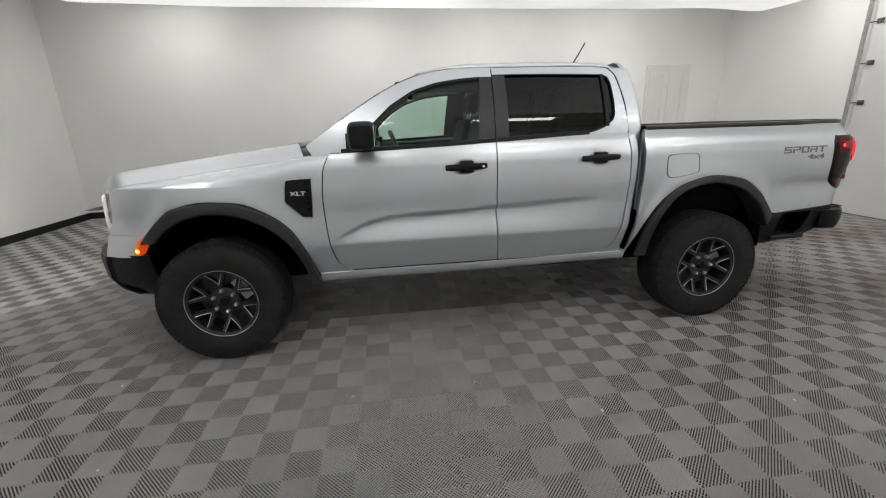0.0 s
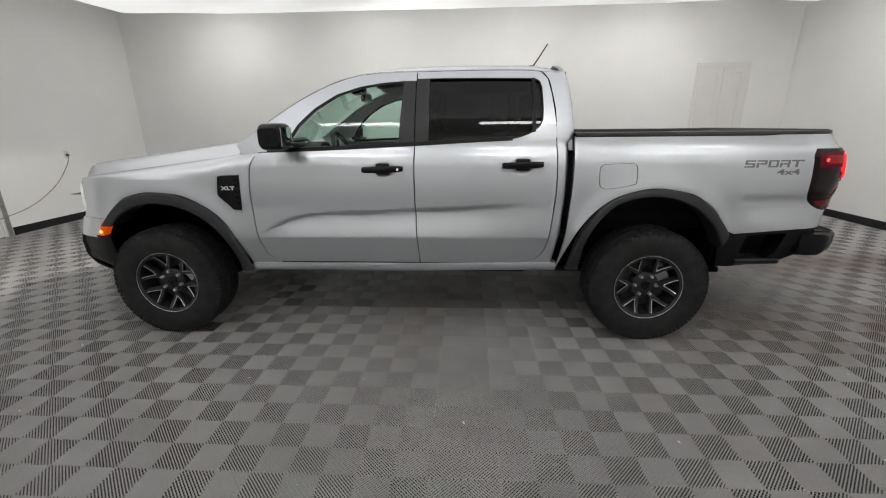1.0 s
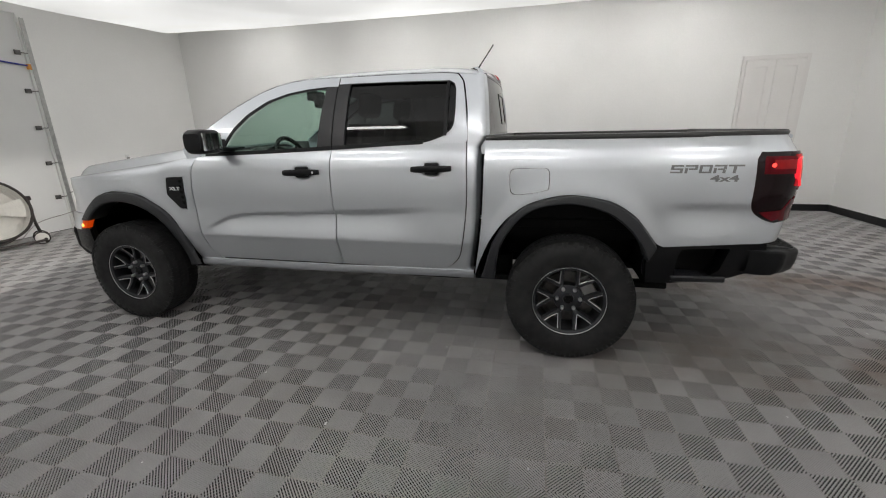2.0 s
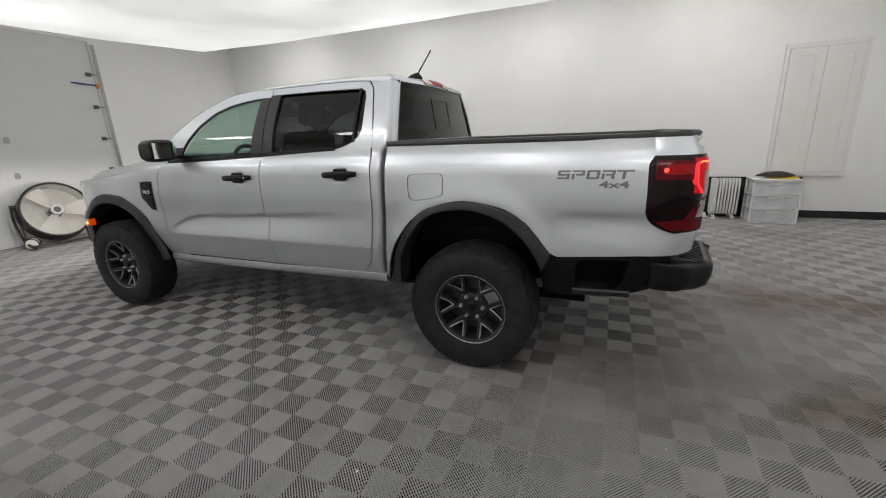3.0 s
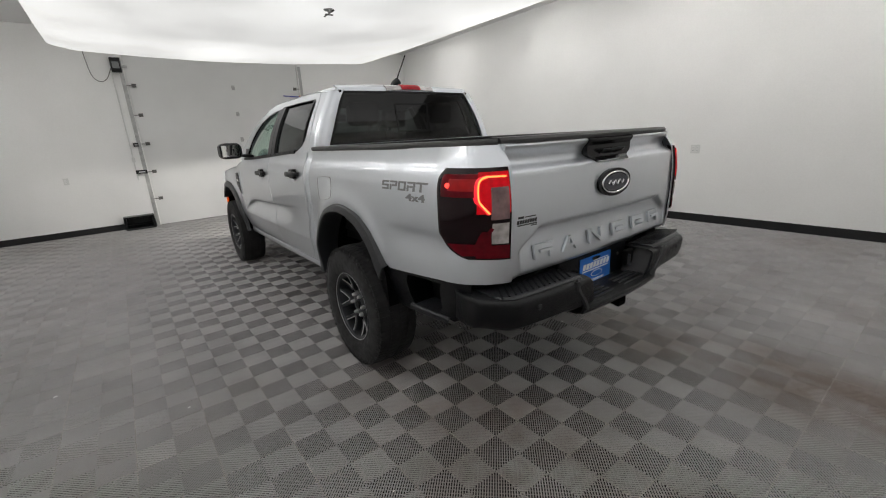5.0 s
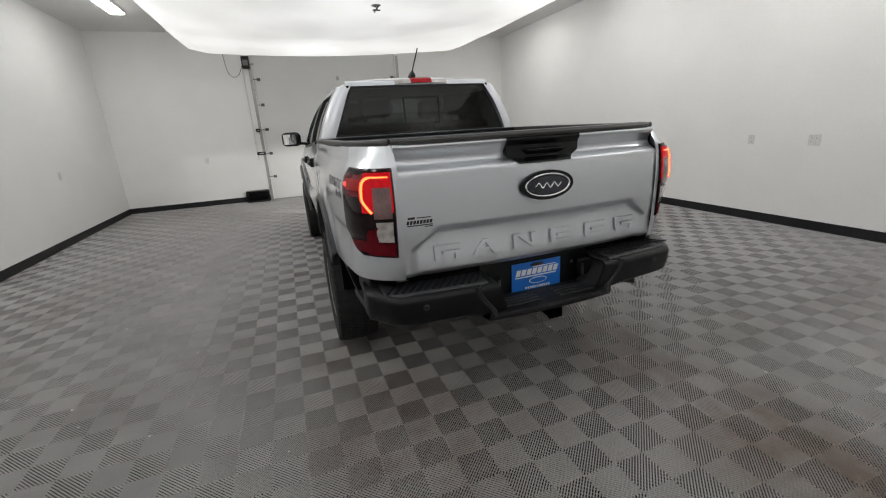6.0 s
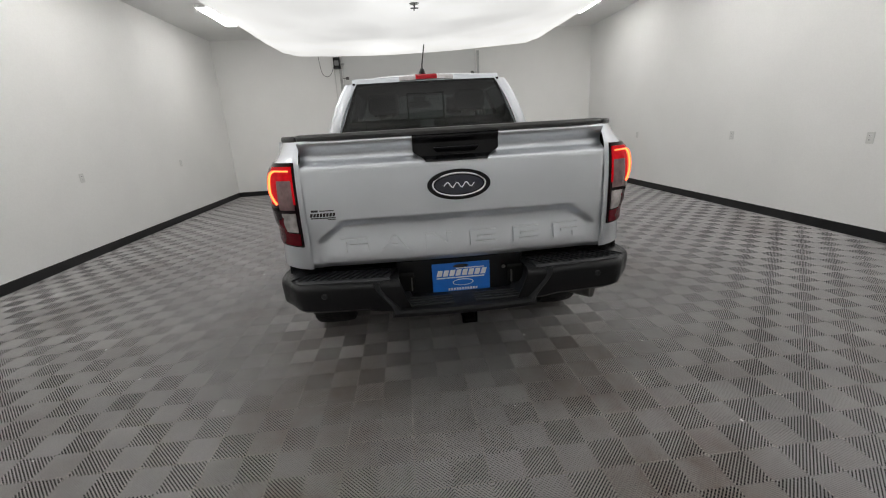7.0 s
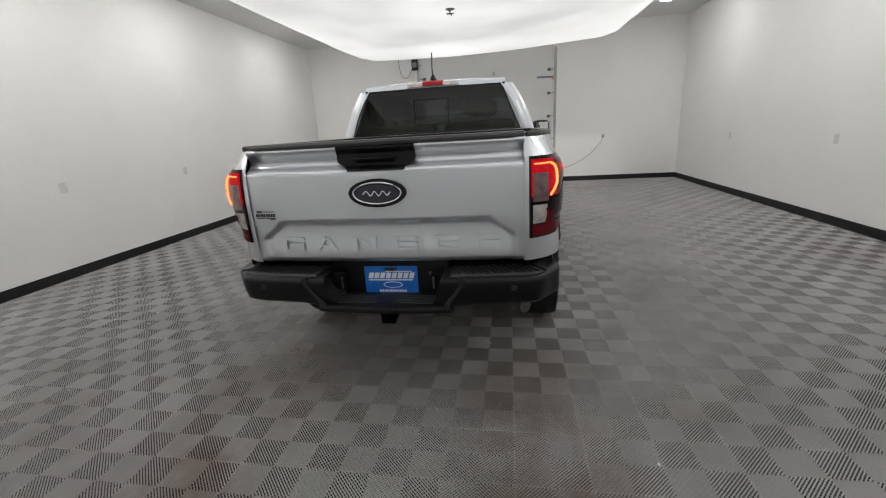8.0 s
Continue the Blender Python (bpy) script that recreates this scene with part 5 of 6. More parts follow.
for z, dx, w in ((0.70, -0.085, 0.80), (0.66, -0.095, 0.80), (0.55, -0.09, 0.795), (0.48, -0.05, 0.78), (0.43, 0.02, 0.76), (0.42, 0.15, 0.74)):
    rows.append([(-0.83 + 0.26 * (abs(u)) ** 3 + dx, u * w, z) for u in [-1 + 2 * j / 30 for j in range(31)]])
fb = part("front_bumper", shell(rows, (0.03, 0, 0)), PLASTIC, truck, "black lower front bumper", sharp=40)
for s in (-1, 1):
    # bumper cheek behind the front corner, down to the wheel arch
    rows = []
    for i in range(13):
        z = 0.44 + (0.715 - 0.44) * i / 12
        xf, xr = -0.645 + 0.15 * step(0.55, 0.43, z), -0.335 - 0.03 * step(0.5, 0.7, z)
        rows.append([P(s, xf + (xr - xf) * j / 10, 0.79 + 0.10 * math.sin(j / 10 * 1.45) - 0.03 * step(0.55, 0.43, z), z) for j in range(11)])
    part("bumper_cheek", shell(rows, inward(s, 0.02)), PLASTIC, truck, "black bumper end by the wheel arch", sharp=40)
    rows = []
    for i in range(13):
        z = 0.70 + (0.83 - 0.70) * i / 12
        rows.append([P(s, -0.658 + 0.04 * i / 12 + (0.22 + 0.02 * i / 12) * j / 10, 0.79 + 0.082 * math.sin(j / 10 * 1.45), z) for j in range(11)])
    part("bumper_corner", shell(rows, inward(s, 0.02)), PAINT, truck, sharp=50)
    mk = [(-0.450, 0.718), (-0.418, 0.795), (-0.352, 0.850), (-0.345, 0.80), (-0.385, 0.762), (-0.412, 0.715)]
    rows = []
    for k in range(5):
        t = k / 4
        a = (mk[0][0] + (mk[1][0] - mk[0][0]) * min(2 * t, 1) + (mk[2][0] - mk[1][0]) * max(2 * t - 1, 0), mk[0][1] + (mk[1][1] - mk[0][1]) * min(2 * t, 1) + (mk[2][1] - mk[1][1]) * max(2 * t - 1, 0))
        b = (mk[5][0] + (mk[4][0] - mk[5][0]) * min(2 * t, 1) + (mk[3][0] - mk[4][0]) * max(2 * t - 1, 0), mk[5][1] + (mk[4][1] - mk[5][1]) * min(2 * t, 1) + (mk[3][1] - mk[4][1]) * max(2 * t - 1, 0))
        rows.append([P(s, a[0] + (b[0] - a[0]) * j / 4, 0.882 + 0.008 * math.sin(j / 4 * 3.14), a[1] + (b[1] - a[1]) * j / 4) for j in range(5)])
    marker = part("side_marker", shell(rows, inward(s, 0.05)), LIT_AMBER, truck, "lit amber side marker lamp", sharp=50)
    part("bulb", moved(lathe([(0.0, 0.008), (0.010, 0.006), (0.014, 0.0)], 14), pose(-0.424, s * 0.886, 0.742, 0, 0, 180 if s < 0 else 0)), LIT_YELLOW, marker)
    # headlamp with a bracket-shaped daytime light, and its beam
    rows = [[P(s, -0.585 - 0.16 * (0.78 - y) / 0.30 - 0.012 * (1.10 - z) / 0.28, y, z) for y in [0.52 + 0.235 * j / 10 for j in range(11)]] for z in [0.83 + 0.24 * i / 10 for i in range(11)]]
    hl = part("headlamp", shell(rows, (0.03, 0, 0)), LENS_CLEAR, truck, "clear headlamp with a bracket-shaped light", sharp=50)
    path = [(0.60, 1.045), (0.69, 1.045), (0.725, 1.035), (0.738, 1.00), (0.740, 0.93), (0.728, 0.875), (0.69, 0.85), (0.60, 0.85)]
    part("daytime_light", tube([P(s, -0.59 - 0.16 * (0.78 - p.x) / 0.30 - 0.012 * (1.10 - p.y) / 0.28 - 0.012, p.x, p.y) for p in spline([(a, b, 0) for a, b in path], 40)], 0.010, 8), LIT_WHITE, hl, sharp=60)
    # small plate added before the lens to cut off the top of the beam
    part("beam_shade", box(-0.775, -0.695, *sorted((s * 0.555, s * 0.685)), 0.9675, 0.9705), PLASTIC, hl)
    beam = bpy.data.lights.new("headlamp_beam", "SPOT")
    beam.energy, beam.spot_size, beam.spot_blend, beam.shadow_soft_size, beam.color = HEAD_WATTS, radians(76), 0.35, 0.004, (1.0, 0.96, 0.90)
    new("headlamp_beam", beam).matrix_world = look((-0.72, 0.022 + s * 0.62, 0.966), (-4.2, 0.022 + s * 0.75, 0.70))

# door mirrors
for s in (-1, 1):
    rows = []
    for i in range(15):
        t = i / 14
        cy = 0.905 + 0.20 * t
        hz = 0.078 * (1 - 0.35 * abs(2 * t - 1) ** 5) * (1 if t > 0 else 0.85)
        dx = 0.062 * (1 - 0.35 * abs(2 * t - 1) ** 4)
        rows.append([P(s, 0.945 + dx * math.copysign(abs(math.cos(a)) ** 0.55, math.cos(a)) + (0.012 if math.cos(a) > 0 else -0.03) * t, cy, 1.362 + hz * math.copysign(abs(math.sin(a)) ** 0.55, math.sin(a))) for a in [2 * math.pi * k / 24 for k in range(24)]])
    v, f = grid(rows, True)
    f += [tuple(range(24)), tuple(reversed(range(len(v) - 24, len(v))))]
    mir = part("door_mirror", (v, f), PLASTIC, truck, "black door mirror", sharp=40)
    part("mirror_foot", shell([[P(s, 0.90 + 0.10 * a, 0.80 + 0.13 * t, 1.285 + 0.015 * t) for a in (0, 0.5, 1)] for t in (0, 0.5, 1)], (0, 0, 0.03)), PLASTIC, mir, bevel=0.008)
    part("mirror_glass", shell([[P(s, 0.947 + 0.062 * (1 - 0.35 * abs(2 * t - 1) ** 4) + 0.012 * t, 0.905 + 0.20 * t, 1.362 + 0.054 * q) for t in [0.07 + 0.86 * k / 12 for k in range(13)]] for q in (-1, 0, 1)], (-0.004, 0, 0)), MIRROR_GLASS, mir, "silvered mirror glass")

# chassis
part("frame_rail", joined(*[box(x0, x1, y, y + 0.12, z, z + 0.14) for x0, x1, z in ((-0.6, 2.9, 0.40), (2.88, 4.25, 0.56)) for y in (-0.50, 0.38)]), UNDER, truck, bevel=0.01)
part("cab_floor", box(0.55, 2.70, -0.78, 0.78, 0.47, 0.52), UNDER, truck, bevel=0.01)
part("engine_block", box(-0.50, 0.55, -0.40, 0.40, 0.35, 1.08), UNDER, truck, bevel=0.03)
part("bed_underside", box(2.72, 4.30, -0.72, 0.72, 0.74, 0.80), UNDER, truck)
for x in (0.0, 3.27):
    part("axle", tube([(x, -0.76, 0.385), (x, 0.76, 0.385)], 0.05, 12), UNDER, truck)
part("differential", lathe([(0.0, -0.15), (0.10, -0.13), (0.16, -0.04), (0.16, 0.04), (0.10, 0.13), (0.0, 0.15)], 20, "y"), UNDER, truck, at=pose(3.27, 0, 0.385))
part("exhaust_pipe", tube(spline([(1.2, 0.42, 0.40), (3.0, 0.45, 0.40), (3.5, 0.55, 0.55), (4.0, 0.56, 0.50), (4.22, 0.60, 0.505)], 24), 0.030, 10), STEEL, truck)
part("exhaust_tip", tube([(4.18, 0.57, 0.505), (4.25, 0.61, 0.507), (4.345, 0.690, 0.510), (4.340, 0.686, 0.510), (4.28, 0.63, 0.508)], [0.031, 0.034, 0.036, 0.032, 0.031], 18, False), STEEL, truck, "dull steel exhaust tip")
part("spare_wheel", lathe([(0.2, 0.40), (0.36, 0.40), (0.385, 0.45), (0.385, 0.58), (0.36, 0.63), (0.2, 0.63)], 32, "z"), RUBBER, truck, at=pose(3.95 - 0.05, 0, 0.02))
part("transmission", tube([(0.5, 0, 0.42), (1.3, 0, 0.42), (1.6, 0, 0.42), (3.2, 0, 0.40)], [0.15, 0.13, 0.045, 0.045], 12), UNDER, truck)


# guessed lower masses, tank to skid plate, added to block light under the truck
part("fuel_tank", box(1.45, 2.55, -0.52, -0.20, 0.33, 0.46), UNDER, truck, bevel=0.04)
part("transfer_case", box(1.00, 1.50, -0.18, 0.25, 0.27, 0.50), UNDER, truck, bevel=0.04)
part("silencer", tube([(1.75, 0.42, 0.36), (1.80, 0.42, 0.36), (2.55, 0.42, 0.36), (2.60, 0.42, 0.36)], [0.05, 0.10, 0.10, 0.05], 16), UNDER, truck)
part("skid_plate", box(-0.50, 0.20, -0.38, 0.38, 0.26, 0.32), UNDER, truck, bevel=0.02)
for y in (-0.56, 0.56):
    part("leaf_spring", box(2.65, 3.90, y - 0.04, y + 0.04, 0.38, 0.42), UNDER, truck, bevel=0.008)

# cabin
def rounded(x0, x1, y0, y1, z0, z1, name, mat, parent, bevel, label="", at=None):
    return part(name, box(x0, x1, y0, y1, z0, z1), mat, parent, label, 35, bevel, at)


def seat(y, x, wide=0.50):
    cush = rounded(x - 0.05, x + 0.50, y - wide / 2, y + wide / 2, 0.72, 0.88, "seat", SEAT, truck, 0.05, "dark cloth seat")
    part("backrest", moved(box(-0.07, 0.07, -wide / 2, wide / 2, 0, 0.62), pose(x + 0.50, y, 0.85, 0, 14, 0)), SEAT, cush, bevel=0.05)
    part("headrest", moved(box(-0.05, 0.05, -0.13, 0.13, 0.0, 0.17), pose(x + 0.665, y, 1.50, 0, 10, 0)), SEAT, cush, bevel=0.04)
    part("headrest_posts", joined(tube([(x + 0.645, y - 0.06, 1.40), (x + 0.665, y - 0.06, 1.53)], 0.007), tube([(x + 0.645, y + 0.06, 1.40), (x + 0.665, y + 0.06, 1.53)], 0.007)), CHROME, cush)
    return cush


seat(-0.37, 1.16)
seat(0.37, 1.16)
seat(-0.36, 1.92, 0.62)
seat(0.36, 1.92, 0.62)
rows = []
for x, z in ((0.62, 1.22), (0.80, 1.265), (0.98, 1.25), (1.03, 1.19), (1.03, 1.0), (0.95, 0.80)):
    rows.append([(x, y, z + 0.012 * math.cos(y * 4)) for y in [-0.74 + 1.48 * j / 20 for j in range(21)]])
dash = part("dashboard", shell(rows, (-0.05, 0, -0.02)), DASH, truck, "black dashboard", sharp=40)
part("instrument_hood", shell([[(0.90 + 0.12 * t, -0.37 + 0.16 * u, 1.262 + 0.05 * (1 - u * u)) for u in [-1 + 0.25 * k for k in range(9)]] for t in (0, 0.5, 1)], (0, 0, -0.015)), DASH, dash, sharp=50)
part("centre_screen", moved(box(-0.012, 0.012, -0.105, 0.105, -0.14, 0.14), pose(1.045, 0.0, 1.20, 0, -8, 0)), SCREEN, dash, "dark upright touch screen", bevel=0.008)
rim_path = [(0.0, 0.185 * math.cos(a), 0.185 * math.sin(a)) for a in [2 * math.pi * k / 40 for k in range(41)]]
wheel_m = pose(1.175, -0.37, 1.20, 0, -24, 0)
steer = part("steering_wheel", moved(joined(tube(rim_path, 0.016, 10, False), box(-0.02, 0.02, -0.175, 0.175, -0.025, 0.025), box(-0.02, 0.02, -0.025, 0.025, -0.175, 0.0)), wheel_m), DASH, truck, "black steering wheel", sharp=50)
part("airbag_cover", moved(box(-0.03, 0.045, -0.075, 0.075, -0.06, 0.06), wheel_m), DASH, steer, bevel=0.02)
part("steering_column", tube([(1.0, -0.37, 1.12), (1.17, -0.37, 1.20)], 0.04, 12), DASH, steer)
rv = part("rear_view_mirror", box(1.25, 1.285, -0.125, 0.125, 1.60, 1.675), GLOSS_BLACK, truck, "black rear view mirror", bevel=0.015)
part("mirror_stalk", tube([(1.262, 0, 1.66), (1.24, 0, 1.73)], 0.012), GLOSS_BLACK, rv)
part("camera_pod", box(1.16, 1.26, -0.07, 0.07, 1.66, 1.735), GLOSS_BLACK, rv, bevel=0.015)
for s in (-1, 1):
    part("door_lining", box(0.75, 2.60, *sorted((s * 0.76, s * 0.80)), 0.56, 1.27), DASH, truck, "black door lining", bevel=0.02)


# wheels
def wheel_meshes():
    m = {}
    prof = [(0.208, 0.085), (0.218, 0.112), (0.255, 0.127), (0.300, 0.132), (0.340, 0.126), (0.364, 0.116), (0.377, 0.104), (0.382, 0.088), (0.3825, 0.0),
            (0.382, -0.088), (0.377, -0.104), (0.364, -0.116), (0.340, -0.126), (0.300, -0.132), (0.262, -0.127), (0.218, -0.112), (0.208, -0.085)]
    blocks = []
    n = 78
    for k in range(n):
        a = 2 * math.pi * k / n
        for lane, (y0, y1, shift) in enumerate(((0.062, 0.118, 0.0), (0.015, 0.055, 0.5), (-0.055, -0.015, 0.2), (-0.118, -0.062, 0.7))):
            b = a + shift * 2 * math.pi / n
            da = 2 * math.pi / n * (0.41 if lane in (0, 3) else 0.40)
            out = 0.3865
            pts = []
            for r0 in (0.372, out):
                for yy in (y0, y1):
                    edge = abs(yy) > 0.11
                    r = (r0 - 0.008 if edge and r0 == out else r0 - (0.012 if edge else 0))
                    for sgn in (-1, 1):
                        sk = 0.12 * (yy - (y0 + y1) / 2) / 0.05 * da
                        pts.append((r * math.cos(b + sgn * da + sk), yy, r * math.sin(b + sgn * da + sk)))
            blocks.append((pts, [(4, 5, 7, 6), (0, 4, 6, 2), (1, 3, 7, 5), (0, 1, 5, 4), (2, 6, 7, 3)]))
        # shoulder lugs on the side wall
        if k % 2 == 0:
            for y in (0.117, -0.117):
                pts = []
                for r, o in ((0.345, 0.006), (0.374, -0.008)):
                    for sgn in (-1, 1):
                        for lift in (0, 0.003):
                            pts.append((r * math.cos(a + sgn * 0.03), y + math.copysign(o + lift, y), r * math.sin(a + sgn * 0.03)))
                blocks.append((pts, [(1, 3, 7, 5), (0, 1, 5, 4), (2, 6, 7, 3), (0, 2, 3, 1), (4, 5, 7, 6)]))
    v, f = lathe(prof, 96)
    big = joined((v, f), *blocks)
    me = bpy.data.meshes.new("tyre")
    me.from_pydata(big[0], [], big[1])
    me.materials.append(RUBBER)
    me.polygons.foreach_set("use_smooth", [True] * len(me.polygons))
    me.set_sharp_from_angle(angle=radians(35))
    m["tyre"] = me
    m["rim"] = mesh_of("rim", lathe([(0.236, 0.112), (0.232, 0.117), (0.226, 0.115), (0.212, 0.108), (0.209, 0.10), (0.208, 0.06), (0.200, -0.02), (0.205, -0.10), (0.228, -0.11)], 72), RIM)
    m["lip"] = mesh_of("rim_lip", lathe([(0.2262, 0.1130), (0.2285, 0.1165), (0.2300, 0.1172), (0.2325, 0.1160)], 72), BRIGHT)
    m["brake"] = mesh_of("brake_disc", joined(lathe([(0.05, -0.005), (0.155, -0.005), (0.155, -0.03), (0.05, -0.03)], 48), lathe([(0.0, -0.025), (0.2, -0.035), (0.2, -0.045), (0.0, -0.045)], 32)), STEEL)
    m["caliper"] = mesh_of("brake_caliper", box(0.09, 0.165, -0.04, 0.03, -0.07, 0.07), GALV)
    m["hub"] = mesh_of("wheel_hub", lathe([(0.0, 0.068), (0.034, 0.068), (0.036, 0.062), (0.084, 0.061), (0.092, 0.057), (0.096, 0.045), (0.096, 0.0)], 48), RIM)
    m["cap"] = mesh_of("centre_cap", lathe([(0.0, 0.076), (0.026, 0.075), (0.031, 0.071), (0.032, 0.064)], 32), GLOSS_BLACK)
    m["nut"] = mesh_of("wheel_nut", lathe([(0.0, 0.030), (0.005, 0.029), (0.009, 0.026), (0.0115, 0.019), (0.012, 0.0)], 12), BRIGHT)

    def arm(r0, a0, r1, a1, w0, w1, y0, y1):
        p, q = Vector((r0 * math.cos(a0), r0 * math.sin(a0))), Vector((r1 * math.cos(a1), r1 * math.sin(a1)))
        d = (q - p).normalized()
        nn = Vector((-d.y, d.x))
        face, edge = [], []
        for t in (0, 0.35, 0.7, 1.0):
            c = p.lerp(q, t)
            w = w0 + (w1 - w0) * t
            y = y0 + (y1 - y0) * t - 0.010 * math.sin(math.pi * t)
            face.append([(c.x + nn.x * k * w, y + (0 if abs(k) < 1 else -0.007) if dy == 0 else y - 0.035, c.y + nn.y * k * w) for k, dy in ((-1, 1), (-1, 0), (-0.72, 0), (0.72, 0), (1, 0), (1, 1))])
            for sgn in (-1, 1):
                edge.append((sgn, (c.x + nn.x * sgn * w * 0.92, y - 0.0015, c.y + nn.y * sgn * w * 0.92)))
        v, f = grid(face)
        return (v, f), [[e[1] for e in edge if e[0] == sgn] for sgn in (-1, 1)]
    # bright tubes along the arms' polished edges put in the highlights of their lit bevels
    spoke, edges = [], []
    for sgn in (-1, 1):
        b, e2 = arm(0.106, sgn * 0.05, 0.227, sgn * 0.315, 0.0132, 0.0110, 0.070, 0.108)
        spoke += [b]
        edges += [tube([Vector(p).lerp(Vector(q), 0.22) if k == 0 else Vector(p) for k, (p, q) in enumerate(zip(e2[(1 - sgn) // 2], e2[(1 - sgn) // 2][1:] + [e2[(1 - sgn) // 2][-1]]))], 0.0034, 6)]
    spoke.append(arm(0.060, 0.0, 0.120, 0.0, 0.019, 0.0125, 0.060, 0.074)[0])
    m["spoke"] = mesh_of("spoke", joined(*spoke), RIM)
    m["edge"] = mesh_of("spoke_edge", joined(*edges), BRIGHT)
    for key in ("rim", "lip", "hub", "cap", "spoke", "edge"):
        m[key].transform(Matrix.Diagonal((0.945, 1, 0.945, 1)))
    return m


WM = wheel_meshes()


def wheel(x, s, spin):
    hub = new("wheel", WM["tyre"])
    hub.parent = truck
    hub.matrix_local = pose(x, s * 0.812, 0.386, 0, 0, 180 if s < 0 else 0) @ pose(0, 0, 0, 0, spin, 0)
    hub["label"] = "dark six-spoke alloy wheel with an all-terrain tyre"
    for key in ("rim", "lip", "brake", "hub", "cap"):
        part(WM[key].name, WM[key], None, hub)
    part("brake_caliper", WM["caliper"], None, hub, at=pose(0, 0, 0, 0, (212 if s < 0 else -32) - spin, 0))
    for k in range(6):
        part("spoke", WM["spoke"], None, hub, at=pose(0, 0, 0, 0, 60 * k, 0))
        part("spoke_edge", WM["edge"], None, hub, at=pose(0, 0, 0, 0, 60 * k, 0))
        a = radians(60 * k)
        part("wheel_nut", WM["nut"], None, hub, at=pose(0.069 * math.cos(a), 0.058, 0.069 * math.sin(a)))


wheel(0.0, -1, 38)
wheel(3.27, -1, 0)
wheel(0.0, 1, 10)
wheel(3.27, 1, 25)

# ---- things along the walls ----
def outlet(m, wide=0.075, high=0.115):
    o = thing("wall_outlet", m, "white plastic outlet plate on the white wall", "outlet", "outlets along the walls")
    part("cover_plate", box(-wide / 2, wide / 2, -0.006, 0, -high / 2, high / 2), OUTLET_WHITE, o, bevel=0.003)
    n = 1 if wide < 0.1 else 2
    for k in range(n):
        xc = (k - (n - 1) / 2) * 0.05
        for z in (-0.022, 0.022):
            part("socket", box(xc - 0.016, xc + 0.016, -0.009, -0.0045, z - 0.014, z + 0.014), WHITE_PLASTIC, o, bevel=0.003)
            part("slot", joined(box(xc - 0.008, xc - 0.005, -0.0095, -0.0085, z - 0.005, z + 0.006), box(xc + 0.005, xc + 0.008, -0.0095, -0.0085, z - 0.005, z + 0.006)), BLACK_MARK, o)
    return o


single = outlet(pose(-1.95, Y1, 1.0))
for x in (0.54, 2.37):
    copy_thing(single, pose(x, Y1, 1.02))
for x in (-1.87, 0.57, 2.40):
    copy_thing(single, pose(x, Y0, 1.01, 0, 0, 180))
copy_thing(single, pose(X0, -2.69, 0.98, 0, 0, 90))
copy_thing(single, pose(X0, 2.86, 1.04, 0, 0, 90))
copy_thing(single, pose(X1, 3.38, 0.98, 0, 0, -90))
double = outlet(pose(3.06, Y1, 1.02), 0.12, 0.12)
copy_thing(double, pose(5.24, Y1, 1.02))

# paired panel doors of a shallow wall cupboard
cup = thing("wall_cupboard", pose(6.59, Y1, 0.68), "shut white wall cupboard with two panelled doors", "cupboard")
CW, CH = 0.41, 1.68
part("surround", joined(box(-CW - 0.05, -CW, -0.022, 0, -0.06, CH + 0.06), box(CW, CW + 0.05, -0.022, 0, -0.06, CH + 0.06),
                        box(-CW, CW, -0.022, 0, CH, CH + 0.06), box(-CW - 0.02, CW + 0.02, -0.05, 0, -0.06, 0)), CAB_WHITE, cup, bevel=0.003)
for s in (-1, 1):
    xa, xb = sorted((s * 0.002, s * (CW - 0.003)))
    f = 0.105
    leaf = part("door", joined(box(xa, xa + f, -0.03, -0.004, 0.004, CH - 0.004), box(xb - f, xb, -0.03, -0.004, 0.004, CH - 0.004),
                               box(xa + f, xb - f, -0.03, -0.004, 0.004, f), box(xa + f, xb - f, -0.03, -0.004, CH - f, CH - 0.004)), CAB_WHITE, cup, bevel=0.003)
    part("door_panel", box(xa + f, xb - f, -0.016, -0.006, f, CH - f), CAB_WHITE, leaf)

board = thing("black_board", pose(5.955, Y1 - 0.012, 0.0) @ pose(0, 0, 0, 5, 0, 0), "thin black board leaning against the white wall", "board")
part("panel", box(-0.60, 0.60, -0.07, -0.055, 0.0, 0.625), BLACK_BOARD, board, bevel=0.004)

# oil-filled radiator
rad = thing("oil_heater", pose(5.60, 4.32, 0.0), "cream oil-filled radiator heater on small wheels", "heater")
for k in range(7):
    x = -0.070 + 0.040 * k
    rows = []
    for q, t in ((1.0, 0.006), (0.97, 0.012), (0.6, 0.010), (0.2, 0.013), (0.02, 0.013)):
        ring = []
        for a in [2 * math.pi * j / 32 for j in range(32)]:
            cy, cz = math.copysign(abs(math.cos(a)) ** 0.4, math.cos(a)), math.copysign(abs(math.sin(a)) ** 0.3, math.sin(a))
            ring.append((x + t, 0.07 * q * cy, 0.335 + 0.275 * q * cz))
        rows.append(ring)
    mirrored = [[(2 * x - p[0], p[1], p[2]) for p in r] for r in rows]
    v1, v2 = grid(rows, True), grid(mirrored, True)
    rim = grid([rows[0], mirrored[0]], True)
    part("fin", joined(v1, v2, rim), HEATER, rad, sharp=40)
part("control_box", box(-0.175, -0.095, -0.078, 0.078, 0.07, 0.605), HEATER, rad, bevel=0.016)
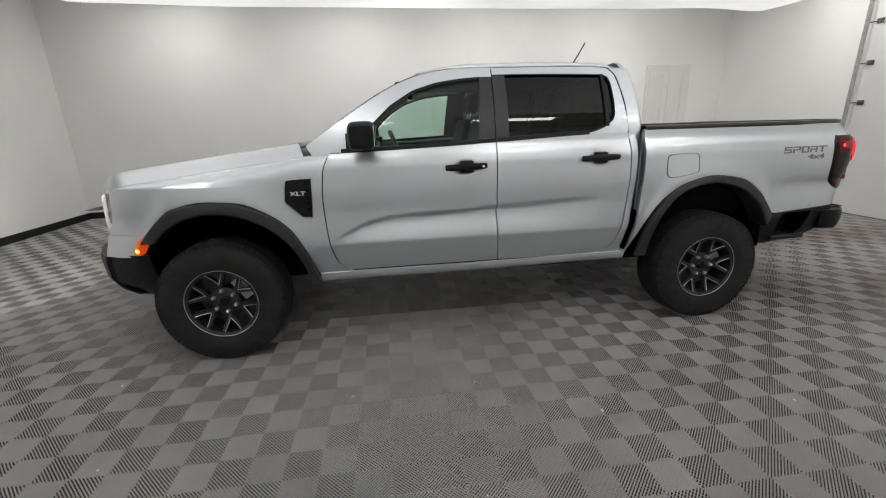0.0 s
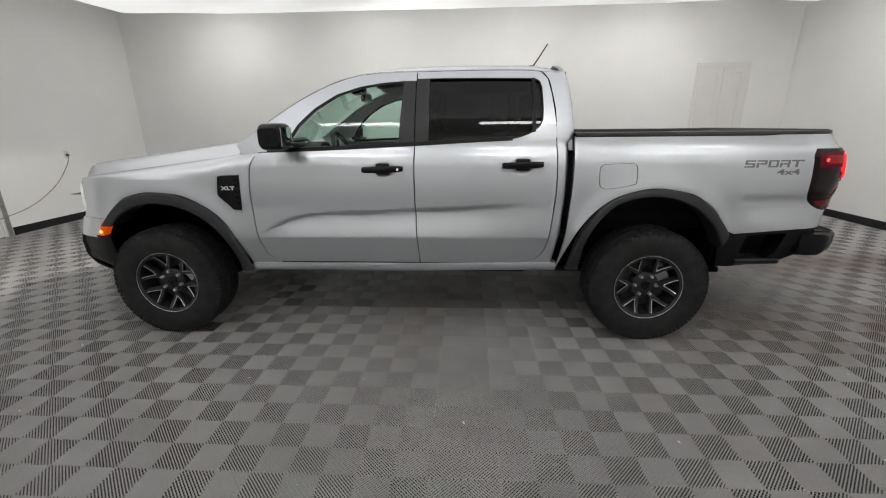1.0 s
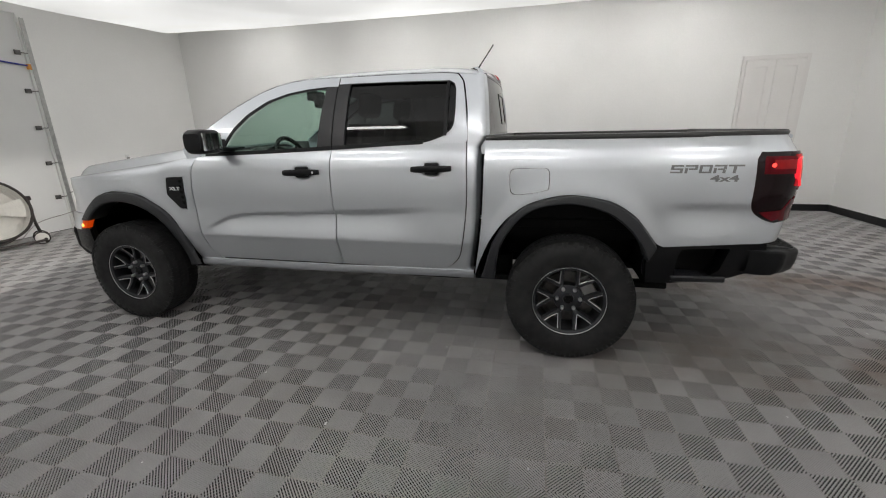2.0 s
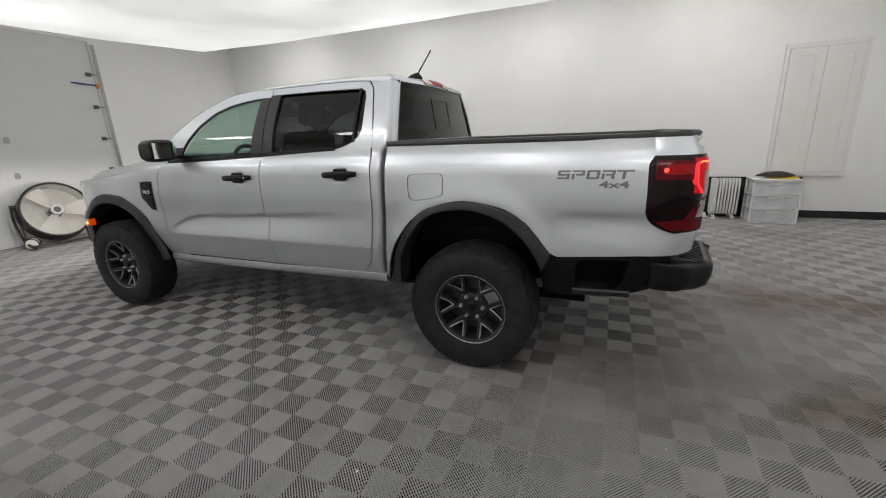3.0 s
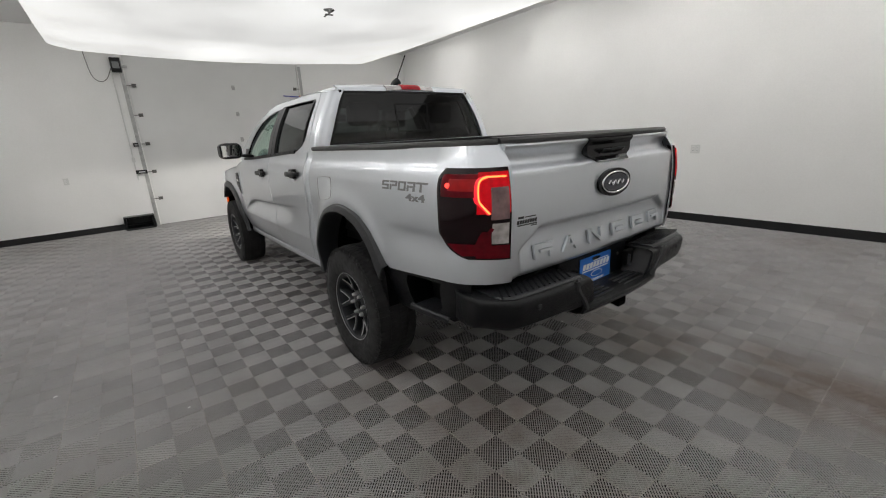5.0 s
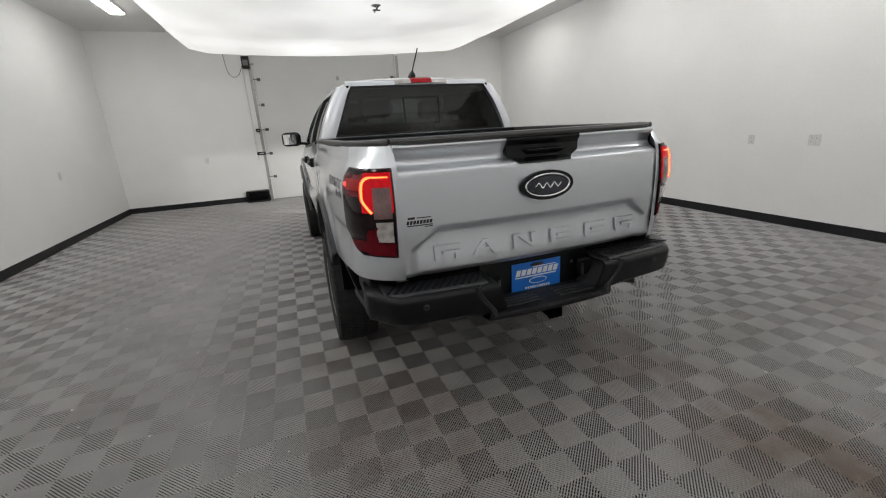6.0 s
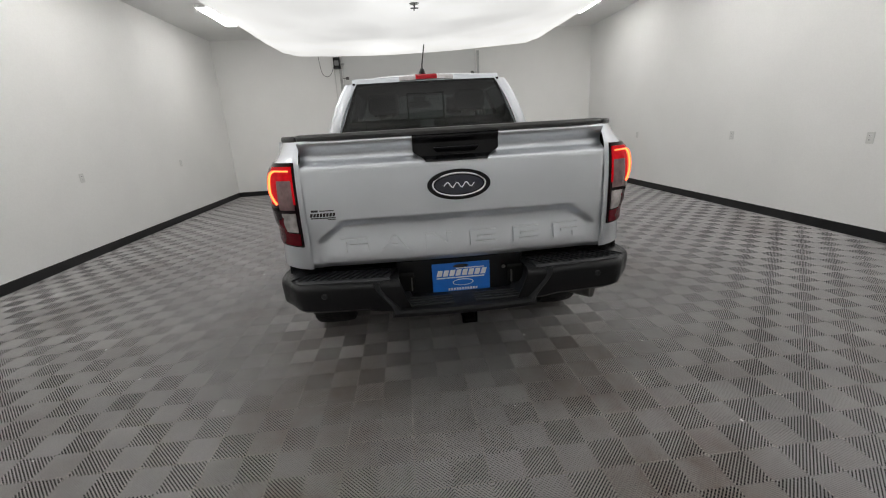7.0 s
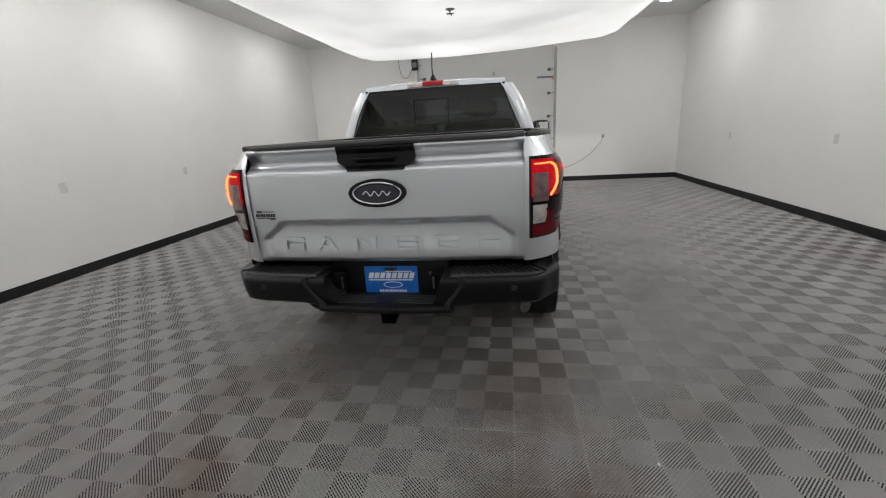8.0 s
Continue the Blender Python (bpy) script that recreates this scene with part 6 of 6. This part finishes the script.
part("knob", lathe([(0.0, -0.02), (0.02, -0.018), (0.022, 0.0)], 16, "y"), WHITE_PLASTIC, rad, at=pose(-0.135, -0.078, 0.13))
for x in (-0.12, 0.12):
    part("foot_bar", box(x - 0.02, x + 0.02, -0.12, 0.12, 0.035, 0.06), HEATER, rad, bevel=0.005)
    for y in (-0.11, 0.11):
        part("caster", moved(lathe([(0.0, -0.012), (0.026, -0.012), (0.028, 0.0), (0.026, 0.012), (0.0, 0.012)], 16, "y"), pose(x, y, 0.028)), WHITE_PLASTIC, rad)
plug = thing("power_adapter", pose(5.34, 4.30, 0.0), "small white power adapter lying by the heater", "adapter")
part("case", box(-0.055, 0.055, -0.04, 0.04, 0.0, 0.075), WHITE_PLASTIC, plug, bevel=0.014)
part("cord", tube(spline([(0.05, -0.01, 0.02), (0.09, -0.05, 0.007), (0.14, -0.03, 0.007), (0.17, 0.05, 0.03)], 16), 0.006, 6), WHITE_PLASTIC, plug)
part("cord", tube(spline([(-0.05, 0.0, 0.012), (-0.12, -0.05, 0.007), (-0.16, 0.02, 0.007), (-0.10, 0.12, 0.007)], 16), 0.006, 6), CABLE, plug)

# three-drawer chest
dr = thing("drawer_chest", pose(6.155, 4.20, 0.0), "white plastic chest with three frosted drawers, full of things", "drawer unit")
W, D, HH = 0.282, 0.20, 0.62
posts = [box(xa, xa + 0.020, ya, ya + 0.024, 0.020, HH - 0.018) for xa in (-W, W - 0.020) for ya in (-D, D - 0.024)]
posts += [box(xa, xa + 0.014, -0.012, 0.012, 0.020, HH - 0.018) for xa in (-W + 0.003, W - 0.017)]
decks = [box(-W, W, -D, D, z0, z1) for z0, z1 in ((0.0, 0.020), (0.208, 0.222), (0.402, 0.416), (HH - 0.018, HH))]
part("frame", joined(*posts, *decks, box(-W + 0.02, W - 0.02, D - 0.008, D, 0.02, HH - 0.02)), WHITE_PLASTIC, dr, bevel=0.003)
for z0, z1, fill in ((0.024, 0.202, CABLE), (0.226, 0.396, CABLE), (0.420, 0.596, CLOTH_DARK)):
    d = part("drawer", joined(box(-W + 0.022, W - 0.022, -D + 0.006, -D + 0.011, z0, z1 - 0.008), box(-W + 0.022, -W + 0.026, -D + 0.011, D - 0.02, z0, z1 - 0.03),
                              box(W - 0.026, W - 0.022, -D + 0.011, D - 0.02, z0, z1 - 0.03), box(-W + 0.026, W - 0.026, -D + 0.011, D - 0.02, z0, z0 + 0.005)), TRANSLUCENT, dr, "frosted drawer", bevel=0.001)
    part("drawer_lip", box(-W + 0.022, W - 0.022, -D - 0.010, -D + 0.012, z1 - 0.012, z1), WHITE_PLASTIC, d, bevel=0.003)
    part("drawer_pull", box(-0.09, 0.09, -D - 0.002, -D + 0.008, z1 - 0.050, z1 - 0.026), WHITE_PLASTIC, d, bevel=0.004)
    part("contents", box(-W + 0.06, W - 0.10, -D + 0.03, D - 0.06, z0 + 0.006, z0 + (z1 - z0) * 0.62), fill, d, bevel=0.03)
pile = thing("cloth_pile", pose(6.22, 4.22, HH), "crumpled dark cloths with a yellow edge on the chest", "cloth")
for nm, mat, zz, ax, ay, hz in (("cloth", YELLOW, 0.0, 0.20, 0.13, 0.035), ("cloth", CLOTH_DARK, 0.03, 0.23, 0.14, 0.055)):
    rows = []
    for q in (1.0, 0.95, 0.8, 0.55, 0.3, 0.02):
        rows.append([((ax * q * (1 + 0.12 * noise.noise((2 * math.cos(a), 2 * math.sin(a), zz * 9)))) * math.cos(a) - (0.05 if mat is CLOTH_DARK else -0.03), ay * q * math.sin(a),
                      zz + hz * (1 - q ** 3) + 0.014 * noise.noise((9 * q * math.cos(a), 9 * q * math.sin(a), zz)) * (1 if q < 0.97 else 0)) for a in [2 * math.pi * k / 32 for k in range(32)]])
    part(nm, shell(rows, (0, 0, 0.004), True), mat, pile, sharp=60)

# drum fan by the garage door
fan = thing("drum_fan", pose(-3.86, 0.44, 0.0), "large off-white drum fan in a dark tilting frame on wheels", "fan")
FM = pose(0, 0, 0.49, 0, 0, -10) @ pose(0, 0, 0, 0, -20, 0)
part("drum", moved(lathe([(0.405, -0.13), (0.415, -0.12), (0.418, 0.0), (0.415, 0.12), (0.405, 0.13), (0.395, 0.12), (0.395, -0.12), (0.405, -0.13)], 48, "x"), FM), FAN_DARK, fan, "dark brown steel drum")
part("drum_lining", moved(lathe([(0.392, 0.125), (0.392, -0.11), (0.0, -0.115)], 48, "x"), FM), FAN_WHITE, fan, "off-white inside of the drum")
for x in (-0.13, 0.13):
    part("drum_rim", moved(tube([(x, 0.41 * math.cos(a), 0.41 * math.sin(a)) for a in [2 * math.pi * k / 48 for k in range(49)]], 0.016, 8, False), FM), FAN_DARK, fan)
rings = []
for r in [0.06 + 0.03 * k for k in range(12)]:
    rings.append(tube([(0.125, r * math.cos(a), r * math.sin(a)) for a in [2 * math.pi * k / 36 for k in range(37)]], 0.0022, 4, False))
for k in range(8):
    a = 2 * math.pi * k / 8
    rings.append(tube([(0.128, 0.05 * math.cos(a), 0.05 * math.sin(a)), (0.128, 0.40 * math.cos(a), 0.40 * math.sin(a))], 0.003, 5))
part("guard", moved(joined(*rings), FM), FAN_WHITE, fan, "wire guard", sharp=60)
badge = part("hub_badge", moved(lathe([(0.044, 0.128), (0.046, 0.138), (0.070, 0.137), (0.074, 0.130), (0.074, 0.12)], 32, "x"), FM), WHITE_PLASTIC, fan, "white ring badge")
part("badge_centre", moved(lathe([(0.0, 0.133), (0.040, 0.132), (0.047, 0.126)], 24, "x"), FM), CABLE, badge)
part("motor", moved(lathe([(0.0, 0.02), (0.08, 0.02), (0.085, 0.0), (0.085, -0.10), (0.0, -0.11)], 24, "x"), FM), FAN_DARK, fan)
for k in range(3):
    rows = []
    for i in range(7):
        r = 0.07 + 0.31 * i / 6
        rows.append([(0.05 + 0.06 * (j / 4 - 0.5) * (1.2 - r), r * math.cos(a), r * math.sin(a)) for j in range(5) for a in [2 * math.pi * k / 3 + (j / 4 - 0.5) * (0.9 - 0.25 * i / 6)]])
    part("blade", moved(shell(rows, (0.003, 0, 0)), FM), FAN_WHITE, fan, sharp=60)
R28 = pose(0, 0, 0, 0, 0, -10)
for y in (-0.45, 0.45):
    part("pivot_knob", moved(lathe([(0.0, -0.03), (0.03, -0.028), (0.035, 0.0), (0.03, 0.03), (0.0, 0.03)], 16, "y"), R28 @ pose(0.0, y, 0.62)), FAN_DARK, fan)
    part("stand_tube", moved(tube(spline([(-0.02, y, 0.64), (-0.03, y * 1.04, 0.50), (-0.02, y * 1.03, 0.32), (0.08, y, 0.16), (0.20, y * 0.97, 0.085), (0.30, y * 0.9, 0.05)], 24), 0.019, 8), R28), FAN_DARK, fan)
    part("stand_brace", moved(tube(spline([(0.0, y * 0.97, 0.62), (0.05, y * 0.95, 0.40), (0.12, y * 0.96, 0.20), (0.20, y * 0.96, 0.095)], 20), 0.014, 8), R28), FAN_DARK, fan)
    for dx, dy in ((0.20, 0.0), (0.06, 0.05)):
        part("wheel", moved(lathe([(0.0, -0.022), (0.058, -0.022), (0.072, -0.014), (0.074, 0.0), (0.072, 0.014), (0.058, 0.022), (0.0, 0.022)], 24, "y"), R28 @ pose(dx, y * 0.90 + dy, 0.088, 0, 0, 62)), FAN_WHITE, fan, "off-white transport wheel")
        part("wheel_tyre", moved(tube([(0.076 * math.cos(a), 0, 0.076 * math.sin(a)) for a in [2 * math.pi * k / 24 for k in range(25)]], 0.012, 6, False), R28 @ pose(dx, y * 0.90 + dy, 0.088, 0, 0, 62)), FAN_DARK, fan)
part("cross_tube", moved(tube([(0.26, -0.42, 0.06), (0.26, 0.42, 0.06)], 0.016, 8), R28), FAN_DARK, fan)

# fittings on and beside the garage door
opener = thing("door_motor", pose(X0, -1.58, 2.93), "dark box of the garage door motor on the wall", "door motor")
part("case", box(0.0, 0.10, -0.075, 0.075, -0.12, 0.12), PLASTIC, opener, bevel=0.01)
part("warning_label", box(0.1005, 0.1025, -0.05, 0.05, -0.06, 0.05), DECAL, opener)
part("bracket", box(0.0, 0.05, 0.075, 0.16, -0.03, 0.0), GALV, opener, bevel=0.003)
part("cord", tube(spline([(0.02, -0.075, -0.05), (0.02, -0.16, -0.22), (0.02, -0.26, -0.28), (0.02, -0.36, -0.20), (0.02, -0.40, 0.05), (0.02, -0.42, 0.40)], 40), 0.005, 6), CABLE, opener)
for z, w, nm in ((1.05, 0.11, "bolt"), (1.55, 0.05, "sensor")):
    latch = thing("door_latch", pose(X0, -1.56, z), "small dark metal latch box beside the garage door", "latch")
    part("case", box(0.0, 0.06, -w, w * 0.6, -0.035, 0.035), PLASTIC, latch, bevel=0.006)
    part("slide", box(0.06, 0.066, -w * 0.6, w * 0.3, -0.012, 0.012), GALV, latch, bevel=0.002)
conduit = thing("conduit", pose(X0, -1.66, 0.0), "thin grey electric conduit up the white wall", "conduit")
part("pipe", tube([(0.018, 0, 0.9), (0.018, 0, 2.82)], 0.010, 8), OUTLET_WHITE, conduit)
part("switch_box", box(0.0, 0.04, -0.025, 0.025, 1.24, 1.32), OUTLET_WHITE, conduit, bevel=0.004)
step_box = thing("floor_box", pose(-4.12, -1.80, 0.0), "low black box on the floor beside the garage door", "box")
part("body", joined(box(-0.11, 0.11, -0.24, 0.24, 0.0, 0.04), box(-0.11, -0.09, -0.24, 0.24, 0.04, 0.22), box(-0.09, 0.11, -0.24, -0.20, 0.04, 0.22), box(-0.09, 0.11, 0.20, 0.24, 0.04, 0.22), box(-0.11, 0.12, -0.24, 0.24, 0.22, 0.25)), PLASTIC, step_box, bevel=0.01)
part("inner_shelf", box(-0.09, 0.08, -0.20, 0.20, 0.09, 0.10), UNDER, step_box)
rod = thing("pull_handle", pose(X0 - 0.03, 1.50, 2.44), "thin blue rod with an orange end on the garage door", "door handle")
part("rod", tube([(0.025, -0.19, 0.012), (0.025, 0.16, -0.008)], 0.011, 8), BLUE_ROD, rod)
part("end_block", box(0.0, 0.04, 0.16, 0.215, -0.06, 0.015), ORANGE, rod, bevel=0.004)
cord = thing("hanging_cable", pose(X0, 2.86, 1.04), "thin reddish cable hanging from the wall outlet", "cable")
part("plug", box(0.005, 0.035, -0.018, 0.018, -0.03, 0.01), CABLE, cord, bevel=0.005)
part("cord", tube(spline([(0.03, 0, -0.02), (0.03, -0.06, -0.16), (0.03, -0.30, -0.42), (0.03, -0.62, -0.62), (0.03, -0.90, -0.72), (0.05, -1.25, -0.78), (0.09, -1.7, -0.84), (0.16, -2.0, -1.02), (0.2, -2.1, -1.034)], 60), 0.006, 6), CABLE_RED, cord)

# bits of paper and grit left on the floor
random.seed(5)
v, f = [], []
for k in range(130):
    x, y = random.uniform(X0 + 0.3, X1 - 0.4), random.uniform(Y0 + 0.3, Y1 - 0.3)
    if k % 3 == 0:
        y = random.choice((Y0 + random.uniform(0.05, 0.4), random.uniform(-3, -1)))
    r, a = random.uniform(0.003, 0.009), random.uniform(0, 6.28)
    b, g = box(-r, r, -r * 0.6, r * 0.6, 0.0005, 0.003)
    b, g = moved((b, g), pose(x, y, 0, 0, 0, math.degrees(a)))
    f += [tuple(i + len(v) for i in q) for q in g]
    v += b
litter = new("litter", mesh_of("litter", (v, f), WHITE_MARK, 0))
tagged(litter, "tiny pale scraps scattered over the floor tiles", "litter", kind="stuff")

# ---- floor tiles ----
TS = 0.3048
GX, GY = 1.917, -1.182
RIB = 0.44


def clip(poly, a, b, c):
    """The part of a polygon where a*u + b*v <= c."""
    out = []
    for p, q in zip(poly, poly[1:] + poly[:1]):
        dp, dq = a * p[0] + b * p[1] - c, a * q[0] + b * q[1] - c
        if dp <= 0:
            out.append(p)
        if dp * dq < 0:
            t = dp / (dp - dq)
            out.append((p[0] + (q[0] - p[0]) * t, p[1] + (q[1] - p[1]) * t))
    return out


def tile_geometry():
    """One tile: four quarters of rounded diagonal ribs over crossing bars, with open slots between."""
    h = TS / 2
    hi = h - 0.0006
    n = 20
    p = 2 * h / n
    w = p * RIB
    v, f = [], []

    def add(poly, height):
        k = len(v)
        v.extend((x, y, height(x, y)) for x, y in poly)
        f.append(tuple(range(k, k + len(poly))))
    for sx, sy in ((1, 1), (-1, 1), (-1, -1), (1, -1)):
        sq = [(0.0, 0.0), (hi, 0.0), (hi, hi), (0.0, hi)]
        for k in range(n):
            c0 = k * p

            def top(x, y):
                t = (sx * x + sy * y - c0) / w
                return -0.0014 * max(0.0, 1 - min(t, 1 - t) / 0.28)
            for t0, t1 in ((0.0, 0.28), (0.28, 0.72), (0.72, 1.0)):
                poly = clip(clip(sq, 1, 1, c0 + w * t1), -1, -1, -c0 - w * t0)
                if len(poly) > 2:
                    add([(sx * a, sy * b) for a, b in poly][:: sx * sy], top)
            for t in (0.0, 1.0):
                c = c0 + w * t
                a0, a1 = max(0.0, c - hi), min(hi, c)
                if a1 - a0 > 0.001:
                    k0 = len(v)
                    v.extend([(sx * a0, sy * (c - a0), -0.0014), (sx * a1, sy * (c - a1), -0.0014), (sx * a1, sy * (c - a1), -0.0058), (sx * a0, sy * (c - a0), -0.0058)])
                    f.append((k0, k0 + 1, k0 + 2, k0 + 3) if (t == 0.0) == (sx * sy > 0) else (k0 + 3, k0 + 2, k0 + 1, k0))
        q = p * 1.6
        for k in range(-7, 8):
            c0 = k * q
            poly = clip(clip(sq, 1, -1, c0 + q * 0.20), -1, 1, -c0)
            if len(poly) > 2:
                add([(sx * a, sy * b) for a, b in poly][:: sx * sy], lambda x, y: -0.0042)
    e = h - 0.0003
    for x0, x1, y0, y1 in ((hi, e, -e, e), (-e, -hi, -e, e), (-hi, hi, hi, e), (-hi, hi, -e, -hi)):
        add([(x0, y0), (x1, y0), (x1, y1), (x0, y1)], lambda x, y: -0.003)
    plain = len(f)
    loops = 22
    for k in range(loops):
        a = -h + TS * (k + 0.22) / loops
        b = a + TS * 0.46 / loops
        add([(a, h - 0.0030), (b, h - 0.0030), (b, h + 0.0026), (a, h + 0.0026)], lambda x, y: 0.0006)
        add([(h - 0.0030, a), (h + 0.0026, a), (h + 0.0026, b), (h - 0.0030, b)], lambda x, y: 0.0006)
    return v, f, plain


TV, TF, TILE_PLAIN = tile_geometry()


def tile_mesh(name, v, f):
    """Tiles; the faces past the plain ones of each tile are the dusty loops of its joints."""
    me = bpy.data.meshes.new(name)
    me.from_pydata(v, [], f)
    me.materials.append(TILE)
    me.materials.append(JOINT_DUST)
    me.polygons.foreach_set("material_index", [int(k % len(TF) >= TILE_PLAIN) for k in range(len(f))])
    return me


TILE_MESH = tile_mesh("floor_tile", TV, TF)
floor_ob = bpy.data.objects["floor"]
near, far = [], []
i0, i1 = math.floor((X0 - GX) / TS), math.ceil((X1 - GX) / TS)
j0, j1 = math.floor((Y0 - GY) / TS), math.ceil((Y1 - GY) / TS)
for i in range(i0, i1):
    for j in range(j0, j1):
        cx, cy = GX + (i + 0.5) * TS, GY + (j + 0.5) * TS
        whole = X0 < cx - TS / 2 and cx + TS / 2 < X1 and Y0 < cy - TS / 2 and cy + TS / 2 < Y1
        on_walk = (0.2 < cx < 4.6 and -2.75 < cy < -0.95) or (4.55 < cx < 6.0 and -2.3 < cy < 2.0)
        (near if whole and on_walk else far).append((cx, cy))
near.sort(key=lambda c: abs(c[1] + 1.5) * 0.6 + abs(c[0] - 3.0))
far += near[300:]
for cx, cy in near[:300]:
    t = new("floor_tile", TILE_MESH)
    t.parent = floor_ob
    t.location = (cx, cy, 0)
base_v, base_f = np.array(TV), TF
vs, fs = [], []
n = len(TV)
for k, (cx, cy) in enumerate(far):
    vs.append(np.clip(base_v + np.array((cx, cy, 0)), (X0, Y0, -1), (X1, Y1, 1)))
    fs.extend(tuple(a + k * n for a in q) for q in base_f)
rest = new("floor_tile_field", tile_mesh("floor_tile_field", [tuple(p) for p in np.concatenate(vs)], fs))
rest.parent = floor_ob
rest["kind"] = "stuff"
